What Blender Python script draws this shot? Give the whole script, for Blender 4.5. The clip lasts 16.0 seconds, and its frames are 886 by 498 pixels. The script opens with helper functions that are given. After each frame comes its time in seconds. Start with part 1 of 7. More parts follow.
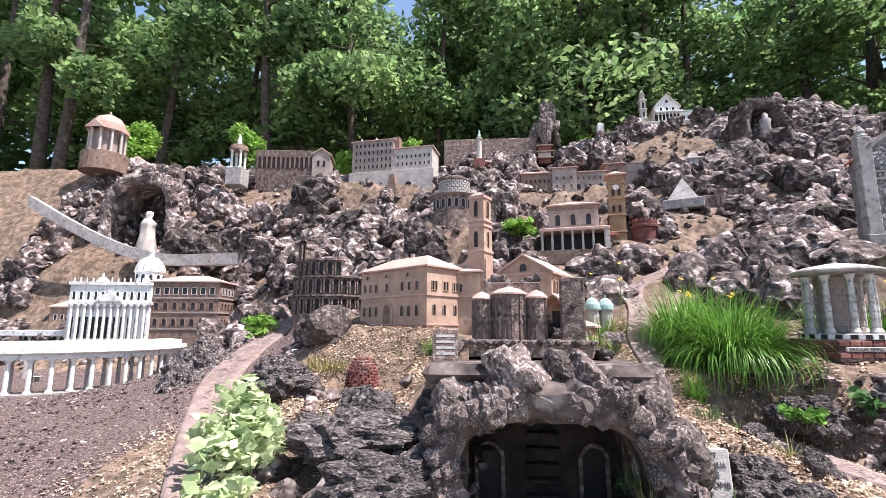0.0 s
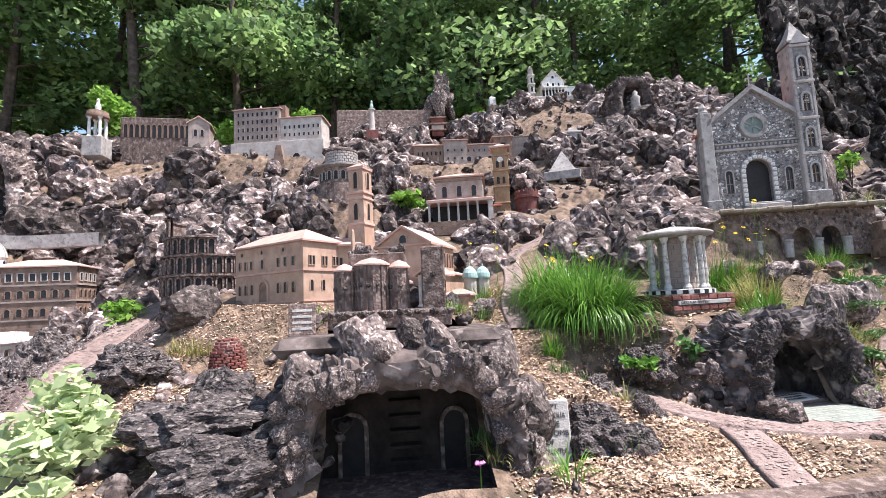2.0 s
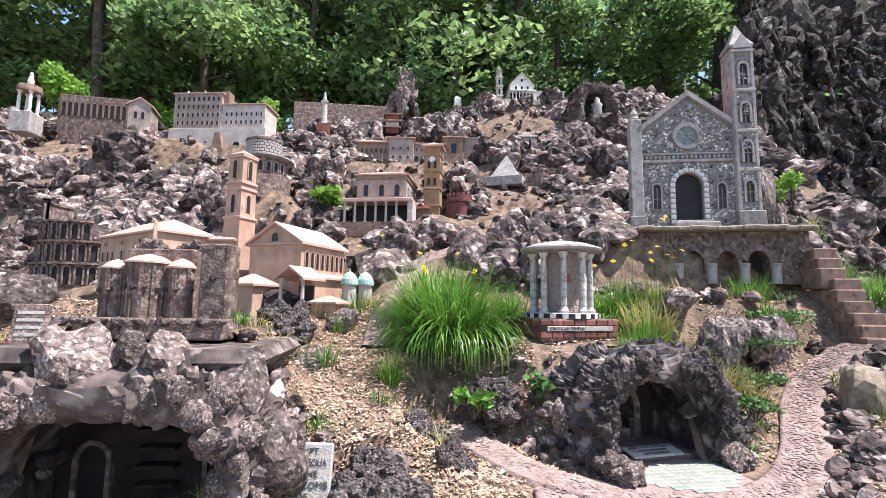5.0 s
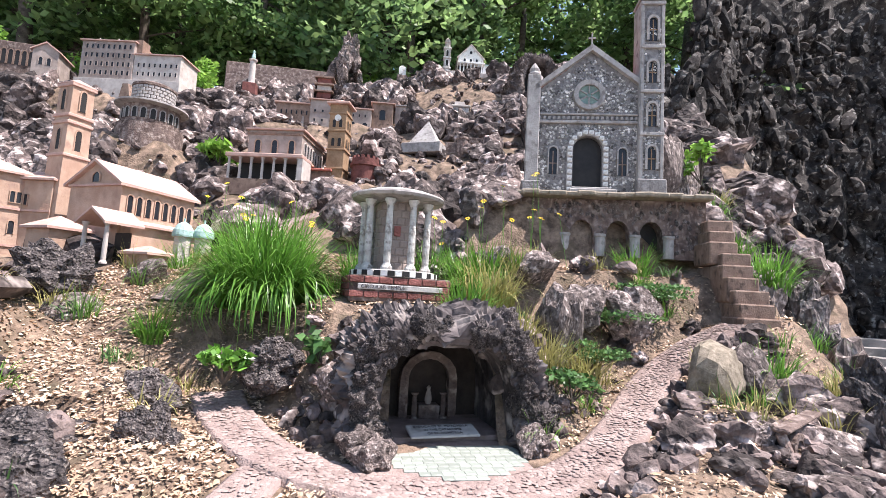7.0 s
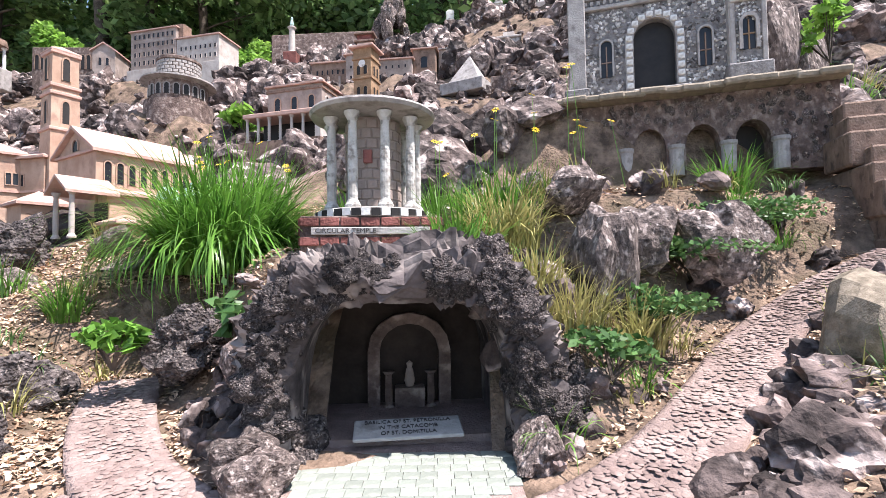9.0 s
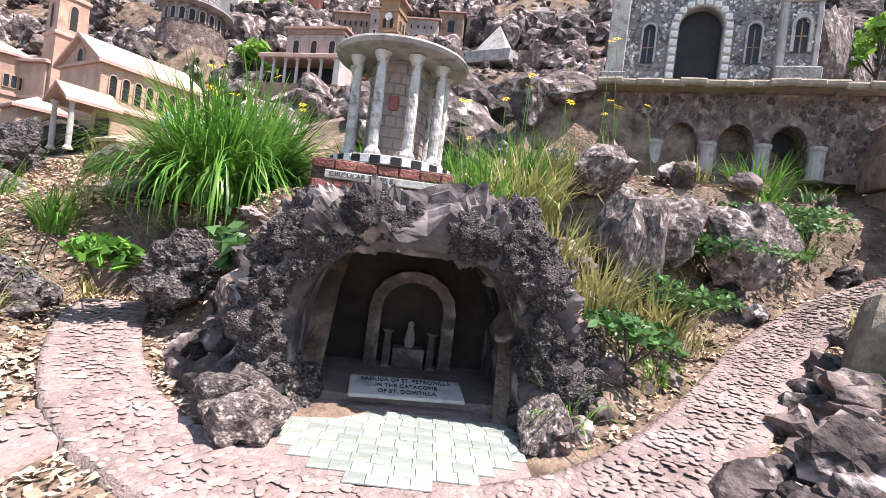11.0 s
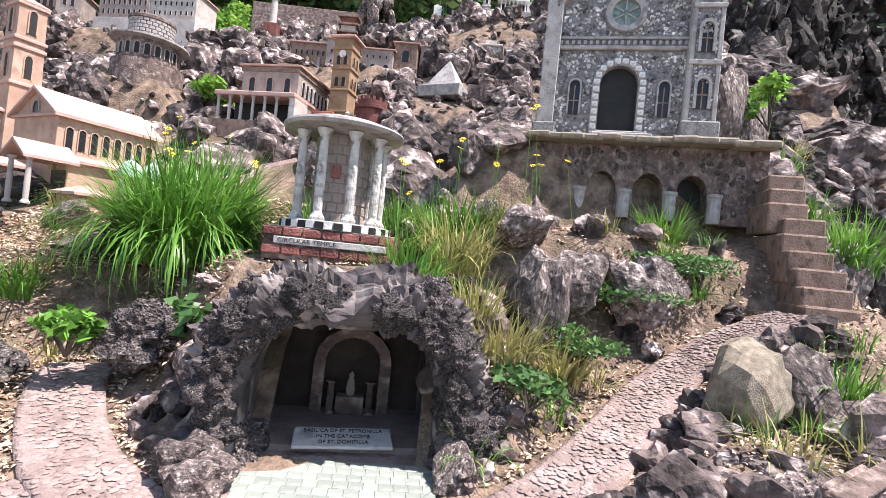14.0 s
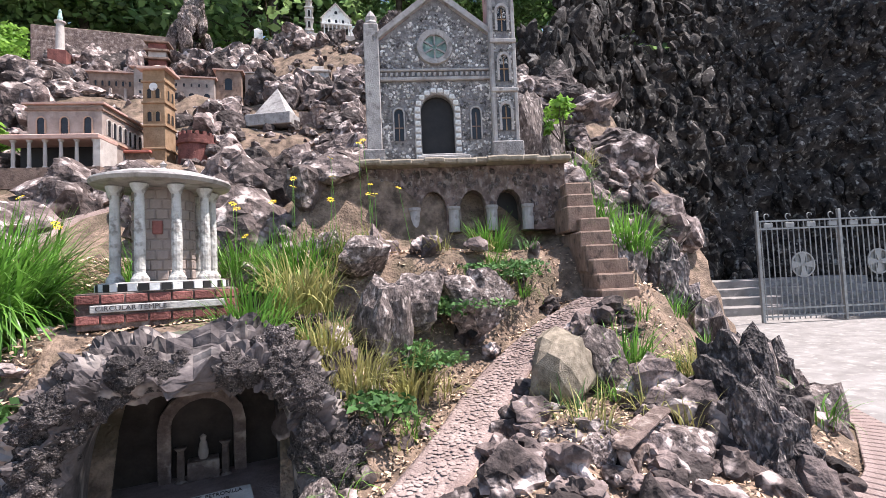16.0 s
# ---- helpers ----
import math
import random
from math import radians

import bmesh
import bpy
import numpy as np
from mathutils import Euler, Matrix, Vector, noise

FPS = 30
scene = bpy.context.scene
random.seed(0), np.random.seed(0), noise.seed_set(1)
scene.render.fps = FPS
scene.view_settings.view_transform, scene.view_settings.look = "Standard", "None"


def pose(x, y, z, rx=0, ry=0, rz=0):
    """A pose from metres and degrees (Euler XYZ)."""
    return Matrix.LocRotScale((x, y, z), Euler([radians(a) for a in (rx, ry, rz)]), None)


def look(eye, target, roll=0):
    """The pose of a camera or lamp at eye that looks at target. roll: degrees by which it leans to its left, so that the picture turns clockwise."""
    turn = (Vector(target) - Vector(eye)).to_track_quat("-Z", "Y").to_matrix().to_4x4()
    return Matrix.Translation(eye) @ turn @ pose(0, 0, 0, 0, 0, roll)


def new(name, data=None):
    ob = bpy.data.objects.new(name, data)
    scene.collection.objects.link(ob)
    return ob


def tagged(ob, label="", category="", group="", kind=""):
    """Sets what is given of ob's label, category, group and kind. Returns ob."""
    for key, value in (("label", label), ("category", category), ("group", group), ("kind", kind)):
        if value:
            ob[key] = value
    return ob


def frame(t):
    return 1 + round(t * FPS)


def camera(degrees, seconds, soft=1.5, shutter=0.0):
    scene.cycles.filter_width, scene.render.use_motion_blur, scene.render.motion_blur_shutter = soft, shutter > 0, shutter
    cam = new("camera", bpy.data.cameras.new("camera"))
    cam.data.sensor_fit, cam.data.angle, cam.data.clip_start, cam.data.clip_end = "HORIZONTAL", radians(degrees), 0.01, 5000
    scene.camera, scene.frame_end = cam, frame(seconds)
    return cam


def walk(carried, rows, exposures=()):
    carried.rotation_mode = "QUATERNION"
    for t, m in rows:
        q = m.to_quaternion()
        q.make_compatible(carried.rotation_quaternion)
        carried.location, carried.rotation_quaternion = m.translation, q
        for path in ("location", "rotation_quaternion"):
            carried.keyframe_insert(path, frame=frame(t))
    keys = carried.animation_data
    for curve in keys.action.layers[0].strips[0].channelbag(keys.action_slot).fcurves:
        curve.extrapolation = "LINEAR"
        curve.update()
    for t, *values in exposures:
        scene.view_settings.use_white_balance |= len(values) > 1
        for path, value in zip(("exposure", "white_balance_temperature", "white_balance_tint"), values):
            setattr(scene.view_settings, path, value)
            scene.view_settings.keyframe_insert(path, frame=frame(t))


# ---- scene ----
cam = camera(85.5, 16.0, soft=0.8)
PATH = [
    (0, (0.131, -1.090, 1.313), (-0.028, 0.876, 1.641), 0.28),
    (0.5, (0.176, -1.094, 1.316), (0.074, 0.876, 1.644), -0.19),
    (1, (0.223, -1.099, 1.315), (0.215, 0.875, 1.633), -0.73),
    (1.5, (0.297, -1.133, 1.303), (0.356, 0.844, 1.599), -0.86),
    (2, (0.493, -1.041, 1.284), (0.702, 0.936, 1.499), -2.71),
    (2.5, (0.819, -0.832, 1.317), (1.119, 1.138, 1.481), -5.92),
    (3, (0.979, -0.731, 1.340), (1.361, 1.222, 1.540), -6.95),
    (3.2, (1.027, -0.721, 1.342), (1.440, 1.227, 1.530), -7.05),
    (5.3, (2.065, -0.526, 1.332), (2.261, 1.450, 1.571), 1.60),
    (5.5, (2.215, -0.432, 1.321), (2.443, 1.540, 1.567), 1.80),
    (6, (2.522, -0.351, 1.263), (2.964, 1.587, 1.489), -0.20),
    (6.5, (2.876, -0.261, 1.210), (3.275, 1.685, 1.448), 2.09),
    (7, (3.174, -0.126, 1.122), (3.431, 1.847, 1.322), 3.33),
    (7.5, (3.394, 0.171, 1.143), (3.614, 2.155, 1.272), 4.29),
    (8, (3.613, 0.488, 1.067), (3.723, 2.483, 1.154), 3.37),
    (8.5, (3.809, 0.682, 1.042), (3.746, 2.680, 1.107), 0.47),
    (9, (3.827, 0.795, 0.979), (3.702, 2.789, 1.056), -0.89),
    (9.5, (3.746, 0.880, 0.917), (3.674, 2.878, 0.958), 2.85),
    (10, (3.730, 0.909, 0.906), (3.659, 2.908, 0.920), 5.35),
    (12.5, (3.707, 0.892, 0.910), (3.612, 2.889, 0.870), 7.48),
    (13, (3.740, 0.833, 0.972), (3.641, 2.831, 0.945), 6.75),
    (13.5, (3.808, 0.761, 1.074), (3.742, 2.760, 1.060), 6.43),
    (14, (3.861, 0.601, 1.173), (3.903, 2.601, 1.198), 5.95),
    (14.5, (3.918, 0.509, 1.246), (4.208, 2.487, 1.302), 3.84),
    (15, (3.923, 0.472, 1.260), (4.454, 2.400, 1.293), 0.22),
    (15.5, (3.924, 0.426, 1.274), (4.544, 2.326, 1.349), -0.95),
    (16, (3.944, 0.422, 1.269), (4.552, 2.325, 1.366), -2.50),
]
EXPOSURES = [(0.0, 1.15), (5.0, 1.2), (8.0, 1.3), (13.0, 1.3), (16.0, 1.15)]
walk(cam, [(t, look(eye, target, roll)) for t, eye, target, roll in PATH], EXPOSURES)

# ---- light ----
SUN_TO = Vector((0.42, -0.13, 0.90)).normalized()
world = bpy.data.worlds.new("sky")
scene.world = world
world.use_nodes = True
wn = world.node_tree.nodes
sky = wn.new("ShaderNodeTexSky")
sky.sky_type, sky.sun_disc = "NISHITA", False
sky.sun_elevation = math.asin(SUN_TO.z)
sky.sun_rotation = math.atan2(SUN_TO.x, SUN_TO.y)
world.node_tree.links.new(sky.outputs[0], wn["Background"].inputs[0])
wn["Background"].inputs[1].default_value = 0.125
sun = new("sun", bpy.data.lights.new("sun", "SUN"))
sun.data.energy, sun.data.angle, sun.data.color = 5.0, radians(0.6), (1.0, 0.925, 0.92)
sun.rotation_euler = SUN_TO.to_track_quat("Z", "Y").to_euler()
sun.location = (0, 0, 30)


# ---- materials ----
def material(name, low, high, scale=6.0, rough=0.85, bump=0.3, bump_scale=60.0, vary=0.0, metal=0.0, spots=None, island=False, coords="Object", through_light=0.0, pores=0.0):
    """Two-scale procedural surface: low and high are colours, vary shifts the tone piece by piece, spots is (colour, scale, amount)."""
    m = bpy.data.materials.new(name)
    m.use_nodes = True
    n, l = m.node_tree.nodes, m.node_tree.links
    b = n["Principled BSDF"]
    b.inputs["Roughness"].default_value, b.inputs["Metallic"].default_value = rough, metal
    b.inputs["Specular IOR Level"].default_value = 0.3
    geo = n.new("ShaderNodeTexCoord")
    src = geo.outputs[coords]
    big = n.new("ShaderNodeTexNoise")
    big.inputs["Scale"].default_value, big.inputs["Detail"].default_value, big.inputs["Roughness"].default_value = scale, 6, 0.65
    l.new(src, big.inputs["Vector"])
    ramp = n.new("ShaderNodeValToRGB")
    ramp.color_ramp.elements[0].position, ramp.color_ramp.elements[1].position = 0.36, 0.66
    ramp.color_ramp.elements[0].color, ramp.color_ramp.elements[1].color = (*low, 1), (*high, 1)
    l.new(big.outputs["Fac"], ramp.inputs[0])
    out = ramp.outputs[0]
    if spots:
        v = n.new("ShaderNodeTexNoise")
        v.inputs["Scale"].default_value, v.inputs["Detail"].default_value = spots[1], 3
        l.new(src, v.inputs["Vector"])
        r2 = n.new("ShaderNodeValToRGB")
        r2.color_ramp.elements[0].position, r2.color_ramp.elements[1].position = 0.6 - 0.25 * spots[2], 0.72 - 0.2 * spots[2]
        l.new(v.outputs["Fac"], r2.inputs[0])
        mix = n.new("ShaderNodeMixRGB")
        mix.inputs[2].default_value = (*spots[0], 1)
        l.new(r2.outputs[0], mix.inputs[0])
        l.new(out, mix.inputs[1])
        out = mix.outputs[0]
    if vary:
        if island:
            rnd = n.new("ShaderNodeNewGeometry").outputs["Random Per Island"]
        else:
            rnd = n.new("ShaderNodeObjectInfo").outputs["Random"]
        mp = n.new("ShaderNodeMapRange")
        mp.inputs["To Min"].default_value, mp.inputs["To Max"].default_value = 1 - vary, 1 + vary
        l.new(rnd, mp.inputs["Value"])
        hsv = n.new("ShaderNodeHueSaturation")
        l.new(mp.outputs[0], hsv.inputs["Value"])
        l.new(out, hsv.inputs["Color"])
        out = hsv.outputs[0]
    l.new(out, b.inputs["Base Color"])
    if bump:
        fine = n.new("ShaderNodeTexNoise")
        fine.inputs["Scale"].default_value, fine.inputs["Detail"].default_value = bump_scale, 5
        l.new(src, fine.inputs["Vector"])
        bp = n.new("ShaderNodeBump")
        bp.inputs["Strength"].default_value, bp.inputs["Distance"].default_value = bump, 0.02
        high = fine.outputs["Fac"]
        if pores:
            cell = n.new("ShaderNodeTexVoronoi")
            cell.inputs["Scale"].default_value = pores
            l.new(src, cell.inputs["Vector"])
            add = n.new("ShaderNodeMath")
            add.operation = "ADD"
            l.new(high, add.inputs[0])
            l.new(cell.outputs["Distance"], add.inputs[1])
            high = add.outputs[0]
        l.new(high, bp.inputs["Height"])
        l.new(bp.outputs[0], b.inputs["Normal"])
    if through_light:
        tr = n.new("ShaderNodeBsdfTranslucent")
        l.new(out, tr.inputs["Color"])
        mx = n.new("ShaderNodeMixShader")
        mx.inputs[0].default_value = through_light
        l.new(b.outputs[0], mx.inputs[1])
        l.new(tr.outputs[0], mx.inputs[2])
        l.new(mx.outputs[0], n["Material Output"].inputs["Surface"])
    return m


M_ROCK = material("weathered_rock", (0.036, 0.028, 0.026), (0.22, 0.172, 0.156), 4, 0.9, 0.9, 9, 0.5, spots=((0.42, 0.35, 0.32), 6, 0.25))
M_ROCKS = material("heaped_rock", (0.025, 0.019, 0.018), (0.178, 0.135, 0.124), 6, 0.9, 0.9, 34, 0.7, island=True, spots=((0.46, 0.38, 0.35), 9, 0.26), pores=14)
M_LAVA = material("dark_porous_rock", (0.022, 0.018, 0.018), (0.15, 0.125, 0.122), 5, 0.92, 1.0, 16, 0.35, spots=((0.28, 0.24, 0.22), 9, 0.25), pores=11)
M_TANROCK = material("tan_faceted_rock", (0.14, 0.115, 0.085), (0.3, 0.25, 0.19), 6, 0.85, 0.5, 40)
# dark rock, deepened further in colour to carry the cliff's shade
M_CLIFF = material("shaded_cliff_rock", (0.008, 0.006, 0.006), (0.058, 0.048, 0.042), 5, 0.92, 1.0, 30, 0.75, island=True, spots=((0.22, 0.2, 0.18), 7, 0.14))
M_SOIL = material("leaf_littered_soil", (0.075, 0.052, 0.038), (0.29, 0.205, 0.15), 9, 0.95, 0.9, 55, spots=((0.1, 0.075, 0.05), 5, 0.3))
M_GRAVEL = material("brown_gravel", (0.035, 0.024, 0.022), (0.16, 0.11, 0.1), 25, 0.95, 0.9, 90, spots=((0.34, 0.27, 0.25), 70, 0.25))
M_PAVE = material("pale_concrete_paving", (0.18, 0.165, 0.155), (0.27, 0.25, 0.238), 3, 0.9, 0.25, 80, spots=((0.33, 0.3, 0.28), 9, 0.2))
M_CHIP = material("dry_leaf", (0.36, 0.24, 0.16), (0.66, 0.5, 0.37), 3, 0.9, 0, 50, 0.45, island=True)
M_MORTAR = material("pinkish_mortar", (0.2, 0.145, 0.13), (0.33, 0.25, 0.225), 8, 0.92, 0.6, 90, spots=((0.2, 0.15, 0.13), 6, 0.25))
M_PEBBLE = material("pale_pebble", (0.2, 0.143, 0.128), (0.34, 0.262, 0.236), 4, 0.75, 0.15, 80, 0.22)
M_PEBBLES = material("pale_pebbles", (0.2, 0.143, 0.128), (0.34, 0.262, 0.236), 4, 0.75, 0.15, 80, 0.22, island=True)
M_PINK = material("pink_plaster", (0.34, 0.22, 0.16), (0.47, 0.335, 0.255), 5, 0.85, 0.25, 70, spots=((0.32, 0.21, 0.16), 9, 0.18))
M_ROSE = material("rose_roof", (0.4, 0.25, 0.21), (0.54, 0.37, 0.31), 6, 0.85, 0.25, 60, spots=((0.42, 0.28, 0.23), 12, 0.2))
M_GREYWALL = material("grey_plaster", (0.24, 0.19, 0.165), (0.39, 0.325, 0.29), 6, 0.88, 0.3, 70, spots=((0.24, 0.19, 0.17), 9, 0.2))
M_PALEWALL = material("pale_plaster", (0.38, 0.33, 0.3), (0.54, 0.49, 0.45), 6, 0.85, 0.25, 70, spots=((0.36, 0.31, 0.28), 9, 0.2))
M_WHITE = material("white_painted_cement", (0.58, 0.57, 0.55), (0.8, 0.79, 0.77), 8, 0.75, 0.25, 70, spots=((0.4, 0.37, 0.34), 16, 0.25))
M_OLDWHITE = material("stained_white_cement", (0.34, 0.32, 0.29), (0.58, 0.56, 0.53), 14, 0.85, 0.5, 60, spots=((0.2, 0.18, 0.16), 22, 0.3))
M_BROWN = material("brown_stucco", (0.16, 0.105, 0.08), (0.29, 0.2, 0.155), 8, 0.88, 0.4, 70, spots=((0.1, 0.07, 0.055), 12, 0.2))
M_OCHRE = material("ochre_brown_stucco", (0.22, 0.135, 0.075), (0.36, 0.24, 0.15), 8, 0.88, 0.3, 70)
M_BRICK = material("dark_red_brick", (0.12, 0.045, 0.038), (0.26, 0.1, 0.085), 9, 0.88, 0.5, 80, 0.3)
M_REDTILE = material("red_roof_tile", (0.4, 0.12, 0.09), (0.52, 0.2, 0.15), 12, 0.8, 0.3, 60, 0.2)
M_RUIN = material("ruined_brown_stone", (0.08, 0.055, 0.048), (0.24, 0.175, 0.15), 9, 0.92, 0.8, 50, 0.2, spots=((0.3, 0.24, 0.21), 18, 0.3))
# near-black: painted shade inside openings, and the temple's black rim tiles
M_DARK = material("recess_shade_and_black_tile", (0.012, 0.011, 0.012), (0.03, 0.026, 0.024), 5, 0.6, 0.1, 40)
# brown wall darkened in its colour to carry the cave's deep shade
M_CAVE = material("shaded_brown_wall", (0.02, 0.015, 0.013), (0.06, 0.045, 0.038), 6, 0.9, 0.4, 50)
M_GLASS = material("dark_window", (0.012, 0.014, 0.018), (0.035, 0.035, 0.04), 6, 0.25, 0, 40)
M_STONE = material("grey_cut_stone", (0.26, 0.24, 0.23), (0.42, 0.39, 0.37), 9, 0.88, 0.4, 80, spots=((0.2, 0.18, 0.17), 14, 0.2))
M_MOSAIC = material("grey_chapel_mortar", (0.13, 0.12, 0.12), (0.29, 0.275, 0.27), 20, 0.85, 0.7, 70)
M_SHARD = material("set_stone_chips", (0.08, 0.07, 0.072), (0.66, 0.63, 0.6), 9, 0.6, 0.3, 70, 0.75, island=True)
M_SIGN = material("pale_sign_slab", (0.36, 0.34, 0.32), (0.52, 0.49, 0.46), 10, 0.85, 0.3, 80, spots=((0.24, 0.22, 0.2), 9, 0.2))
M_INK = material("incised_letters", (0.04, 0.035, 0.035), (0.08, 0.07, 0.07), 9, 0.9, 0)
M_TILE = material("pale_green_floor_tile", (0.21, 0.235, 0.205), (0.31, 0.33, 0.29), 10, 0.5, 0.15, 60, 0.14, spots=((0.4, 0.42, 0.36), 20, 0.15))
M_GREENDOME = material("verdigris_dome", (0.24, 0.36, 0.33), (0.4, 0.52, 0.48), 9, 0.7, 0.2, 60)
M_IRON = material("grey_painted_iron", (0.2, 0.2, 0.2), (0.34, 0.34, 0.33), 9, 0.55, 0.1, 60, metal=0.3)
M_BARK = material("tree_bark", (0.045, 0.035, 0.028), (0.13, 0.105, 0.085), 7, 0.95, 0.9, 30)
M_TIMBER = material("weathered_timber", (0.1, 0.075, 0.06), (0.24, 0.19, 0.155), 9, 0.92, 0.5, 60)
M_LEAF = material("woodland_leaf", (0.095, 0.18, 0.068), (0.27, 0.385, 0.145), 0.8, 0.5, 0, 40, 0.55, island=True, through_light=0.55)
M_LEAFB = material("sunlit_young_leaf", (0.16, 0.32, 0.05), (0.3, 0.48, 0.1), 1.5, 0.55, 0, 40, 0.35, island=True, through_light=0.5)
M_LEAFW = material("pale_variegated_leaf", (0.36, 0.46, 0.22), (0.6, 0.66, 0.4), 4, 0.55, 0, 40, 0.3, island=True, through_light=0.35)
M_BLADE = material("grass_blade", (0.07, 0.175, 0.022), (0.18, 0.35, 0.065), 3, 0.35, 0, 40, 0.45, island=True, through_light=0.3)
M_DRYBLADE = material("dry_grass_blade", (0.22, 0.22, 0.07), (0.42, 0.37, 0.16), 3, 0.6, 0, 40, 0.4, island=True, through_light=0.3)
M_IVY = material("ivy_leaf", (0.045, 0.11, 0.03), (0.12, 0.22, 0.07), 5, 0.45, 0, 40, 0.45, island=True, through_light=0.25)
M_YELLOW = material("yellow_petal", (0.75, 0.5, 0.02), (0.85, 0.62, 0.05), 5, 0.5, 0)
M_PINKFLOWER = material("magenta_petal", (0.55, 0.12, 0.45), (0.75, 0.3, 0.65), 5, 0.5, 0)


# ---- mesh helpers ----
def part(name, bm, mat, parent=None, label="", m=None, smooth=False):
    """Links a bmesh as one object, under a thing when a parent is given."""
    if isinstance(bm, bpy.types.Mesh):
        me = bm
    else:
        me = bpy.data.meshes.new(name)
        bm.normal_update()
        bm.to_mesh(me)
        bm.free()
        me.materials.append(mat)
        if smooth:
            me.polygons.foreach_set("use_smooth", [True] * len(me.polygons))
    ob = new(name, me)
    if parent is not None:
        ob.parent = parent
    if m is not None:
        ob.matrix_basis = m
    if label:
        ob["label"] = label
    return ob


def empty(name, m, label, category, group="", kind=""):
    ob = new(name)
    ob.matrix_basis = m
    return tagged(ob, label, category, group, kind)


def box(x0, x1, y0, y1, z0, z1, bevel=0.0, bm=None):
    bm = bm or bmesh.new()
    g = bmesh.ops.create_cube(bm, size=1.0)["verts"]
    bmesh.ops.scale(bm, vec=(x1 - x0, y1 - y0, z1 - z0), verts=g)
    bmesh.ops.translate(bm, vec=((x0 + x1) / 2, (y0 + y1) / 2, (z0 + z1) / 2), verts=g)
    if bevel:
        es = list({e for v in g for e in v.link_edges})
        bmesh.ops.bevel(bm, geom=es, offset=bevel, segments=1, affect="EDGES")
    return bm


def lathe(profile, seg=24, bm=None, x=0.0, y=0.0, arc=(0.0, 2 * math.pi)):
    """Turns a profile of (radius, height) round the upright axis."""
    bm = bm or bmesh.new()
    closed = abs(arc[1] - arc[0] - 2 * math.pi) < 1e-6
    cols = []
    for i in range(seg if closed else seg + 1):
        a = arc[0] + (arc[1] - arc[0]) * i / seg
        cols.append([bm.verts.new((x + r * math.cos(a), y + r * math.sin(a), z)) for r, z in profile])
    n = len(cols)
    for i in range(n if closed else n - 1):
        p, q = cols[i], cols[(i + 1) % n]
        for k in range(len(profile) - 1):
            bm.faces.new((p[k], q[k], q[k + 1], p[k + 1]))
    if closed:
        for k in (0, -1):
            if profile[k][0] > 1e-4:
                f = [c[k] for c in cols]
                bm.faces.new(f if k == -1 else f[::-1])
    return bm


def prism(points, y0, y1, bm=None):
    """Extrudes an outline in x and z along y."""
    bm = bm or bmesh.new()
    a = [bm.verts.new((x, y0, z)) for x, z in points]
    b = [bm.verts.new((x, y1, z)) for x, z in points]
    bm.faces.new(a)
    bm.faces.new(b[::-1])
    for i in range(len(points)):
        j = (i + 1) % len(points)
        bm.faces.new((a[j], a[i], b[i], b[j]))
    return bm


def arch_outline(w, h, n=8):
    r = w / 2
    return [(-r, 0), (r, 0)] + [(r * math.cos(math.pi * i / n), h - r + r * math.sin(math.pi * i / n)) for i in range(n + 1)]


def arch_frame(w, h, t, y0, y1, n=8):
    """A surround of width t round an arched opening."""
    bm = bmesh.new()
    r = w / 2
    inner = [(r, 0)] + [(r * math.cos(math.pi * i / n), h - r + r * math.sin(math.pi * i / n)) for i in range(n + 1)] + [(-r, 0)]
    q = r + t
    outer = [(q, 0)] + [(q * math.cos(math.pi * i / n), h - r + q * math.sin(math.pi * i / n)) for i in range(n + 1)] + [(-q, 0)]
    rings = [[bm.verts.new((x, y, z)) for x, z in o] for o in (inner, outer) for y in (y0, y1)]
    i0, i1, o0, o1 = rings
    for k in range(len(inner) - 1):
        bm.faces.new((i0[k], o0[k], o0[k + 1], i0[k + 1]))
        bm.faces.new((o0[k], o1[k], o1[k + 1], o0[k + 1]))
        bm.faces.new((i1[k], i0[k], i0[k + 1], i1[k + 1]))
    return bm


MESHES = {}


def shared(key, make, mat):
    if key not in MESHES:
        bm = make()
        me = bpy.data.meshes.new(key[0])
        bm.normal_update()
        bm.to_mesh(me)
        bm.free()
        me.materials.append(mat)
        MESHES[key] = me
    return MESHES[key]


def face_pose(side, w, d, u, z):
    """The pose of a fitting on the front, right, left or back wall of a w by d block."""
    if side == "f":
        return pose(u, 0, z)
    if side == "r":
        return pose(w, u, z, 0, 0, 90)
    if side == "l":
        return pose(0, d - u, z, 0, 0, -90)
    return pose(w - u, d, z, 0, 0, 180)


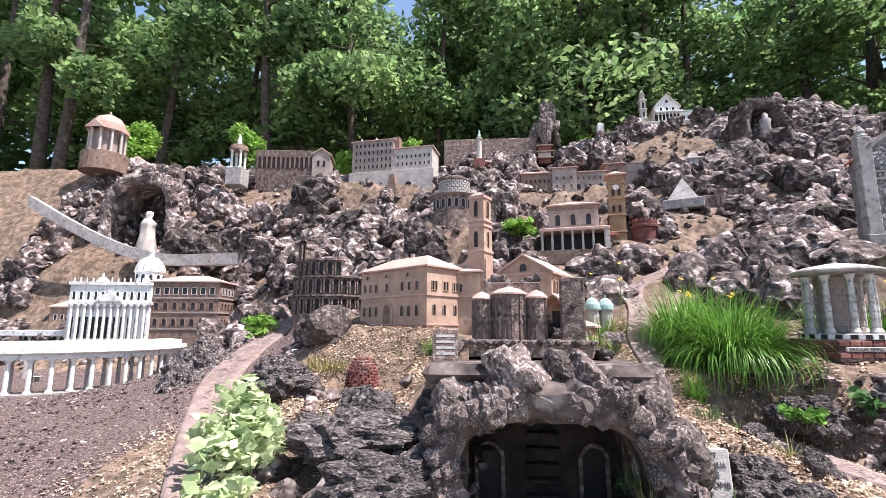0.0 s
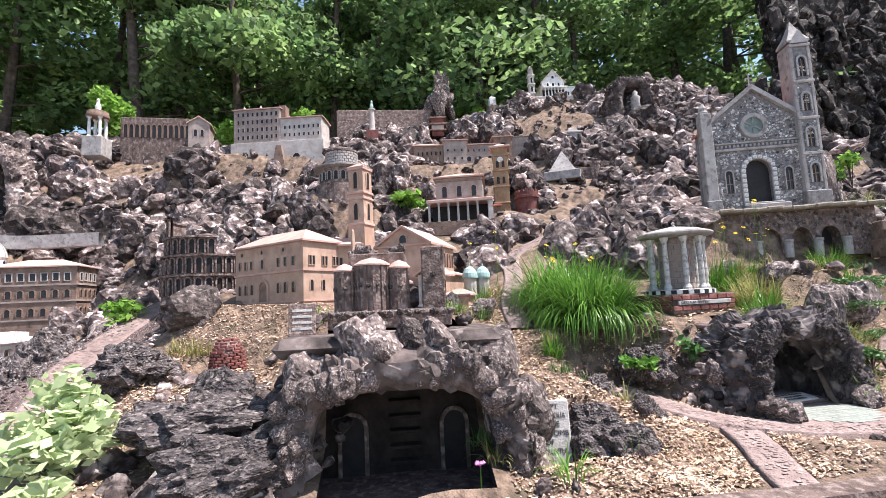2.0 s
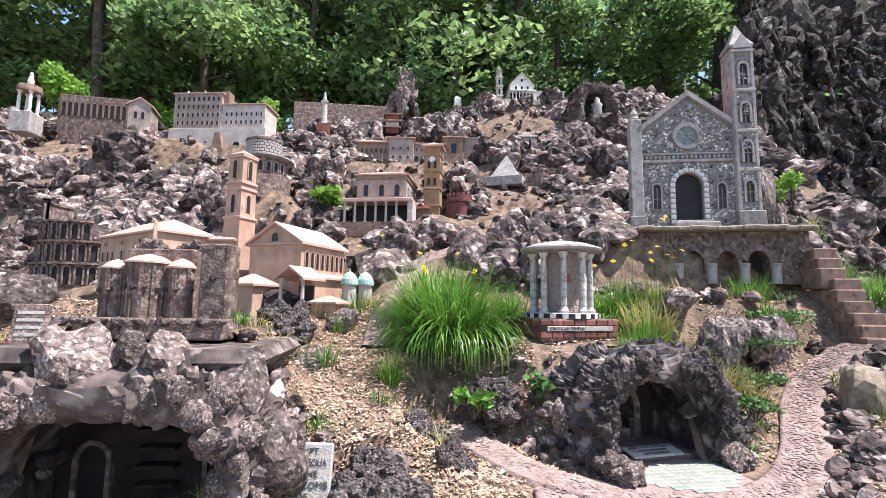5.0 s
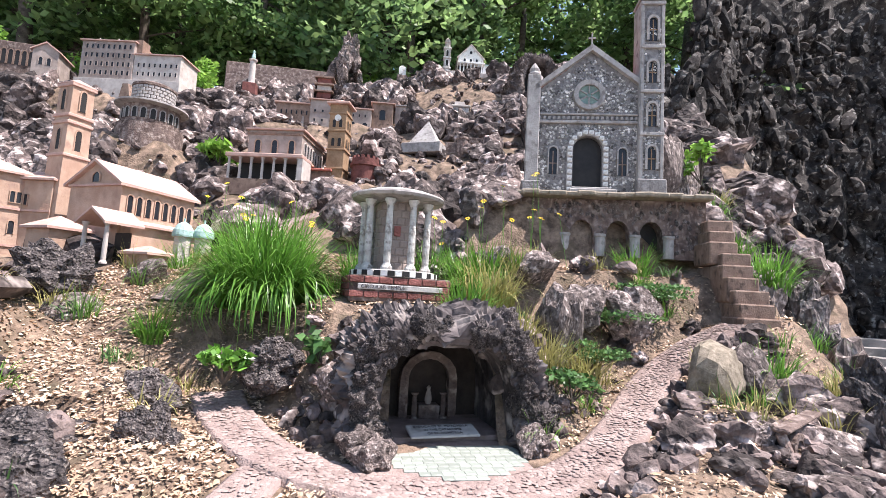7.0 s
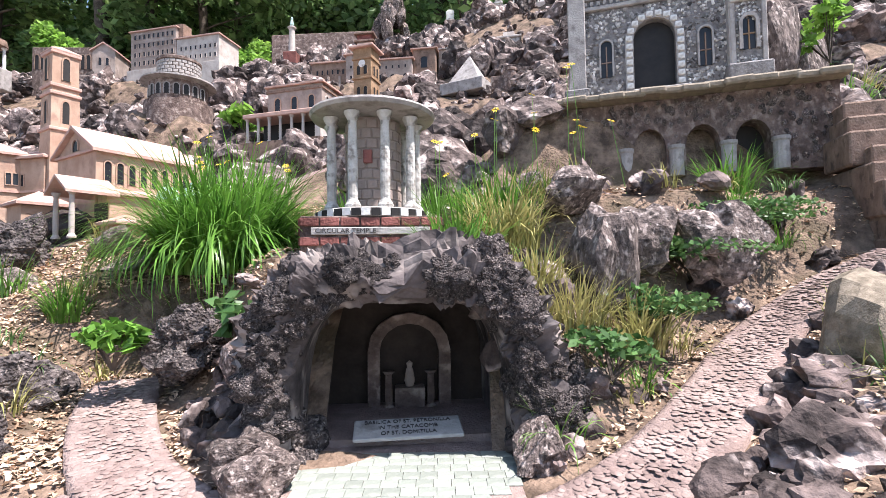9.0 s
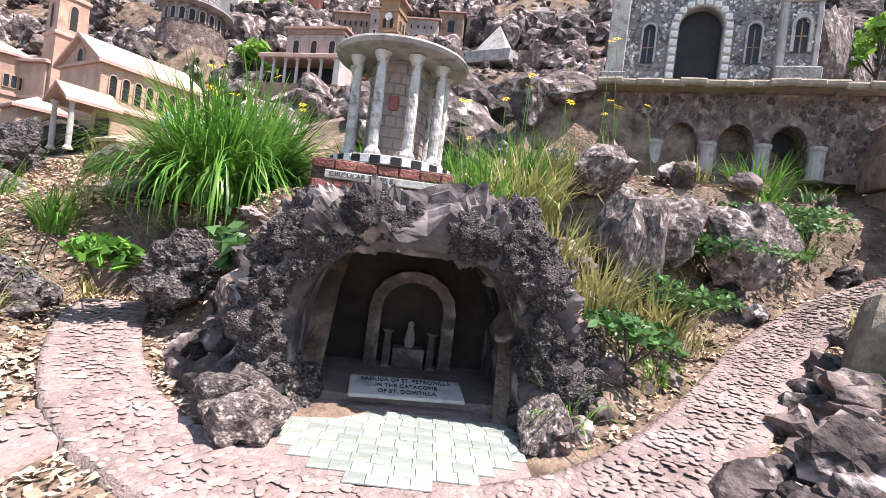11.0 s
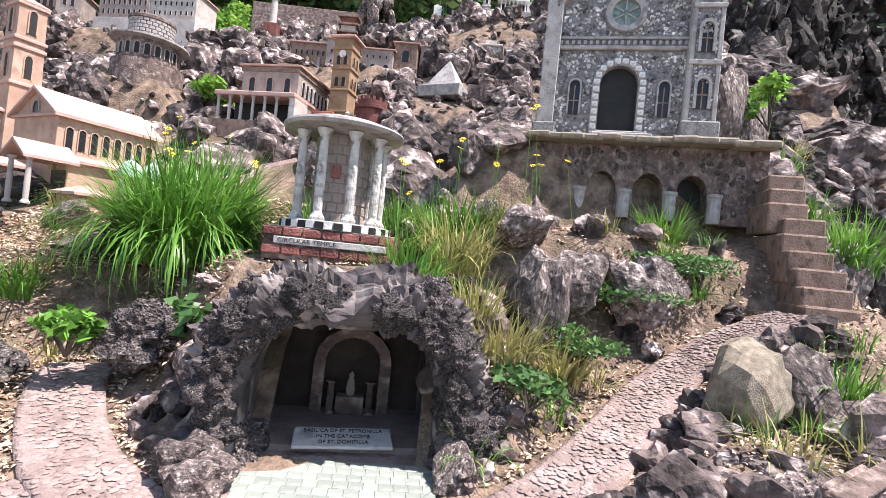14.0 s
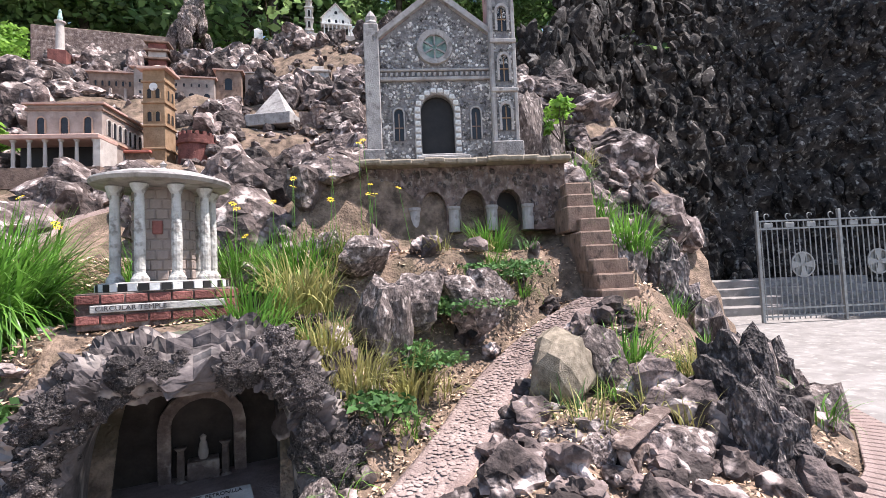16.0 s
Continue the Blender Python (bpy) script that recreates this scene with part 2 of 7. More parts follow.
def window(parent, side, w, d, u, z, ww, wh, arched=True, frame_mat=None, name="window", proud=0.006):
    """One window: a dark pane with a raised surround."""
    fm = frame_mat or M_GREYWALL
    key = ("window_frame", round(ww, 3), round(wh, 3), arched, fm.name, proud)
    t = max(0.006, ww * 0.16)
    if arched:
        mk = lambda: arch_frame(ww, wh, t, -proud * 2, 0.0)
        pk = lambda: prism(arch_outline(ww, wh), -proud * 0.6, 0.004)
    else:
        def mk():
            b = box(-ww / 2 - t, -ww / 2, -proud * 2, 0, -t, wh + t)
            box(ww / 2, ww / 2 + t, -proud * 2, 0, -t, wh + t, bm=b)
            box(-ww / 2, ww / 2, -proud * 2, 0, wh, wh + t, bm=b)
            return box(-ww / 2, ww / 2, -proud * 2, 0, -t, 0, bm=b)
        pk = lambda: box(-ww / 2, ww / 2, -proud * 0.6, 0.004, 0, wh)
    f = part(name, shared(key, mk, fm), fm, parent, m=face_pose(side, w, d, u, z))
    part("pane", shared(("pane",) + key[1:4] + (proud,), pk, M_GLASS), M_GLASS, f)
    return f


def row_of_windows(parent, side, w, d, us, z, ww, wh, **k):
    for u in us:
        window(parent, side, w, d, u, z, ww, wh, **k)


def spread(a, b, n):
    return [a + (b - a) * (i + 0.5) / n for i in range(n)]


def hip_roof(w, d, h, over=0.03, z=0.0, thick=0.02, ridge=0.45):
    """A hipped roof with an eave of its own thickness over a w by d block."""
    bm = bmesh.new()
    lo = [bm.verts.new(c) for c in ((-over, -over, z), (w + over, -over, z), (w + over, d + over, z), (-over, d + over, z))]
    up = [bm.verts.new((v.co.x, v.co.y, z + thick)) for v in lo]
    if w >= d:
        k = min(w * 0.5, d * 0.5) * (0.5 + ridge)
        top = [bm.verts.new((k, d / 2, z + thick + h)), bm.verts.new((w - k + 1e-4, d / 2, z + thick + h))]
        quads = [(up[0], up[1], top[1], top[0]), (up[2], up[3], top[0], top[1]), (up[1], up[2], top[1]), (up[3], up[0], top[0])]
    else:
        k = w * 0.5 * (0.5 + ridge)
        top = [bm.verts.new((w / 2, k, z + thick + h)), bm.verts.new((w / 2, d - k + 1e-4, z + thick + h))]
        quads = [(up[1], up[2], top[1], top[0]), (up[3], up[0], top[0], top[1]), (up[0], up[1], top[0]), (up[2], up[3], top[1])]
    for q in quads:
        bm.faces.new(q)
    bm.faces.new(lo[::-1])
    for i in range(4):
        j = (i + 1) % 4
        bm.faces.new((lo[i], lo[j], up[j], up[i]))
    return bm


def gable_roof(w, d, h, over=0.03, z=0.0, thick=0.025, along="y"):
    """A two-slope roof whose ridge runs along y or along x."""
    if along == "y":
        o = [(-over, z - over * h / w * 2), (w / 2, z + h), (w + over, z - over * h / w * 2), (w + over, z - over * h / w * 2 + thick), (w / 2, z + h + thick), (-over, z - over * h / w * 2 + thick)]
        return prism(o, -over, d + over)
    bm = gable_roof(d, w, h, over, z, thick, "y")
    bmesh.ops.transform(bm, matrix=Matrix(((0, 1, 0, 0), (1, 0, 0, 0), (0, 0, 1, 0), (0, 0, 0, 1))), verts=bm.verts)
    bmesh.ops.reverse_faces(bm, faces=bm.faces)
    return bm


def sheet(name, verts, faces, mats, indices=None, smooth=False):
    me = bpy.data.meshes.new(name)
    me.from_pydata(verts, [], faces)
    for m in (mats if isinstance(mats, (list, tuple)) else [mats]):
        me.materials.append(m)
    if indices is not None:
        me.polygons.foreach_set("material_index", indices)
    if smooth:
        me.polygons.foreach_set("use_smooth", [True] * len(faces))
    return me


# ---- the lie of the land ----
GX = (-10, -5, -2.5, 0, 1.5, 3.3, 5, 6.5, 7.6)
GY = (1.3, 2, 3, 4, 5, 6.2, 7.5, 9, 10.8, 14)
GZ = (
    (0.25, 0.3, 0.3, 0.12, 0.2, 0.28, 0.3, 0.15, -0.1),
    (0.4, 0.42, 0.45, 0.4, 0.4, 0.36, 0.5, 0.3, 0.0),
    (0.45, 0.5, 0.55, 0.95, 0.75, 0.95, 0.75, 0.7, 0.1),
    (0.5, 0.5, 0.75, 1.1, 1.15, 1.15, 1.3, 1.5, 0.8),
    (0.5, 0.5, 1.0, 1.3, 1.6, 1.8, 2.2, 2.4, 2.2),
    (0.55, 0.55, 1.4, 1.9, 2.2, 2.4, 2.7, 3.1, 3.5),
    (1.0, 0.8, 2.2, 3.0, 2.9, 3.3, 3.6, 4.0, 4.4),
    (3.5, 3.0, 3.6, 4.1, 4.1, 4.3, 4.8, 5.2, 5.5),
    (5.6, 5.0, 5.0, 5.3, 5.5, 5.8, 6.4, 6.5, 6.8),
    (6.0, 5.8, 6.0, 6.4, 6.5, 6.5, 6.7, 6.9, 7.0),
)
PADS = []


def land(x, y):
    i = max(0, min(len(GX) - 2, sum(1 for g in GX if g <= x) - 1))
    j = max(0, min(len(GY) - 2, sum(1 for g in GY if g <= y) - 1))
    u = max(0.0, min(1.0, (x - GX[i]) / (GX[i + 1] - GX[i])))
    v = max(0.0, min(1.0, (y - GY[j]) / (GY[j + 1] - GY[j])))
    z = (GZ[j][i] * (1 - u) + GZ[j][i + 1] * u) * (1 - v) + (GZ[j + 1][i] * (1 - u) + GZ[j + 1][i + 1] * u) * v
    for px, py, rx, ry, pz in PADS:
        d = max(abs(x - px) / rx, abs(y - py) / ry)
        if d < 1.6:
            k = 1.0 if d < 1 else (1.6 - d) / 0.6
            z = z * (1 - k) + pz * k
    return z


# levelled places: centre, half sizes, height
PADS += [
    (-0.9, 4.95, 0.75, 0.6, 1.32), (0.75, 4.85, 0.7, 0.5, 1.22), (0.45, 2.6, 0.5, 0.3, 1.2), (3.3, 3.4, 0.42, 0.35, 1.05), (5.35, 5, 0.95, 0.45, 2.22), (-2.15, 6.15, 0.6, 0.55, 1.5), (1.6, 7.1, 0.6, 0.45, 2.5), (2.6, 7.05, 0.35, 0.3, 2.65), (2.3, 9.2, 1.3, 0.35, 4.2), (-2.2, 10.2, 1.4, 0.5, 4.7), (5.3, 11.8, 1.1, 0.6, 6.6), (-0.35, 7.35, 0.45, 0.4, 3.1), (5.2, 3.95, 0.8, 0.3, 1.42), (-1, 3.4, 0.3, 0.3, 0.6), (1.45, 2.05, 0.25, 0.2, 0.22), (3.58, 2.2, 0.4, 0.3, 0.33), (6.15, 3.4, 0.3, 0.15, 1.1), (6.25, 3.75, 0.25, 0.15, 1.4),
]
HOLES = [(-0.02, 1.04, 1.62, 2.4), (3.26, 3.9, 2.42, 3.02), (-8.29, -6.94, 8.95, 9.8)]


WALKS = (
    ((2.3, 2.86, 0.5), (2.44, 2.58, 0.45), (2.68, 2.29, 0.38), (3.0, 2.04, 0.35), (3.35, 1.9, 0.34), (3.75, 1.9, 0.34), (4.1, 2.04, 0.36), (4.43, 2.28, 0.44), (4.74, 2.62, 0.53), (5.0, 2.92, 0.62), (5.3, 3.16, 0.74), (5.65, 3.32, 0.9), (6.0, 3.38, 1.04)),
    ((2.75, 2.08, 0.35), (2.68, 1.8, 0.32), (2.58, 1.55, 0.29), (2.5, 1.28, 0.26)),
    ((-1.3, 1.4, 0.42), (-1.7, 2.1, 0.5), (-2.3, 3.2, 0.6), (-2.75, 4.2, 0.78), (-2.95, 5.1, 0.98), (-2.85, 5.9, 1.3), (-2.6, 6.5, 1.6)),
    tuple((x, y, land(x, y) + 0.03) for x, y in ((1.7, 3.5), (1.75, 4.1), (1.95, 4.7), (2.1, 5.3), (2.6, 5.7), (3.2, 6.1), (3.8, 6.5))),
)


def on_walk(x, y, gap=0.2):
    for pts in WALKS:
        for (ax, ay, _), (bx, by, _) in zip(pts, pts[1:]):
            dx, dy = bx - ax, by - ay
            u = max(0.0, min(1.0, ((x - ax) * dx + (y - ay) * dy) / (dx * dx + dy * dy)))
            if math.hypot(x - ax - u * dx, y - ay - u * dy) < gap:
                return True
    return False


BORDER = ((-40.0, 1.2), (2.2, 1.2), (4.6, 1.3), (5.75, 1.6), (6.4, 1.88), (7.0, 2.3), (7.6, 3.2), (8.2, 4.6), (8.6, 7.5))


def beyond(x, y, gap=0.0):
    """Whether a place lies outside the border wall, on the paving."""
    if x < 4.6 or y < 1.3:
        return y < (1.2 if x < 2.2 else 1.3) + gap
    for (ax, ay), (bx, by) in zip(BORDER[2:], BORDER[3:]):
        if ay <= y <= by:
            return x > ax + (bx - ax) * (y - ay) / (by - ay) - gap
    return x > 8.6


def surface(x, y):
    """The land, levelled under the walks."""
    if beyond(x, y):
        return -0.02
    z = land(x, y)
    best, bz = 9.0, 0.0
    for pts in WALKS:
        for (ax, ay, az), (bx, by, bz0) in zip(pts, pts[1:]):
            dx, dy = bx - ax, by - ay
            u = max(0.0, min(1.0, ((x - ax) * dx + (y - ay) * dy) / (dx * dx + dy * dy)))
            d = math.hypot(x - ax - u * dx, y - ay - u * dy)
            if d < best:
                best, bz = d, az + (bz0 - az) * u
    if best < 0.5:
        k = 1.0 if best < 0.26 else (0.5 - best) / 0.24
        z = z * (1 - k) + (bz - 0.025) * k
    return z


def build_ground():
    """One sheet: hillside, paving level in front of it, and woodland floor to the horizon."""
    xs = np.concatenate([np.linspace(-300, -20, 8), np.arange(-14, 12.01, 0.12), np.linspace(20, 300, 8)])
    ys = np.concatenate([np.linspace(-300, -14, 8), np.arange(-8, 1.0, 0.6), np.arange(1.1, 13, 0.12), np.linspace(14, 300, 12)])
    verts, faces, idx = [], [], []
    for y in ys:
        for x in xs:
            if y < 1.15 or x > 8.7:
                z = -0.02
                if y > 12.5:
                    z = min(6.5, (y - 12.5) * 2.5)
            else:
                z = surface(x, y)
                if x < -2.6 and y < 6.2:
                    amp = 0.015
                else:
                    amp = 0.06 if y < 5 else 0.16
                if on_walk(x, y, 0.3) or beyond(x, y):
                    amp = 0.0
                p = Vector((x * 1.7, y * 1.7, 3.1))
                z += amp * (noise.noise(p) + 0.5 * noise.noise(p * 2.7))
            verts.append((x, y, z))
    nx = len(xs)
    for j in range(len(ys) - 1):
        for i in range(nx - 1):
            cx, cy = (xs[i] + xs[i + 1]) / 2, (ys[j] + ys[j + 1]) / 2
            if any(a < cx < b and c < cy < d for a, b, c, d in HOLES):
                continue
            faces.append((j * nx + i, j * nx + i + 1, (j + 1) * nx + i + 1, (j + 1) * nx + i))
            if cy < 1.15 or (cx > 4.6 and cy < 12 and beyond(cx, cy)):
                idx.append(1)
            elif cx < -2.2 and cy < 6.4:
                idx.append(2)
            else:
                idx.append(0)
    ob = new("ground", sheet("ground", verts, faces, [M_SOIL, M_PAVE, M_GRAVEL], idx, True))
    return tagged(ob, "rising hillside of soil, gravel and pale paving", "ground", kind="structure")


build_ground()


# ---- rocks ----
def rock_shape(seed, sub=3, rough=0.35, facet=0.0, seam=2.2):
    bm = bmesh.new()
    bmesh.ops.create_icosphere(bm, subdivisions=sub, radius=1.0)
    off = Vector((seed * 7.3, seed * 3.1, seed * 5.7))
    rng = random.Random(seed)
    planes = [(Vector((rng.gauss(0, 1), rng.gauss(0, 1), rng.gauss(0, 1))).normalized(), rng.uniform(0.55, 0.85)) for _ in range(9)]
    for v in bm.verts:
        n = v.co.normalized()
        r = 1 + rough * noise.noise(n * 1.3 + off) + rough * 0.6 * noise.noise(n * seam + off) + rough * 0.4 * abs(noise.noise(n * 5.1 + off)) + rough * 0.22 * noise.noise(n * 11 + off)
        if facet:
            for pn, pd in planes:
                d = n.dot(pn)
                if d > 0:
                    r = min(r, (pd + 0.04 * noise.noise(n * 6 + off)) / d) if facet > rng.random() * 0 else r
        v.co = n * r
    return bm


def rock_mesh(name, seed, mat, **k):
    me = bpy.data.meshes.new(name)
    bm = rock_shape(seed, **k)
    bm.normal_update()
    bm.to_mesh(me)
    bm.free()
    me.materials.append(mat)
    return me


ROCKS = [rock_mesh("rock", s, M_ROCK, sub=3, rough=0.5 if s % 2 else 0.35, facet=1.0 if s % 3 else 0.0) for s in range(1, 9)]
LAVAS = [rock_mesh("rock", s + 20, M_LAVA, sub=4, rough=0.55, seam=3.5) for s in range(4)]


def boulder(x, y, z, sx, sy, sz, turn=0.0, lava=False, seed=0, label="", tan=False, tilt=(0, 0)):
    me = (LAVAS if lava else ROCKS)[seed % (len(LAVAS) if lava else len(ROCKS))]
    if tan:
        me = rock_mesh("rock", seed + 50, M_TANROCK, sub=3, rough=0.12, facet=1.0)
    ob = new("rock", me)
    ob.matrix_basis = pose(x, y, z, tilt[0], tilt[1], turn) @ Matrix.Diagonal((sx, sy, sz, 1))
    return tagged(ob, label or ("dark porous rock bedded in the slope" if lava else "weathered grey rock bedded in the slope"), "rock", "rocks of the slope")


def heap(name, spots, seed, mat, label, subs=2, facet=True):
    """Many rocks too close to count, as one mesh: spots are rows of x, y, z, size and upright stretch."""
    rng = np.random.default_rng(seed)
    bases = []
    for s in range(10):
        bm = rock_shape(seed * 13 + s, sub=subs, rough=0.5, facet=1.0 if facet and s % 3 else 0.0)
        vs = np.array([v.co[:] for v in bm.verts])
        fs = np.array([[v.index for v in f.verts] for f in bm.faces])
        bases.append((vs, fs))
        bm.free()
    allv, allf, n = [], [], 0
    for x, y, z, size, up in spots:
        vs, fs = bases[rng.integers(len(bases))]
        e = Euler(rng.uniform(-0.5, 0.5, 2).tolist() + [rng.uniform(0, 6.28)])
        s = size * rng.uniform(0.6, 1.3, 3)
        s[2] *= up
        m = np.array(e.to_matrix())
        allv.append((vs * s) @ m.T + (x, y, z))
        allf.append(fs + n)
        n += len(vs)
    ob = new(name, sheet(name, np.concatenate(allv).tolist(), np.concatenate(allf).tolist(), mat))
    return tagged(ob, label, "rocks", kind="stuff")


def near_any(x, y, zones):
    return any(a < x < b and c < y < d for a, b, c, d in zones)

CLEAR = [
    (3.3, 4.4, 6.3, 8.1), (0.95, 3.7, 8.1, 9.5), (4.2, 6.4, 10.8, 12.1), (-0.85, 0.15, 6.85, 7.8), (-3.2, -0.9, 9.5, 10.8), (1.1, 3.1, 6.3, 7.4), (-5.9, -3.6, 10.0, 10.8), (4.4, 6.3, 4.0, 5.5), (1.5, 2.0, 10.1, 10.6), (1.5, 2.6, 11.6, 12.5),
    (-1.45, 0.10, 4.40, 5.80), (-0.05, 1.55, 4.76, 6.36), (-0.22, 1.18, 1.22, 3.22), (2.86, 3.76, 2.06, 3.81), (4.60, 6.35, 4.10, 5.40), (-3.00, -1.45, 5.30, 6.80), (1.00, 2.80, 6.30, 7.60), (0.98, 3.28, 8.81, 9.01),
    (-2.93, -0.53, 10.15, 11.45), (3.70, 5.50, 9.24, 10.24), (-9.10, -6.90, 7.79, 9.09), (-6.46, -4.96, 7.20, 8.40), (-0.52, 0.43, 6.68, 7.78), (0.96, 2.81, 2.16, 5.16), (-1.52, -0.12, 2.31, 4.11), (5.94, 6.74, 3.19, 4.29), (-8.41, -6.71, 7.70, 9.80), (-1.37, -0.57, 2.60, 3.80), (1.08, 1.78, 1.59, 2.29), (5.80, 6.80, 2.90, 4.45), (3.70, 5.70, 9.09, 10.64), (-6.27, -4.47, 6.27, 8.17), (-7.94, -6.04, 6.49, 8.19), (-1.90, 0.50, 4.10, 6.00), (-2.93, -0.53, 9.58, 11.43), (1.00, 3.60, 9.11, 9.76), (4.91, 5.61, 6.90, 7.90), (1.35, 2.45, 11.20, 12.50),
]


def hillside_rocks():
    rng = random.Random(5)
    spots = []
    while len(spots) < 2900:
        x, y = rng.uniform(-10, 8.2), rng.uniform(4.4, 12.4)
        if near_any(x, y, CLEAR) or (x < -2.3 and y < 6.6) or on_walk(x, y, 0.3) or beyond(x, y, 0.2):
            continue
        s = rng.choice((0.06, 0.09, 0.12, 0.16, 0.22, 0.3))
        spots.append((x, y, surface(x, y) + s * 0.25, s, rng.uniform(0.7, 1.2)))
    heap("hillside_rocks", spots, 3, M_ROCKS, "heaped dark weathered rocks covering the hillside", 3)
    spots = []
    while len(spots) < 2400:
        x, y = rng.uniform(-8, 7.6), rng.uniform(5.4, 12.2)
        if (x < -2.3 and y < 6.6) or on_walk(x, y, 0.24) or beyond(x, y, 0.2):
            continue
        s = rng.choice((0.035, 0.05, 0.07, 0.09))
        spots.append((x, y, surface(x, y) + s * 0.3, s, rng.uniform(0.6, 1.1)))
    heap("small_hillside_stones", spots, 27, M_ROCKS, "small dark stones strewn between the little buildings", 2)
    spots = []
    while len(spots) < 200:
        x, y = rng.uniform(-1.6, 7.0), rng.uniform(1.5, 4.5)
        if near_any(x, y, CLEAR) or (2.0 < x < 4.6 and y < 2.4) or on_walk(x, y, 0.2) or beyond(x, y, 0.15):
            continue
        s = rng.choice((0.03, 0.05, 0.07, 0.1))
        spots.append((x, y, surface(x, y) + s * 0.3, s, rng.uniform(0.7, 1.1)))
    heap("bank_rocks", spots, 4, M_ROCKS, "loose grey and brown rocks on the bank", 3)

    spots = []
    while len(spots) < 2600:
        x, y = rng.uniform(-5.4, -2.2), rng.uniform(1.6, 6.2)
        if math.hypot(x - -6.33, y - 5.7) < 1.9 or on_walk(x, y, 0.2):
            continue
        s = rng.choice((0.006, 0.009, 0.013, 0.018))
        spots.append((x, y, surface(x, y) + 0.004, s, 0.7))
    heap("loose_gravel", spots, 15, M_ROCKS, "loose brown and grey gravel strewn before the colonnade", 1)


hillside_rocks()


# ---- the cliff beside the gate ----
def build_cliff():
    line = [(8.2, 10.8), (7.8, 8.6), (7.9, 7.0), (8.7, 7.0), (9.6, 7.8), (11.2, 9.8), (13.5, 11.2), (19, 11.5), (24, 9), (28, 4), (30, -3)]
    def crest(x):
        return min(12.5, 5.4 + 2.4 * max(0, x - 8.5)) + 0.9 * noise.noise(Vector((x * 0.8, 0, 2)))

    pts = []
    for (x0, y0), (x1, y1) in zip(line, line[1:]):
        for k in range(14):
            pts.append((x0 + (x1 - x0) * k / 14, y0 + (y1 - y0) * k / 14))
    rows, verts, faces = 46, [], []
    for i, (x, y) in enumerate(pts):
        top = crest(x)
        for j in range(rows):
            z = -0.1 + (top + 0.1) * j / (rows - 1)
            p = Vector((x * 1.4, y * 1.4, z * 1.4))
            d = 0.45 * noise.noise(p) + 0.25 * noise.noise(p * 2.6) + 0.12 * noise.noise(p * 6)
            verts.append((x - d * 0.5, y - d + 0.12 * z, z))
    for i in range(len(pts) - 1):
        for j in range(rows - 1):
            a = i * rows + j
            faces.append((a, a + rows, a + rows + 1, a + 1))
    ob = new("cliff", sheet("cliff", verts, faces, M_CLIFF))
    tagged(ob, "tall dark cliff of rough cemented rock", "cliff", kind="structure")
    rng = random.Random(8)
    spots = []
    for _ in range(3600):
        i = rng.randrange(len(pts))
        x, y = pts[i]
        z = rng.uniform(0.2, min(10.0, crest(x) + 0.2))
        s = rng.choice((0.06, 0.09, 0.13, 0.18))
        spots.append((x + rng.uniform(-0.15, 0.15), y + 0.12 * z - 0.1 + rng.uniform(-0.25, 0.1), z, s, rng.uniform(1.2, 2.6)))
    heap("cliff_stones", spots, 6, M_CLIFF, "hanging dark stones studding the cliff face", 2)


build_cliff()


# ---- fittings shared by the small buildings ----
def column(parent, x, y, z, h, r, mat, seg=12):
    prof = [(r * 1.7, 0), (r * 1.7, h * 0.03), (r * 1.25, h * 0.07), (r, h * 0.09), (r * 1.06, h * 0.4), (r * 0.88, h * 0.9), (r * 1.1, h * 0.92), (r * 1.6, h * 0.97), (r * 1.7, h)]
    me = shared(("column", round(h, 3), round(r, 4), mat.name, seg), lambda: lathe(prof, seg), mat)
    return part("column", me, mat, parent, m=pose(x, y, z))


def band(parent, w, d, z, h, out, mat, name="cornice"):
    return part(name, box(-out, w + out, -out, d + out, z, z + h), mat, parent)


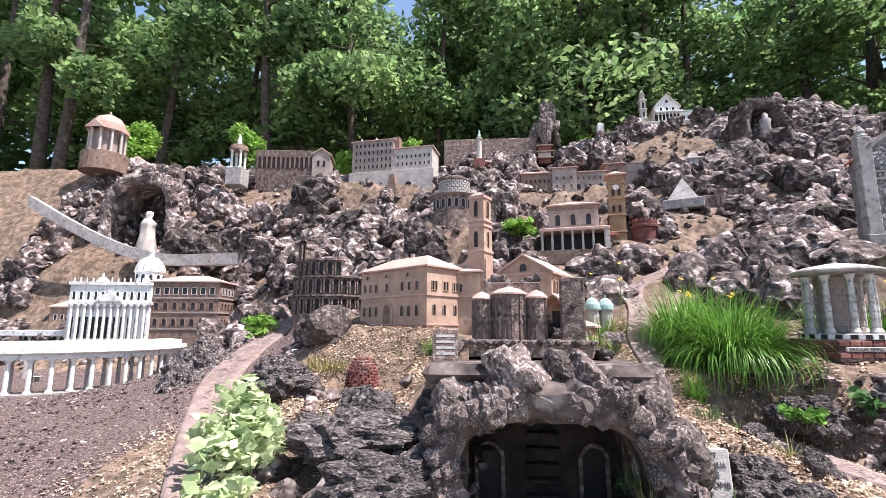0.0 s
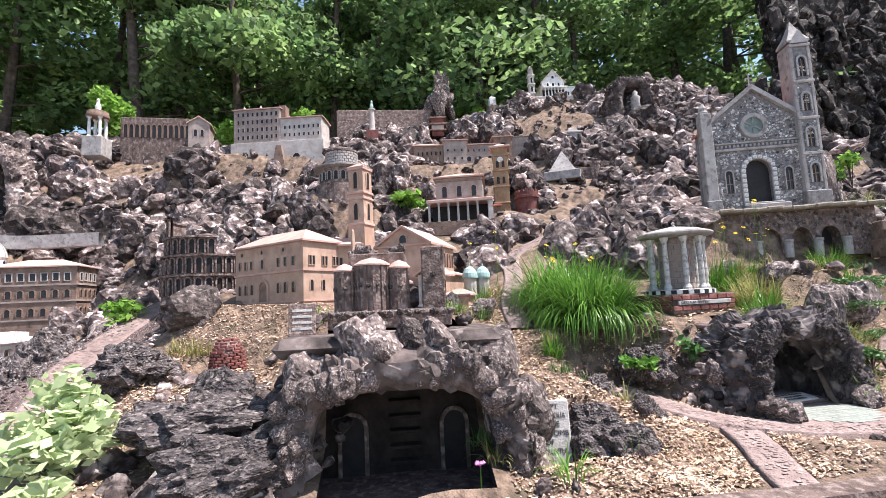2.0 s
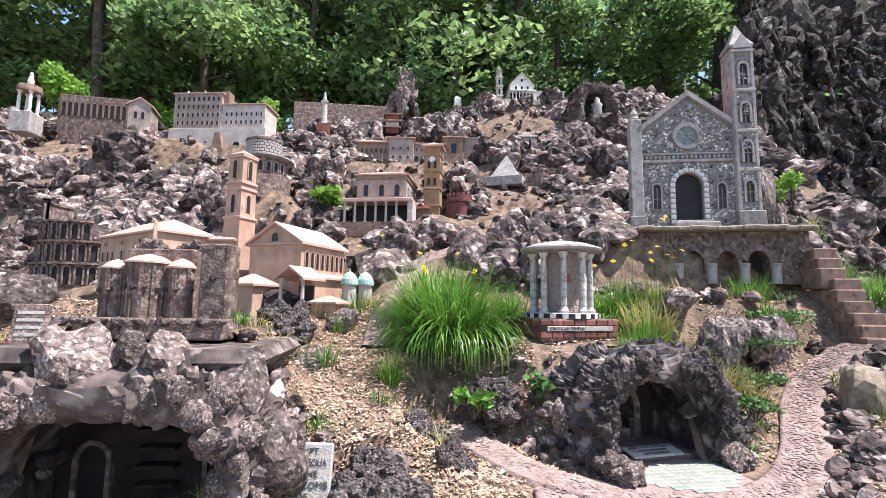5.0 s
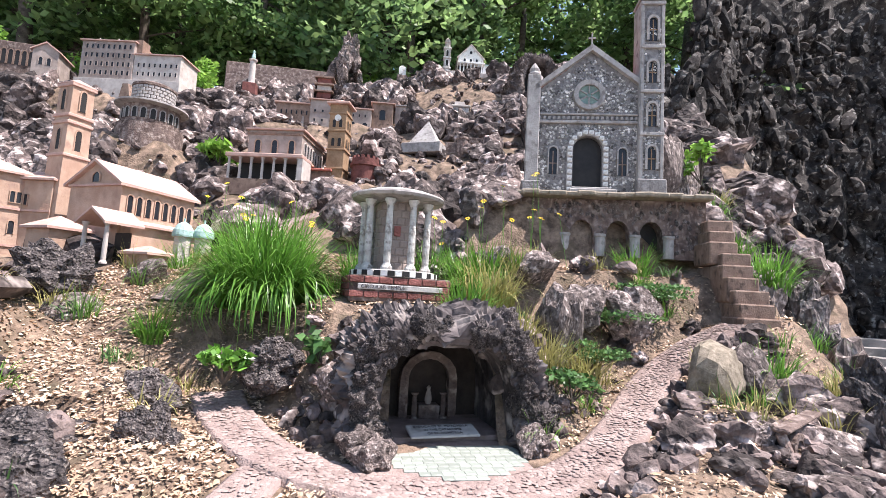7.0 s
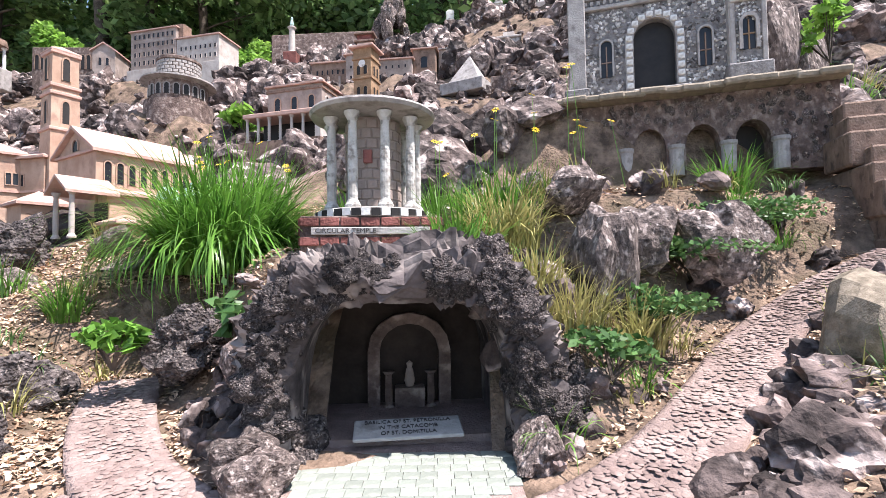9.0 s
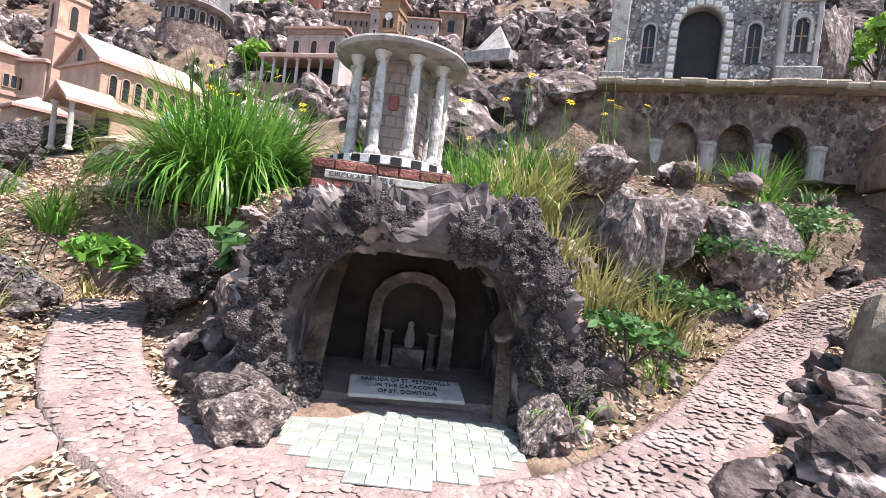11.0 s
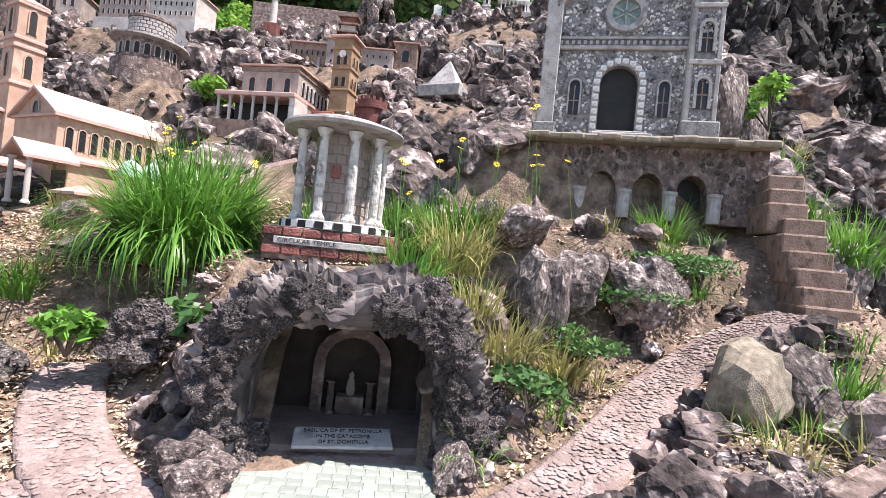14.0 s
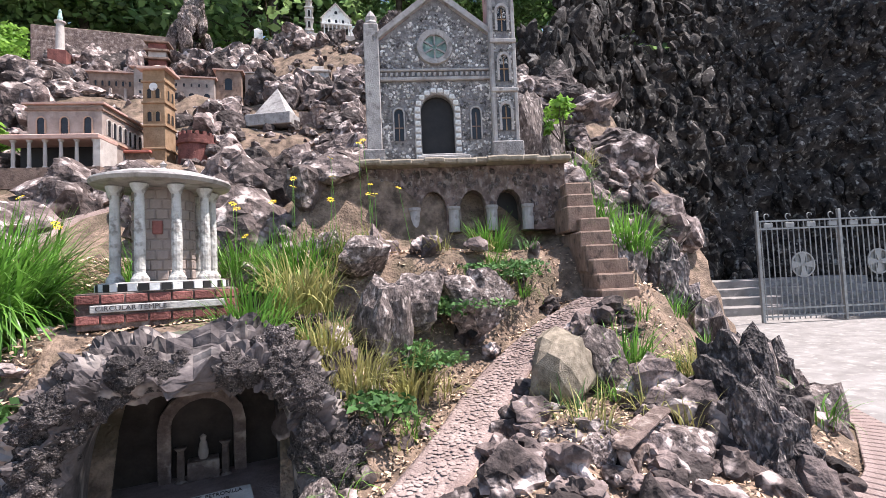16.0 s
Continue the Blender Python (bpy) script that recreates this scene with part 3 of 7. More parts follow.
def temple():
    t = empty("round_temple", pose(3.295, 3.33, 1.125, 0, 0, 9), "small round temple with white columns on a dark brick base", "temple")
    base = part("base", box(-0.345, 0.345, -0.2, 0.46, -0.06, 0.115, 0.004), M_RUIN, t, "dark red brick base")
    rng = random.Random(2)
    for row in range(3):
        z0 = -0.03 + row * 0.048
        n = 7
        for i in range(n):
            w = 0.69 / n
            x0 = -0.345 + i * w + (0.5 * w if row % 2 else 0) * (1 if i < n - 1 else 0)
            x1 = min(0.345, x0 + w - 0.008)
            if row == 1 and x0 > -0.3 and x1 < 0.3:
                continue
            part("brick", box(x0, x1, -0.212, -0.19, z0, z0 + 0.04, 0.003), M_BRICK, base)
        for i in range(4):
            y0 = -0.19 + i * 0.13
            part("brick", box(0.338, 0.355, y0, y0 + 0.12, z0, z0 + 0.04, 0.003), M_BRICK, base)
            part("brick", box(-0.355, -0.338, y0, y0 + 0.12, z0, z0 + 0.04, 0.003), M_BRICK, base)
    slab = part("name_plate", box(-0.29, 0.29, -0.216, -0.19, 0.022, 0.058, 0.003), M_SIGN, t, "pale lettered strip")
    words(slab, "CIRCULAR TEMPLE", 0.032, pose(-0.09, -0.2175, 0.031, 90), "LEFT", 1.1, x=-0.18)
    drum = part("plinth", lathe([(0.262, 0.115), (0.262, 0.15), (0.25, 0.155), (0.0, 0.155)], 40), M_STONE, t, "round plinth with a black and white checkered rim")
    for i in range(40):
        a = 2 * math.pi * (i + 0.5) / 40
        me = shared(("tile", i % 2), lambda: box(-0.0185, 0.0185, -0.006, 0.003, 0, 0.03), M_WHITE if i % 2 else M_DARK)
        part("tile", me, M_WHITE, drum, m=pose(0.2645 * math.cos(a), 0.2645 * math.sin(a), 0.118, 0, 0, math.degrees(a) + 90))
    part("cella", lathe([(0.125, 0.155), (0.125, 0.57), (0.0, 0.57)], 24), M_GREYWALL, t, "round grey inner wall of small blocks")
    for row in range(9):
        for i in range(16):
            a = 2 * math.pi * (i + 0.5 * (row % 2)) / 16
            part("wall_block", shared(("wall_block",), lambda: box(-0.023, 0.023, -0.004, 0.004, 0, 0.04, 0.003), M_GREYWALL), M_GREYWALL, t, m=pose(0.1255 * math.cos(a), 0.1255 * math.sin(a), 0.16 + row * 0.045, 0, 0, math.degrees(a) + 90))
    part("wall_plaque", box(-0.02, 0.02, -0.142, -0.12, 0.36, 0.42, 0.003), M_BRICK, t, m=pose(0.0, 0, 0, 0, 0, -8))
    for i in range(9):
        a = 2 * math.pi * i / 9 + 0.12
        column(t, 0.205 * math.cos(a), 0.205 * math.sin(a), 0.155, 0.415, 0.021, M_OLDWHITE)
    part("roof", lathe([(0.0, 0.57), (0.2, 0.572), (0.285, 0.585), (0.295, 0.6), (0.29, 0.61), (0.2, 0.64), (0.06, 0.665), (0.0, 0.668)], 48), M_STONE, t, "shallow round grey roof slab")
    part("finial", lathe([(0.015, 0.66), (0.022, 0.675), (0.008, 0.685), (0.016, 0.7), (0.0, 0.715)], 10), M_STONE, t)
    # the drum, columns and roof stand wider than the brick base
    grow = pose(0, 0.1, 0.115) @ Matrix.Diagonal((1.18, 1.18, 1.2, 1)) @ pose(0, 0, -0.115)
    for ob in t.children:
        if ob not in (base, slab):
            ob.matrix_basis = grow @ ob.matrix_basis


FONT_MATS = {}


def words(parent, text, size, m, align="LEFT", stretch=1.0, x=0.0):
    cu = bpy.data.curves.new("letters", "FONT")
    cu.body, cu.size, cu.align_x, cu.extrude = text, size, align, 0.0012
    ob = new("letters", cu)
    ob.parent = parent
    ob.matrix_basis = pose(x, 0, 0) @ m @ Matrix.Diagonal((stretch, 1, 1, 1))
    dg = bpy.context.evaluated_depsgraph_get()
    me = bpy.data.meshes.new_from_object(ob.evaluated_get(dg))
    made = new("lettering", me)
    me.materials.clear()
    me.materials.append(M_INK)
    made.parent, made.matrix_basis = parent, ob.matrix_basis.copy()
    bpy.data.objects.remove(ob)
    return made


def chapel():
    W, D = 0.98, 0.42
    c = empty("stone_chapel", pose(4.77, 4.79, 2.28, 0, 0, -14) @ Matrix.Diagonal((1.15, 1.15, 1.15, 1)), "grey chapel studded with stone chips with a tall bell tower", "chapel")
    # gabled front with a real doorway and round window
    H, G = 1.02, 1.4
    body = box(0, W, 0.06, D, 0, H)
    part("body", body, M_MOSAIC, c)
    outline = [(0, 0), (0.34, 0), (0.34, 0.44)] + [(0.475 - 0.135 * math.cos(math.pi * i / 10), 0.44 + 0.135 * math.sin(math.pi * i / 10)) for i in range(1, 10)] + [(0.61, 0.44), (0.61, 0), (W, 0), (W, H), (W / 2, G), (0, H)]
    fr = bmesh.new()
    a = [fr.verts.new((x, 0.0, z)) for x, z in outline]
    b = [fr.verts.new((x, 0.07, z)) for x, z in outline]
    fr.faces.new(a)
    for i in range(len(a)):
        j = (i + 1) % len(a)
        fr.faces.new((a[j], a[i], b[i], b[j]))
    fr.normal_update()
    bmesh.ops.triangulate(fr, faces=[f for f in fr.faces if len(f.verts) > 4])
    part("front_wall", fr, M_MOSAIC, c)
    # black sheet paints the shade inside the open doorway
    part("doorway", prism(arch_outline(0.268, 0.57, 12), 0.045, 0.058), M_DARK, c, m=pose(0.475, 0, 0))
    part("door_surround", arch_frame(0.27, 0.575, 0.055, -0.022, 0.002, 12), M_STONE, c, "surround of pale and dark stones", m=pose(0.475, 0, 0))
    rng = random.Random(4)
    sur = []
    for k in range(26):
        s = k / 25 * (0.44 * 2 + math.pi * 0.163)
        if s < 0.44:
            x, z = -0.163, s
        elif s > 0.44 + math.pi * 0.163:
            x, z = 0.163, 0.44 - (s - 0.44 - math.pi * 0.163)
        else:
            q = (s - 0.44) / 0.163
            x, z = -0.163 * math.cos(q), 0.44 + 0.163 * math.sin(q)
        part("block", shared(("block",), lambda: box(-0.021, 0.021, -0.012, 0.01, -0.019, 0.019, 0.004), M_WHITE), M_WHITE, c, m=pose(0.475 + x, -0.024, z))
    part("doorstep", box(0.3, 0.72, -0.13, 0.0, -0.02, 0.045, 0.008), M_STONE, c)
    part("doorstep", box(0.33, 0.68, -0.08, 0.0, 0.045, 0.07, 0.006), M_STONE, c)
    for u, s in ((0.16, 1), (0.79, 1)):
        window(c, "f", W, D, u, 0.2, 0.075, 0.26, frame_mat=M_STONE, proud=0.012)
        part("bar", box(u - 0.004, u + 0.004, -0.014, -0.006, 0.2, 0.42), M_BROWN, c)
        part("bar", box(u - 0.036, u + 0.036, -0.014, -0.006, 0.3, 0.307), M_BROWN, c)
    part("string_course", box(-0.01, W + 0.01, -0.03, 0.0, 0.69, 0.72, 0.005), M_STONE, c)
    part("string_course", box(-0.01, W + 0.01, -0.025, 0.0, 0.77, 0.79, 0.005), M_STONE, c)
    for i in range(22):
        part("dentil", shared(("dentil",), lambda: box(-0.012, 0.012, -0.02, 0.0, 0, 0.035, 0.003), M_STONE), M_STONE, c, m=pose(0.025 + i * 0.0442, 0, 0.727))
    ring = bmesh.new()
    lathe([(0.1, -0.02), (0.1, 0.03), (0.145, 0.035), (0.15, 0.0), (0.15, -0.02)], 28, ring)
    rose = part("rose_window", ring, M_STONE, c, "round window with green glass", m=pose(0.475, -0.001, 0.97, 90))
    part("pane", lathe([(0.1, 0.004), (0.0, 0.004)], 24), M_GREENDOME, rose)
    for k in range(6):
        part("spoke", box(-0.006, 0.006, 0.02, 0.098, 0.004, 0.016), M_STONE, rose, m=pose(0, 0, 0, 0, 0, 60 * k))
    part("gable_trim", prism([(-0.03, H - 0.02), (W / 2, G + 0.0), (W + 0.03, H - 0.02), (W + 0.03, H + 0.035), (W / 2, G + 0.06), (-0.03, H + 0.035)], -0.05, 0.0), M_STONE, c)
    part("roof", gable_roof(W, D - 0.06, G - H, 0.03, H - 0.01, 0.03), M_REDTILE, c, "red tiled roof", m=pose(0, 0.06, 0))
    for k in range(6):
        part("tile_row", box(-0.012, 0.0, 0.06 + k * 0.066, 0.1 + k * 0.066, 0.0, 0.5, 0.003), M_REDTILE, c, m=pose(-0.04, 0, H - 0.03, 0, 51.6, 0))
    cross = part("cross", box(-0.007, 0.007, -0.006, 0.006, G + 0.05, G + 0.2, 0.002), M_STONE, c, m=pose(W / 2, 0, 0))
    part("cross_arm", box(-0.035, 0.035, -0.006, 0.006, G + 0.135, G + 0.15, 0.002), M_STONE, cross)
    # left pier
    pier = part("pier", box(-0.1, 0.02, -0.05, 0.08, 0.0, 1.16, 0.006), M_STONE, c)
    part("pinnacle", lathe([(0.055, 1.16), (0.06, 1.18), (0.045, 1.2), (0.05, 1.23), (0.02, 1.28), (0.0, 1.3)], 8), M_STONE, pier, m=pose(-0.04, 0.015, 0))
    part("pier_foot", box(-0.13, 0.04, -0.08, 0.1, -0.02, 0.12, 0.01), M_MOSAIC, c)
    # bell tower
    tw = part("bell_tower", box(0.93, 1.13, -0.06, 0.16, 0.0, 1.66, 0.004), M_MOSAIC, c, "tall square bell tower", m=Matrix.Diagonal((1, 1, 1.13, 1)))
    for x in (0.925, 1.105):
        part("corner_strip", box(x, x + 0.03, -0.072, -0.05, 0.0, 1.66, 0.004), M_STONE, tw)
    part("tower_side", box(0.918, 0.93, -0.065, 0.165, 0.0, 1.66, 0.002), M_STONE, tw)
    for z in (0.5, 0.86, 1.24, 1.62):
        part("string_course", box(0.92, 1.14, -0.085, 0.17, z, z + 0.028, 0.004), M_STONE, tw)
    for z, h in ((0.22, 0.19), (0.58, 0.19), (0.95, 0.18), (1.31, 0.2)):
        f = part("window", arch_frame(0.075, h, 0.02, -0.085, -0.058), M_STONE, tw, m=pose(1.03, 0, z))
        part("pane", prism(arch_outline(0.075, h), -0.064, -0.058), M_GLASS, f)
        part("bar", box(-0.004, 0.004, -0.07, -0.063, 0, h - 0.02), M_OCHRE, f)
        part("bar", box(-0.036, 0.036, -0.07, -0.063, h * 0.45, h * 0.45 + 0.008), M_OCHRE, f)
    part("tower_foot", box(0.9, 1.16, -0.1, 0.18, -0.04, 0.14, 0.01), M_MOSAIC, tw)
    part("tower_roof", lathe([(0.165, 1.68), (0.17, 1.7), (0.1, 1.78), (0.03, 1.9), (0.0, 1.95)], 4), M_STONE, tw, m=pose(1.03, 0.05, 0) @ pose(0, 0, 0, 0, 0, 45))
    for k in range(1):
        part("gable", prism([(-0.1, 1.66), (0.1, 1.66), (0, 1.8)], -0.085, -0.06), M_STONE, tw, m=pose(1.03, 0, 0))
    # stone chips set in the mortar
    spots_v, spots_f = [], []
    def chip(x, y, z, s):
        n = len(spots_v)
        k = rng.choice((4, 5, 6))
        a0 = rng.uniform(0, 6.28)
        ring0 = [(x + s * rng.uniform(0.7, 1.1) * math.cos(a0 + 6.283 * i / k), y, z + s * rng.uniform(0.6, 1.1) * math.sin(a0 + 6.283 * i / k)) for i in range(k)]
        spots_v.extend(ring0)
        spots_v.extend([(x + (p[0] - x) * 0.75, y - 0.009, z + (p[2] - z) * 0.75) for p in ring0])
        spots_f.append(tuple(n + k + i for i in range(k)))
        for i in range(k):
            spots_f.append((n + i, n + (i + 1) % k, n + k + (i + 1) % k, n + k + i))
    for _ in range(2600):
        x, z = rng.uniform(0.02, W - 0.06), rng.uniform(0.02, G - 0.04)
        if z > H + (G - H) * (1 - abs(x - W / 2) / (W / 2)) - 0.05:
            continue
        if abs(x - 0.475) < 0.2 and z < 0.46 or math.hypot(x - 0.475, z - 0.44) < 0.2 or math.hypot(x - 0.475, z - 0.97) < 0.155 or 0.68 < z < 0.8:
            continue
        if 0.18 < z < 0.5 and min(abs(x - 0.16), abs(x - 0.79)) < 0.055:
            continue
        chip(x, 0.001, z, rng.uniform(0.008, 0.02))
    for _ in range(900):
        x, z = rng.uniform(0.962, 1.1), rng.uniform(0.02, 1.62)
        if any(a - 0.02 < z < a + h + 0.03 and abs(x - 1.03) < 0.06 for a, h in ((0.22, 0.19), (0.58, 0.19), (0.95, 0.18), (1.31, 0.2))):
            continue
        chip(x, -0.059, z, rng.uniform(0.007, 0.014))
    ch = part("stone_chip_facing", sheet("stone_chip_facing", spots_v, spots_f, M_SHARD), M_SHARD, c, "pale and dark stone chips")
    ch["kind"] = "stuff"


def chapel_terrace():
    t = empty("arched_terrace", pose(4.5, 4.55, 1.72, 0, 0, -15) @ Matrix.Diagonal((0.87, 0.9, 1.1, 1)), "rough stone terrace wall with four low dark arches", "terrace")
    W, H = 2.1, 0.42
    xs = (0.38, 0.76, 1.16, 1.52)
    out = [(0, -0.1)]
    for x in xs:
        r = 0.125
        out += [(x - r, -0.1), (x - r, 0.1)] + [(x - r * math.cos(math.pi * i / 8), 0.1 + r * 1.05 * math.sin(math.pi * i / 8)) for i in range(1, 8)] + [(x + r, 0.1), (x + r, -0.1)]
    out += [(W, -0.1), (W, H), (0, H)]
    bm = prism(out, 0.0, 0.2)
    bm.normal_update()
    bmesh.ops.triangulate(bm, faces=[f for f in bm.faces if len(f.verts) > 4])
    part("wall", bm, M_RUIN, t)
    wall_rng = random.Random(19)
    stone = rock_mesh("set_stone", 71, M_ROCK, sub=2, rough=0.3, facet=1.0)
    placed = 0
    while placed < 190:
        x, z = wall_rng.uniform(0.03, W - 0.03), wall_rng.uniform(-0.05, H - 0.02)
        if any(abs(x - ax) < 0.155 and z < 0.25 for ax in xs):
            continue
        q = wall_rng.uniform(0.014, 0.032)
        part("set_stone", stone, M_ROCK, t, m=pose(x, 0.002, z, 0, wall_rng.uniform(0, 360), 0) @ Matrix.Diagonal((q * 1.3, q * 0.55, q, 1)))
        placed += 1
    # black sheet behind the arches stands in for their shade
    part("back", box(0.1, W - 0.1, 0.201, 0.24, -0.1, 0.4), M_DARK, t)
    for x in (0.57, 0.96, 1.34, 1.7):
        part("stub_column", lathe([(0.055, -0.1), (0.055, 0.07), (0.065, 0.08), (0.065, 0.1), (0.0, 0.1)], 14), M_STONE, t, m=pose(x, -0.02, 0))
    rng = random.Random(3)
    for i in range(14):
        x = i * W / 13.5
        part("coping_slab", box(0, W / 13.5 + 0.05, -0.13 - rng.uniform(0, 0.05), 0.3, 0, 0.045, 0.012), M_TANROCK, t, m=pose(x - 0.1, 0, H + 0.003 * (i % 3), rng.uniform(-2, 2), rng.uniform(-2, 2), rng.uniform(-3, 3)))
    s = empty("stone_steps", pose(6.02, 3.3, 1.1, 0, 0, -14) @ Matrix.Diagonal((0.78, 0.66, 1.05, 1)), "flight of small weathered brown stone steps", "steps")
    for i in range(9):
        part("step", box(-0.01 + 0.012 * (i % 2), 0.36 - 0.01 * i, i * 0.125, 1.25, i * 0.105 - 0.2, i * 0.105, 0.012), M_BROWN, s, m=pose(0.02 * (i % 3) - 0.006 * i, 0, 0, 0, 0, rng.uniform(-2, 2)))


def arch_rock(name, x, y, z, w, h, depth, thick, seed, label, mat, turn=0.0, back=None):
    """A hollow of porous rock: lumpy lip, tunnel behind it and an end wall."""
    e = empty(name, pose(x, y, z, 0, 0, turn), label, "grotto")
    nth = 130
    prof = [(thick * 1.0, 0.5), (thick * 1.02, 0.2), (thick * 0.85, 0.02), (thick * 0.55, -0.07), (thick * 0.25, -0.07), (0.05 * thick, -0.02), (-0.01, 0.06), (-0.01, 0.25 * depth), (-0.01, 0.5 * depth), (-0.01, depth)]
    fine = []
    for (a, b), (c2, d) in zip(prof, prof[1:]):
        for k in range(6):
            fine.append((a + (c2 - a) * k / 6, b + (d - b) * k / 6))
    fine.append(prof[-1])
    verts, faces = [], []
    for i in range(nth + 1):
        th = math.pi * i / nth
        cx, cz = -math.cos(th), math.sin(th)
        sx = math.copysign(abs(cx) ** 0.5, cx) * w / 2
        sz = abs(cz) ** 0.5 * h
        nrm = Vector((cx, 0, cz)).normalized()
        for r, yy in fine:
            p = Vector((sx + nrm.x * r, yy, sz + nrm.z * r))
            q = p * 6 + Vector((seed * 3.3, 0, seed))
            lump = 0.0 if r < 0.0 else (0.05 * noise.noise(q) + 0.045 * noise.noise(q * 2.3) + 0.035 * noise.noise(q * 5) + 0.022 * noise.noise(q * 11) + 0.014 * noise.noise(q * 23))
            lump = (lump + 0.015) * min(1.0, max(0.0, r / thick) + 0.55)
            p += nrm * lump + Vector((0, -abs(lump) * 0.8, 0))
            if i in (0, nth):
                p.z = -0.15
            verts.append(p[:])
    m = len(fine)
    for i in range(nth):
        for j in range(m - 1):
            a = i * m + j
            faces.append((a, a + 1, a + m + 1, a + m))
    part("rock_arch", sheet("rock_arch", verts, faces, mat), mat, e)
    # back may be a near-black colour that paints the hollow's shade
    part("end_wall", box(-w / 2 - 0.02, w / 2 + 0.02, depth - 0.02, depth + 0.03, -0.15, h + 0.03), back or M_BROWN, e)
    return e


def grottoes():
    # end wall colour holds the shade at the back of the grotto
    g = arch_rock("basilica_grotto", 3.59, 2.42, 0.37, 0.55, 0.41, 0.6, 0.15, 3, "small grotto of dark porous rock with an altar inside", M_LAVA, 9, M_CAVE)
    g.matrix_basis = g.matrix_basis @ Matrix.Diagonal((1.32, 1.0, 1.2, 1))
    part("floor", box(-0.3, 0.3, 0.115, 0.62, -0.04, 0.0), M_MORTAR, g)
    part("inner_arch", arch_frame(0.2, 0.3, 0.04, 0.52, 0.6), M_RUIN, g, "brick arch", m=pose(0.02, 0, 0))
    # niche depth is a black sheet, shade put into its colour
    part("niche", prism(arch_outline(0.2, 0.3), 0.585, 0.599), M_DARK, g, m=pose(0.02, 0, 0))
    for x in (-0.05, 0.09):
        column(g, x, 0.5, 0.0, 0.13, 0.012, M_RUIN)
    part("altar", box(-0.03, 0.07, 0.48, 0.56, 0, 0.07, 0.004), M_RUIN, g)
    part("statuette", lathe([(0.012, 0.07), (0.018, 0.09), (0.012, 0.13), (0.008, 0.14), (0.011, 0.155), (0.0, 0.165)], 10), M_GREYWALL, g, m=pose(0.02, 0.52, 0))
    p = empty("name_plaque", pose(3.59, 2.5, 0.378, 10, 0, 11) @ Matrix.Diagonal((1.4, 1.4, 1, 1)), "pale lettered stone plaque lying before the grotto", "plaque")
    part("slab", box(-0.14, 0.14, -0.01, 0.09, 0, 0.014, 0.003), M_SIGN, p)
    for i, s in enumerate(("BASILICA OF ST. PETRONILLA", "IN THE CATACOMB", "OF ST. DOMITILLA")):
        words(p, s, 0.024, pose(0, 0.063 - i * 0.029, 0.015), "CENTER", 0.72)
    cap = part("capstone", box(-0.3, 0.26, 0.08, 0.7, 0.47, 0.52, 0.02), M_MORTAR, g, "flat concrete cap over the grotto")
    for x, z, s in ((-0.25, 0.47, 0.075), (0.22, 0.5, 0.085), (0.31, 0.37, 0.075), (-0.33, 0.3, 0.07), (0.33, 0.17, 0.075), (-0.34, 0.1, 0.08), (0.34, 0.02, 0.07), (-0.33, -0.02, 0.07), (0.0, 0.49, 0.055), (-0.13, 0.5, 0.06), (0.1, 0.5, 0.05)):
        part("rock_lump", LAVAS[int(s * 1000 + z * 10) % 4], M_LAVA, g, m=pose(x, 0.02, z, 20, 10, s * 900) @ Matrix.Diagonal((s, s * 0.8, s * 0.9, 1)))
    lip = random.Random(14)
    for k in range(34):
        th = math.pi * (k + 0.5) / 34
        cx, cz = -math.cos(th), math.sin(th)
        r = lip.uniform(0.045, 0.12)
        px, pz = math.copysign(abs(cx) ** 0.5, cx) * 0.275 + cx * r, abs(cz) ** 0.5 * 0.41 + cz * r
        q = lip.uniform(0.03, 0.055)
        part("rock_lump", LAVAS[k % 4], M_LAVA, g, m=pose(px, lip.uniform(-0.07, -0.02), pz, lip.uniform(0, 360), lip.uniform(0, 360), 0) @ Matrix.Diagonal((q, q, q * 1.2, 1)))
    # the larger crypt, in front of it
    # crypt end wall gets the same brown with shade painted in
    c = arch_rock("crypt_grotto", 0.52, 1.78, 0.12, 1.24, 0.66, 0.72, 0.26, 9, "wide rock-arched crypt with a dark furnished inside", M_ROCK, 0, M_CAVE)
    c.matrix_basis = c.matrix_basis @ Matrix.Diagonal((0.9, 0.95, 1.0, 1))
    part("floor", box(-0.66, 0.66, -0.4, 0.72, -0.06, -0.0), M_RUIN, c)
    for x in (-0.38, 0.4):
        f = part("wall_arch", arch_frame(0.17, 0.4, 0.03, 0.66, 0.7), M_RUIN, c, m=pose(x, 0, 0))
        # flat black fill paints the shade under each wall arch
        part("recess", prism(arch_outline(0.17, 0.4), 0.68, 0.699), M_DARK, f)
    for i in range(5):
        # shelves share the darkened brown, their shade put into the colour
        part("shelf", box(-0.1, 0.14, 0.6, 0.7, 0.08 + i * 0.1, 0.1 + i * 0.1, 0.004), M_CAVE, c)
    for k in range(46):
        th = math.pi * (k + 0.5) / 46
        cx, cz = -math.cos(th), math.sin(th)
        r = lip.uniform(0.03, 0.24)
        px, pz = math.copysign(abs(cx) ** 0.5, cx) * 0.62 + cx * r, abs(cz) ** 0.5 * 0.66 + cz * r
        q = lip.uniform(0.04, 0.085)
        part("rock_lump", ROCKS[k % 8], M_ROCK, c, m=pose(px, lip.uniform(-0.1, 0.0), pz, lip.uniform(0, 360), lip.uniform(0, 360), 0) @ Matrix.Diagonal((q, q, q, 1)))
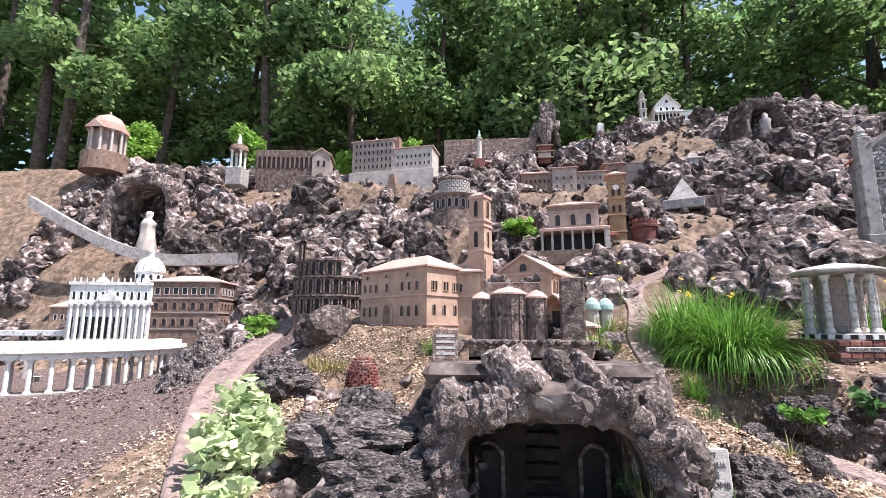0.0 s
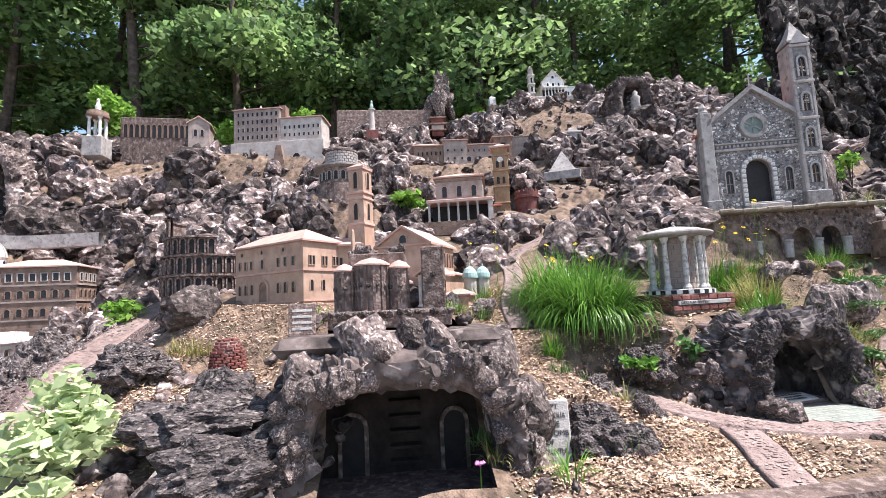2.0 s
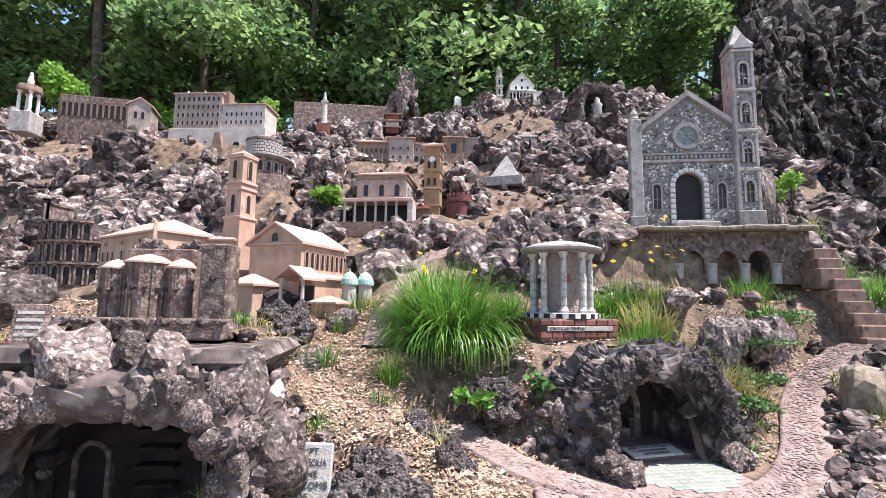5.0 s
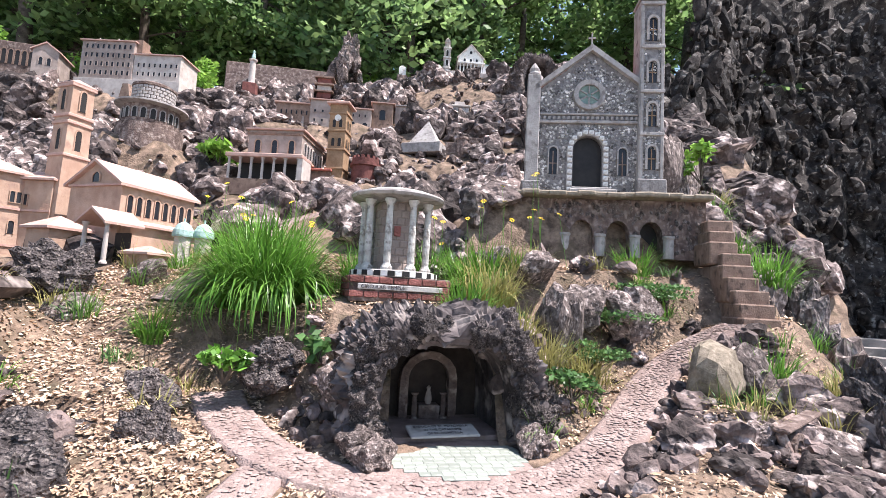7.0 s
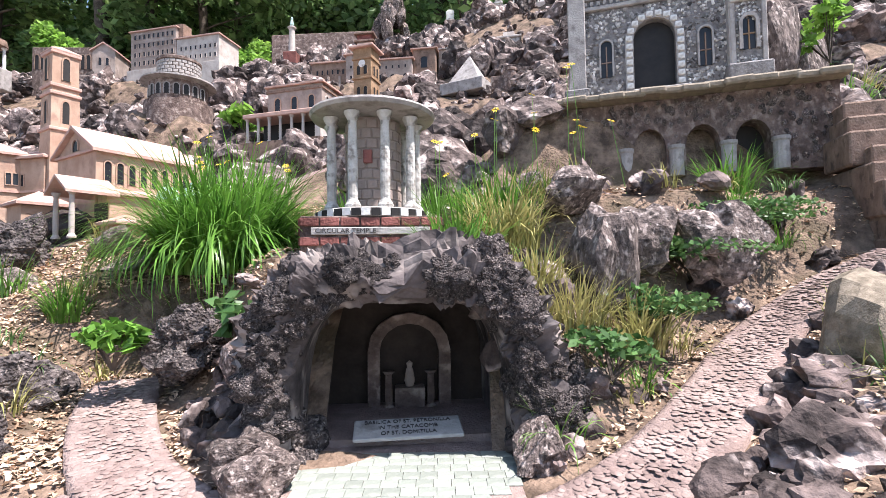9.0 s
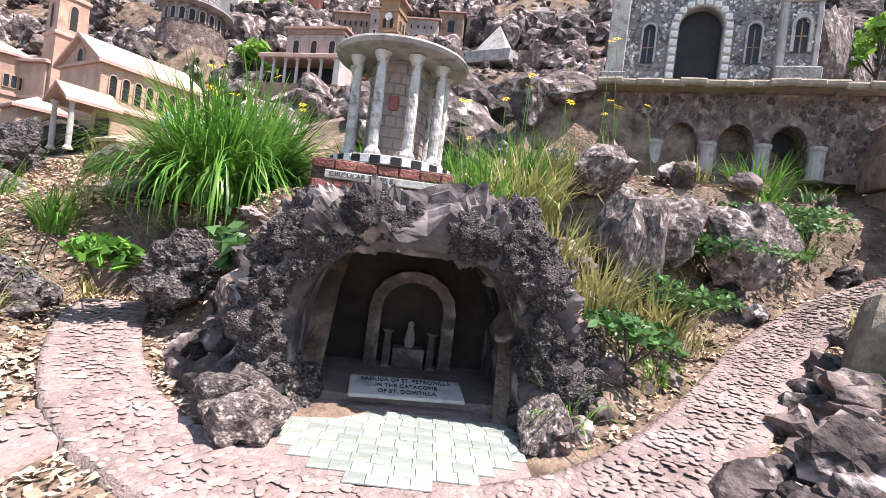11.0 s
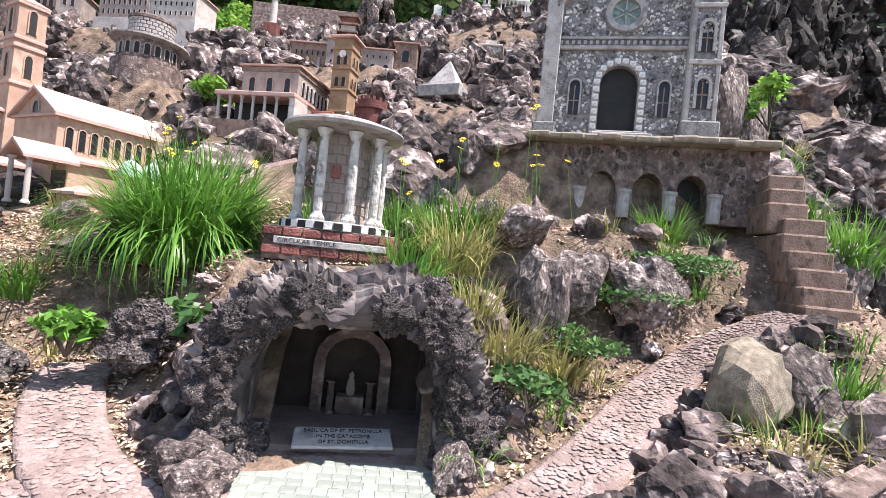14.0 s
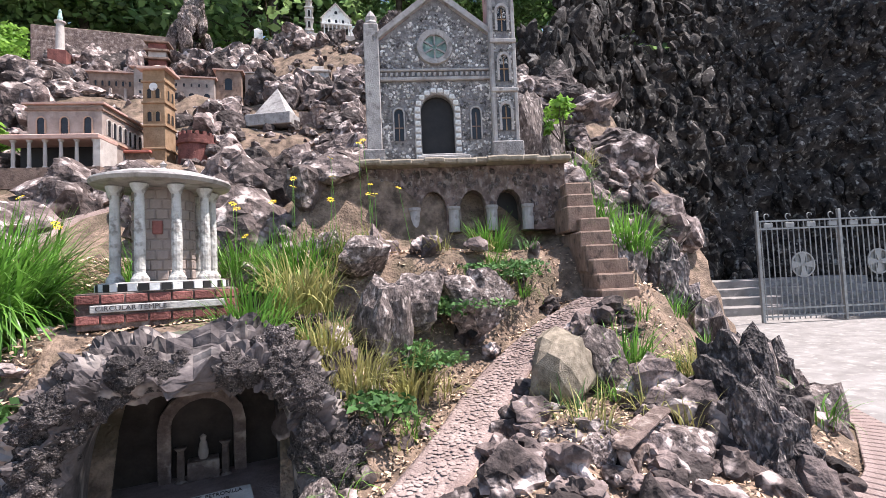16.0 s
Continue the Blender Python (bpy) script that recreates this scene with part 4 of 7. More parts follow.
    part("cap", box(-0.85, 0.75, 0.1, 1.3, 0.86, 0.98, 0.06), M_ROCK, c, "flat rock roof of the crypt")
    for i, (x, z, s) in enumerate(((-0.8, 0.3, 0.24), (-0.62, 0.72, 0.2), (-0.2, 0.9, 0.2), (0.25, 0.92, 0.18), (0.65, 0.8, 0.2), (0.82, 0.45, 0.2), (0.84, 0.1, 0.2), (-0.9, 0.0, 0.25), (0.05, 0.95, 0.12))):
        part("rock_lump", ROCKS[i % 8], M_ROCK, c, m=pose(x, 0.16, z, 20 * i, 10, 37 * i) @ Matrix.Diagonal((s, s, s * 0.85, 1)))
    s = empty("crypt_sign", pose(1.42, 1.97, 0.46, -10, 1, -4) @ Matrix.Diagonal((0.98, 1, 0.82, 1)), "upright pale stone sign with incised lettering", "sign")
    part("slab", box(-0.14, 0.14, 0, 0.035, -0.26, 0.21, 0.008), M_SIGN, s)
    for i, tx in enumerate(("CRYPT", "OF ST. CECILIA", "IN THE", "CATACOMB", "OF", "ST. CALLIXTUS")):
        words(s, tx, 0.054, pose(0, -0.0025, 0.145 - i * 0.064, 90), "CENTER", 0.62 if len(tx) > 9 else 0.85)


def paved_path():
    """A walk set with pebbles that rings the grotto and climbs to the steps."""
    def ribbon(pts, width, name, label):
        e = empty(name, pose(0, 0, 0), label, "path", kind="structure")
        dense = []
        n = len(pts)
        for i in range(n - 1):
            p0, p1, p2, p3 = [Vector(pts[max(0, min(n - 1, i + k))]) for k in (-1, 0, 1, 2)]
            for k in range(12):
                u = k / 12
                dense.append(0.5 * (2 * p1 + (p2 - p0) * u + (2 * p0 - 5 * p1 + 4 * p2 - p3) * u * u + (3 * p1 - p0 - 3 * p2 + p3) * u ** 3))
        dense.append(Vector(pts[-1]))
        verts, faces = [], []
        prof = ((-0.56, -0.16), (-0.55, 0.0), (-0.46, 0.006), (-0.3, 0.002), (0, 0.0), (0.3, 0.002), (0.46, 0.006), (0.55, 0.0), (0.56, -0.16))
        frames = []
        for i, p in enumerate(dense):
            d = dense[min(i + 1, len(dense) - 1)] - dense[max(i - 1, 0)]
            s = Vector((d.y, -d.x, 0)).normalized()
            frames.append((p, s))
            for a, b in prof:
                verts.append((p + s * (a * width) + Vector((0, 0, b + 0.006 * noise.noise((p + s * a) * 9))))[:])
        k = len(prof)
        for i in range(len(dense) - 1):
            for j in range(k - 1):
                a = i * k + j
                faces.append((a, a + 1, a + k + 1, a + k))
        part("bed", sheet("bed", verts, faces, M_MORTAR, smooth=True), M_MORTAR, e)
        return e, frames
    rng = random.Random(11)
    dome = []
    for v in range(3):
        bm = bmesh.new()
        bmesh.ops.create_icosphere(bm, subdivisions=2, radius=1)
        for q in bm.verts:
            q.co *= 1 + 0.18 * noise.noise(q.co * 1.3 + Vector((v * 4, 0, 0)))
        bmesh.ops.delete(bm, geom=[q for q in bm.verts if q.co.z < -0.3], context="VERTS")
        dome.append((np.array([q.co[:] for q in bm.verts]), [[q.index for q in f.verts] for f in bm.faces]))
        bm.free()
    meshes = [sheet("pebble", d[0].tolist(), d[1], M_PEBBLE, smooth=True) for d in dome]
    plans = (
        ("pebble_walk", WALKS[0], 0.25, "curving walk of pale pebbles set in mortar", 3400),
        ("pebble_walk", WALKS[1], 0.2, "short branch of the pebble walk", 170),
        ("pebble_walk", WALKS[2], 0.34, "narrow pebble walk climbing between the small buildings", 1500),
        ("pebble_walk", WALKS[3], 0.2, "worn pebble walk rising up the hill", 400),
    )
    for q, (name, pts, width, label, count) in enumerate(plans):
        e, frames = ribbon(pts, width, name, label)
        av, af, n = [], [], 0
        for i in range(count):
            p, s = frames[rng.randrange(len(frames) - 1)]
            p2, _ = frames[min(len(frames) - 1, frames.index((p, s)) + 1)]
            at = p.lerp(p2, rng.random()) + s * (rng.uniform(-0.5, 0.5) * width)
            r = rng.uniform(0.008, 0.015)
            m = Matrix.Translation(at + Vector((0, 0, 0.004))) @ pose(0, 0, 0, 0, 0, rng.uniform(0, 360)) @ Matrix.Diagonal((r * 1.25, r * 0.85, r * 0.2, 1))
            if q == 0 and i < 280:
                part("pebble", meshes[i % 3], M_PEBBLE, e, m=m)
            else:
                v, f = dome[i % 3]
                mm = np.array(m)
                av.append(v @ mm[:3, :3].T + mm[:3, 3])
                af += [[k + n for k in g] for g in f]
                n += len(v)
        rest = part("pebbles", sheet("pebbles", np.concatenate(av).tolist(), af, M_PEBBLES, smooth=True), M_PEBBLES, e)
        rest["kind"] = "stuff"
    fl = empty("tiled_forecourt", pose(3.58, 2.44, 0.345, 0, 0, 4), "floor of pale green glazed tiles before the grotto", "floor", kind="structure")
    part("bed", box(-0.42, 0.36, -0.43, 0.11, -0.06, 0.0), M_MORTAR, fl)
    s = 0.052
    me = shared(("tile", "floor"), lambda: box(-s / 2 + 0.0006, s / 2 - 0.0006, -s / 2 + 0.0006, s / 2 - 0.0006, 0, 0.004, 0.0006), M_TILE)
    for i in range(15):
        for j in range(9):
            x, y = -0.39 + i * s, -0.02 - j * s
            if (x / 0.4) ** 2 + (y / 0.44) ** 2 > 1.02:
                continue
            part("tile", me, M_TILE, fl, m=pose(x + 0.01 * (j % 2), y, 0.0005 * rng.random(), rng.uniform(-0.4, 0.4), rng.uniform(-0.4, 0.4), rng.uniform(-0.7, 0.7)))


def block_house(name, m, label, w, d, h, wall, roof, roof_h=0.2, roof_kind="hip", category="building", along="x"):
    e = empty(name, m, label, category)
    part("wall", box(0, w, 0, d, -0.25, h, 0.003), wall, e)
    if roof_kind == "hip":
        part("roof", hip_roof(w, d, roof_h, 0.035, h), roof, e)
    elif roof_kind == "gable":
        part("roof", gable_roof(w, d, roof_h, 0.03, h, 0.02, along), roof, e)
        g = [(0, h), (w, h), (w / 2, h + roof_h)] if along == "y" else [(0, h), (d, h), (d / 2, h + roof_h)]
        if along == "y":
            part("gable", prism(g, 0.0, d), wall, e)
        else:
            part("gable", prism(g, 0.0, w), wall, e, m=pose(w, 0, 0, 0, 0, 90))
    return e


def palazzo_group():
    W, D, H = 1.3, 0.62, 0.69
    p = block_house("pink_palace", pose(-1.45, 5.12, 1.33, 0, 0, -39) @ Matrix.Diagonal((0.95, 0.95, 1, 1)), "pink plastered two-storey palace with a low rose roof", W, D, H, M_PINK, M_ROSE, 0.17)
    band(p, W, D, 0.36, 0.022, 0.015, M_ROSE)
    band(p, W, D, 0.02, 0.02, 0.012, M_ROSE, "plinth")
    row_of_windows(p, "f", W, D, (0.1, 0.22, 0.34, 0.56, 0.86, 0.99, 1.13), 0.43, 0.045, 0.1, arched=False, frame_mat=M_PINK)
    row_of_windows(p, "f", W, D, (0.1, 0.22, 0.35, 0.86, 0.99, 1.13), 0.13, 0.055, 0.12, frame_mat=M_PINK)
    row_of_windows(p, "f", W, D, (0.15, 0.55, 0.96), 0.6, 0.045, 0.045, frame_mat=M_PINK)
    row_of_windows(p, "r", W, D, (0.1, 0.15, 0.3, 0.35, 0.48, 0.53), 0.43, 0.036, 0.1, arched=False, frame_mat=M_PINK)
    row_of_windows(p, "r", W, D, (0.12, 0.3, 0.5), 0.14, 0.044, 0.12, frame_mat=M_PINK)
    d = part("door", arch_frame(0.15, 0.27, 0.035, -0.02, 0.0), M_PINK, p, "arched doorway", m=pose(0.58, 0, 0.0))
    part("door_leaf", prism(arch_outline(0.15, 0.27), -0.006, 0.003), M_BROWN, d)
    part("chimney", box(0.56, 0.61, 0.4, 0.45, 0.8, 0.95, 0.004), M_GREYWALL, p)
    wing = block_house("pink_wing", pose(-0.4, 4.8, 1.33, 0, 0, -10) @ Matrix.Diagonal((0.95, 0.95, 1, 1)), "low pink wing joining the palace and the tower", 0.55, 0.4, 0.66, M_PINK, M_ROSE, 0.1)
    row_of_windows(wing, "f", 0.55, 0.4, (0.12, 0.3), 0.42, 0.036, 0.1, arched=False, frame_mat=M_PINK)
    part("string_course", box(-0.01, 0.56, -0.015, 0.0, 0.36, 0.38), M_ROSE, wing)
    # bell tower: slightly battered shaft in three stages
    t = empty("pink_bell_tower", pose(0.12, 4.86, 1.27, 0, 0, -28) @ Matrix.Diagonal((0.7, 0.7, 1.0, 1)), "tall pink plastered bell tower with arched openings", "tower")
    def stage(a, b, z0, z1):
        bm = bmesh.new()
        v = [bm.verts.new((s * q, r * q, z)) for q, z in ((a, z0), (b, z1)) for s, r in ((-1, -1), (1, -1), (1, 1), (-1, 1))]
        for i in range(4):
            j = (i + 1) % 4
            bm.faces.new((v[i], v[j], v[4 + j], v[4 + i]))
        bm.faces.new(v[4:])
        bm.faces.new(v[:4][::-1])
        return bm
    part("shaft", stage(0.185, 0.16, -0.2, 0.98), M_PINK, t)
    part("middle_stage", stage(0.158, 0.15, 0.98, 1.33), M_PINK, t)
    part("belfry", stage(0.148, 0.142, 1.33, 1.68), M_PINK, t)
    for z, a in ((0.97, 0.18), (1.29, 0.17), (1.36, 0.17), (1.66, 0.165)):
        part("cornice", box(-a, a, -a, a, z, z + 0.03, 0.005), M_ROSE, t)
    for z in (1.04, 1.43):
        for a in (0, 90, 180, 270):
            f = part("window", arch_frame(0.075, 0.2, 0.015, -0.163, -0.14), M_PINK, t, m=pose(0, 0, z, 0, 0, a))
            part("pane", prism(arch_outline(0.075, 0.2), -0.157, -0.14), M_DARK, f)
    part("roof", lathe([(0.235, 1.69), (0.235, 1.7), (0.0, 1.77)], 4), M_ROSE, t, m=pose(0, 0, 0, 0, 0, 45))
    # long church with its gable to the front-left
    c = empty("pink_church", pose(0.32, 4.62, 1.23, 0, 0, -27) @ Matrix.Diagonal((0.97, 0.97, 1.0, 1)), "pink plastered church with a gabled rose roof and arched windows", "church")
    W, D, H = 0.68, 0.8, 0.72
    part("nave_wall", box(0, W, 0, D, -0.25, H, 0.003), M_PINK, c)
    part("gable", prism([(0, H), (W, H), (W / 2, H + 0.2)], 0.0, D), M_PINK, c)
    part("roof", gable_roof(W, D, 0.2, 0.04, H, 0.025), M_ROSE, c)
    row_of_windows(c, "r", W, D, spread(0.04, D - 0.02, 8), 0.46, 0.05, 0.17, frame_mat=M_PINK)
    window(c, "f", W, D, W / 2, H + 0.02, 0.09, 0.09, frame_mat=M_PINK)
    part("string_course", box(-0.01, W + 0.01, -0.02, 0.0, H - 0.02, H), M_ROSE, c)
    part("aisle", box(W, W + 0.14, 0.02, D, -0.25, 0.36, 0.003), M_PINK, c)
    part("aisle_roof", prism([(0, 0.36), (0.18, 0.35), (0.18, 0.37), (0, 0.42)], -0.02, D + 0.03), M_ROSE, c, m=pose(W, 0, 0))
    porch = part("porch", gable_roof(0.3, 0.3, 0.1, 0.03, 0.34, 0.02), M_ROSE, c, m=pose(W - 0.05, -0.28, 0))
    for x in (0.02, 0.28):
        column(c, W - 0.05 + x, -0.25, 0.0, 0.34, 0.018, M_PALEWALL)
    part("porch_door", box(W, W + 0.18, -0.006, 0.01, 0.0, 0.28), M_DARK, c)
    k = block_house("round_ended_annex", pose(0.25, 4.25, 1.22, 0, 0, -30) @ Matrix.Diagonal((1.05, 1.05, 1.05, 1)), "small pink annex with a rose roof", 0.3, 0.28, 0.26, M_PINK, M_ROSE, 0.1)
    for i, x in enumerate((1.38, 1.54)):
        g = empty("domed_pavilion", pose(x, 4.5 + 0.05 * i, 1.4), "little pavilion with a ribbed verdigris dome", "pavilion", "verdigris pavilions")
        part("body", lathe([(0.075, -0.15), (0.075, 0.14), (0.0, 0.14)], 8), M_PALEWALL, g)
        part("dome", lathe([(0.09, 0.13), (0.092, 0.145), (0.086, 0.19), (0.06, 0.24), (0.025, 0.265), (0.008, 0.27), (0.008, 0.3), (0.0, 0.305)], 16), M_GREENDOME, g)
    block_house("pink_hut", pose(1.05, 4.2, 1.2, 0, 0, -26), "low pink hut with a sloping roof", 0.26, 0.2, 0.13, M_PINK, M_ROSE, 0.06)


def ruined_church():
    e = empty("ruined_church", pose(0.14, 2.45, 1.22, 0, 0, -6) @ Matrix.Diagonal((0.84, 0.84, 0.86, 1)), "ruined dark stone church with three pale-capped apses", "ruin")
    part("base", box(-0.16, 0.9, -0.12, 0.5, -0.12, 0.02, 0.01), M_RUIN, e)
    part("wall", box(0.0, 0.5, 0.2, 0.5, 0.0, 0.52, 0.01), M_RUIN, e)
    rng = random.Random(7)
    for i in range(9):
        part("broken_stone", ROCKS[i % 8], M_RUIN, e, m=pose(0.03 + i * 0.055, 0.3, 0.52 + 0.04 * math.sin(i), 0, 0, 40 * i) @ Matrix.Diagonal((0.05, 0.06, 0.05, 1)))
    for x, r, h, y in ((-0.02, 0.085, 0.36, 0.08), (0.22, 0.14, 0.4, 0.04), (0.46, 0.085, 0.37, 0.08)):
        part("apse", lathe([(r, 0.0), (r, h), (0, h)], 20), M_RUIN, e, m=pose(x, y + r * 0.6, 0))
        part("apse_roof", lathe([(r * 1.16, h), (r * 1.16, h + 0.012), (r * 0.7, h + 0.05), (0.0, h + 0.075)], 20), M_ROSE, e, m=pose(x, y + r * 0.6, 0))
        n = 6 if r > 0.1 else 3
        for k in range(n):
            a = math.pi + math.pi * (k + 0.5) / n
            part("pilaster", box(-0.012, 0.012, -0.012, 0.012, 0, h), M_RUIN, e, m=pose(x + r * math.cos(a), y + r * 0.6 + r * math.sin(a), 0, 0, 0, math.degrees(a)))
            part("boss", ROCKS[k % 8], M_STONE, e, m=pose(x + (r + 0.012) * math.cos(a + 0.2), y + r * 0.6 + (r + 0.012) * math.sin(a + 0.2), h * 0.58) @ Matrix.Diagonal((0.018, 0.018, 0.018, 1)))
    for x0, x1, h in ((0.66, 0.86, 0.54),):
        part("pier", box(x0, x1, 0.0, 0.2, 0.0, h, 0.012), M_RUIN, e)
        part("boss", ROCKS[2], M_STONE, e, m=pose(0.76, -0.005, 0.3) @ Matrix.Diagonal((0.025, 0.02, 0.025, 1)))
    part("obelisk", lathe([(0.04, 0.3), (0.015, 0.78), (0.0, 0.8)], 4), M_PINK, e, m=pose(-0.02, 0.55, 0))
    for i in range(16):
        part("fallen_stone", ROCKS[i % 8], M_RUIN, e, m=pose(-0.15 + i * 0.07, -0.16 + 0.03 * math.sin(i * 3), 0.0, 0, 0, 55 * i) @ Matrix.Diagonal((0.035, 0.035, 0.03, 1)))
    s = empty("crypt_marker", pose(-0.12, 2.25, 1.2, -8, 0, 4) @ Matrix.Diagonal((0.8, 0.8, 0.8, 1)), "grey stone marker with incised lettering", "sign")
    part("slab", box(-0.11, 0.11, 0, 0.03, -0.14, 0.14, 0.006), M_RUIN, s)
    for i in range(4):
        part("text_line", box(-0.08, 0.08, -0.003, 0.0, 0.07 - i * 0.05, 0.092 - i * 0.05), M_SIGN, s)


def brick_tower():
    e = empty("round_brick_tower", pose(-0.98, 3.42, 0.64, 0, 0, 0) @ Matrix.Diagonal((0.9, 0.9, 0.95, 1)), "ruined round tower of small dark red bricks", "tower")
    part("core", lathe([(0.15, -0.1), (0.14, 0.3), (0.1, 0.4), (0.0, 0.42)], 20), M_RUIN, e)
    rng = random.Random(5)
    me = shared(("brick", "babel"), lambda: box(-0.03, 0.03, -0.016, 0.016, -0.011, 0.011, 0.003), M_BRICK)
    for row in range(16):
        r = 0.178 - 0.0035 * row - (0.0 if row < 11 else (row - 11) * 0.012)
        n = int(2 * math.pi * r / 0.066)
        for i in range(n):
            a = 2 * math.pi * (i + 0.5 * (row % 2)) / n
            if rng.random() < 0.05:
                continue
            part("brick", me, M_BRICK, e, m=pose(r * math.cos(a), r * math.sin(a), 0.015 + row * 0.0265, rng.uniform(-4, 4), rng.uniform(-4, 4), math.degrees(a) + 90 + rng.uniform(-6, 6)))


def amphitheatre():
    """Half-ruined oval of tiered arcades, open at the top."""
    e = empty("ruined_amphitheatre", pose(-2.15, 6.15, 1.5, 0, 0, 0) @ Matrix.Diagonal((0.78, 0.78, 0.9, 1)), "ruined brown stone amphitheatre with tiers of small arches", "amphitheatre")
    for tier, (z0, z1, a0, a1) in enumerate(((-0.2, 0.32, 150, 395), (0.32, 0.62, 150, 395), (0.62, 0.9, 150, 300), (0.9, 1.22, 150, 225))):
        r = 0.78 - 0.03 * tier
        n = int((a1 - a0) / 12)
        part("tier_wall", lathe([(r - 0.07, z0), (r - 0.03, z0), (r - 0.03, z1), (r - 0.07, z1), (r - 0.07, z0)], n * 2, arc=(radians(a0), radians(a1))), M_RUIN, e)
        part("ledge", lathe([(r - 0.09, z1 - 0.03), (r + 0.03, z1 - 0.03), (r + 0.03, z1), (r - 0.09, z1), (r - 0.09, z1 - 0.03)], n * 2, arc=(radians(a0), radians(a1))), M_RUIN, e)
        for i in range(n):
            a = radians(a0 + (i + 0.5) * (a1 - a0) / n)
            h = min(0.24, (z1 - max(z0, 0)) * 0.75)
            key = ("arch", tier)
            f = part("arch", shared(key, lambda: arch_frame(0.085, h, 0.025, -0.03, 0.0), M_RUIN), M_RUIN, e, m=pose((r - 0.03) * math.cos(a), (r - 0.03) * math.sin(a), max(z0, 0) + 0.02, 0, 0, math.degrees(a) + 90))
            # arch is not cut through; a black face paints its shade
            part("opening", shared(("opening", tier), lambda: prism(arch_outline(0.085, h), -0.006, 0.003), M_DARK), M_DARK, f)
    part("arena", lathe([(0.7, -0.05), (0.0, -0.05)], 24), M_SOIL, e)
    for i in range(6):
        part("seating", lathe([(0.7 - 0.07 * i, 0.5 - 0.08 * i), (0.63 - 0.07 * i, 0.5 - 0.08 * i), (0.63 - 0.07 * i, 0.42 - 0.08 * i)], 30, arc=(radians(20), radians(200))), M_RUIN, e)


def portico_house():
    W, D, H = 0.7, 0.8, 0.72
    e = block_house("portico_house", pose(1.24, 6.71, 2.52, 0, 0, -12) @ Matrix.Diagonal((1.1, 1.1, 1.08, 1)), "brown and pale house with a columned porch and a rose roof", W, D, H, M_GREYWALL, M_ROSE, 0.13)
    row_of_windows(e, "f", W, D, (0.13, 0.35, 0.57), 0.42, 0.07, 0.17, frame_mat=M_PINK)
    row_of_windows(e, "r", W, D, spread(0.06, D - 0.05, 7), 0.42, 0.06, 0.17, frame_mat=M_PALEWALL)
    band(e, W, D, 0.37, 0.025, 0.02, M_PINK)
    band(e, W, D, 0.66, 0.03, 0.015, M_BROWN)
    part("porch_roof", box(-0.12, W + 0.14, -0.3, 0.02, 0.28, 0.33, 0.008), M_ROSE, e)
    # black sheet on the wall paints the shade under the porch
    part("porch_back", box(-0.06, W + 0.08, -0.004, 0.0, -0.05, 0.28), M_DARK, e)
    for x in (-0.08, 0.06, 0.2, 0.34, 0.48, 0.62, 0.78):
        column(e, x, -0.26, 0.0, 0.28, 0.016, M_PALEWALL)
    part("porch_floor", box(-0.14, W + 0.16, -0.32, 0.02, -0.2, 0.0), M_BROWN, e)
    part("side_pier", box(W + 0.08, W + 0.14, -0.28, 0.0, 0.0, 0.28), M_PALEWALL, e)
    t = empty("clock_tower", pose(2.44, 7.07, 2.64, 0, 0, -14) @ Matrix.Diagonal((1.08, 1.08, 1.1, 1)), "square ochre-brown clock tower with a flat roof", "tower")
    part("shaft", box(-0.12, 0.12, -0.12, 0.12, -0.2, 1.14, 0.004), M_OCHRE, t)
    for z in (0.24, 0.5, 0.76, 1.0):
        part("cornice", box(-0.135, 0.135, -0.135, 0.135, z, z + 0.025, 0.004), M_OCHRE, t)
    for z in (0.56, 0.82):
        for a in (0, 90):
            for u in (-0.045, 0.045):
                f = part("window", arch_frame(0.045, 0.11, 0.01, -0.128, -0.118), M_OCHRE, t, m=pose(0, 0, z, 0, 0, a) @ pose(u, 0, 0))
                part("pane", prism(arch_outline(0.045, 0.11), -0.124, -0.118), M_DARK, f)
    part("clock_face", lathe([(0.045, 0), (0.045, 0.008), (0.0, 0.01)], 20), M_WHITE, t, "pale clock face", m=pose(0, -0.12, 0.95, 90))
    part("roof", box(-0.165, 0.165, -0.165, 0.165, 1.14, 1.17, 0.006), M_ROSE, t)
    part("cap", lathe([(0.18, 1.17), (0.0, 1.25)], 4), M_ROSE, t, m=pose(0, 0, 0, 0, 0, 45))
    r = empty("round_brick_keep", pose(2.86, 7, 2.75, 0, 0, 0) @ Matrix.Diagonal((1.05, 1.05, 1, 1)), "low round dark brick keep with a moulded rim", "tower")
    part("wall", lathe([(0.2, -0.3), (0.19, 0.22), (0.215, 0.23), (0.215, 0.27), (0.19, 0.28), (0.19, 0.34), (0.0, 0.34)], 24), M_BRICK, r)
    for i in range(14):
        a = 2 * math.pi * i / 14
        part("merlon", box(-0.02, 0.02, -0.015, 0.015, 0.34, 0.38), M_BRICK, r, m=pose(0.175 * math.cos(a), 0.175 * math.sin(a), 0, 0, 0, math.degrees(a) + 90))
    w = empty("low_connecting_wall", pose(2.02, 7, 2.62, 0, 0, -12), "low brown wall with a sloping red roof", "wall")
    part("wall", box(0, 0.35, 0, 0.2, -0.2, 0.24), M_BROWN, w)
    part("roof", box(-0.02, 0.37, -0.04, 0.22, 0.24, 0.27, 0.005), M_REDTILE, w)


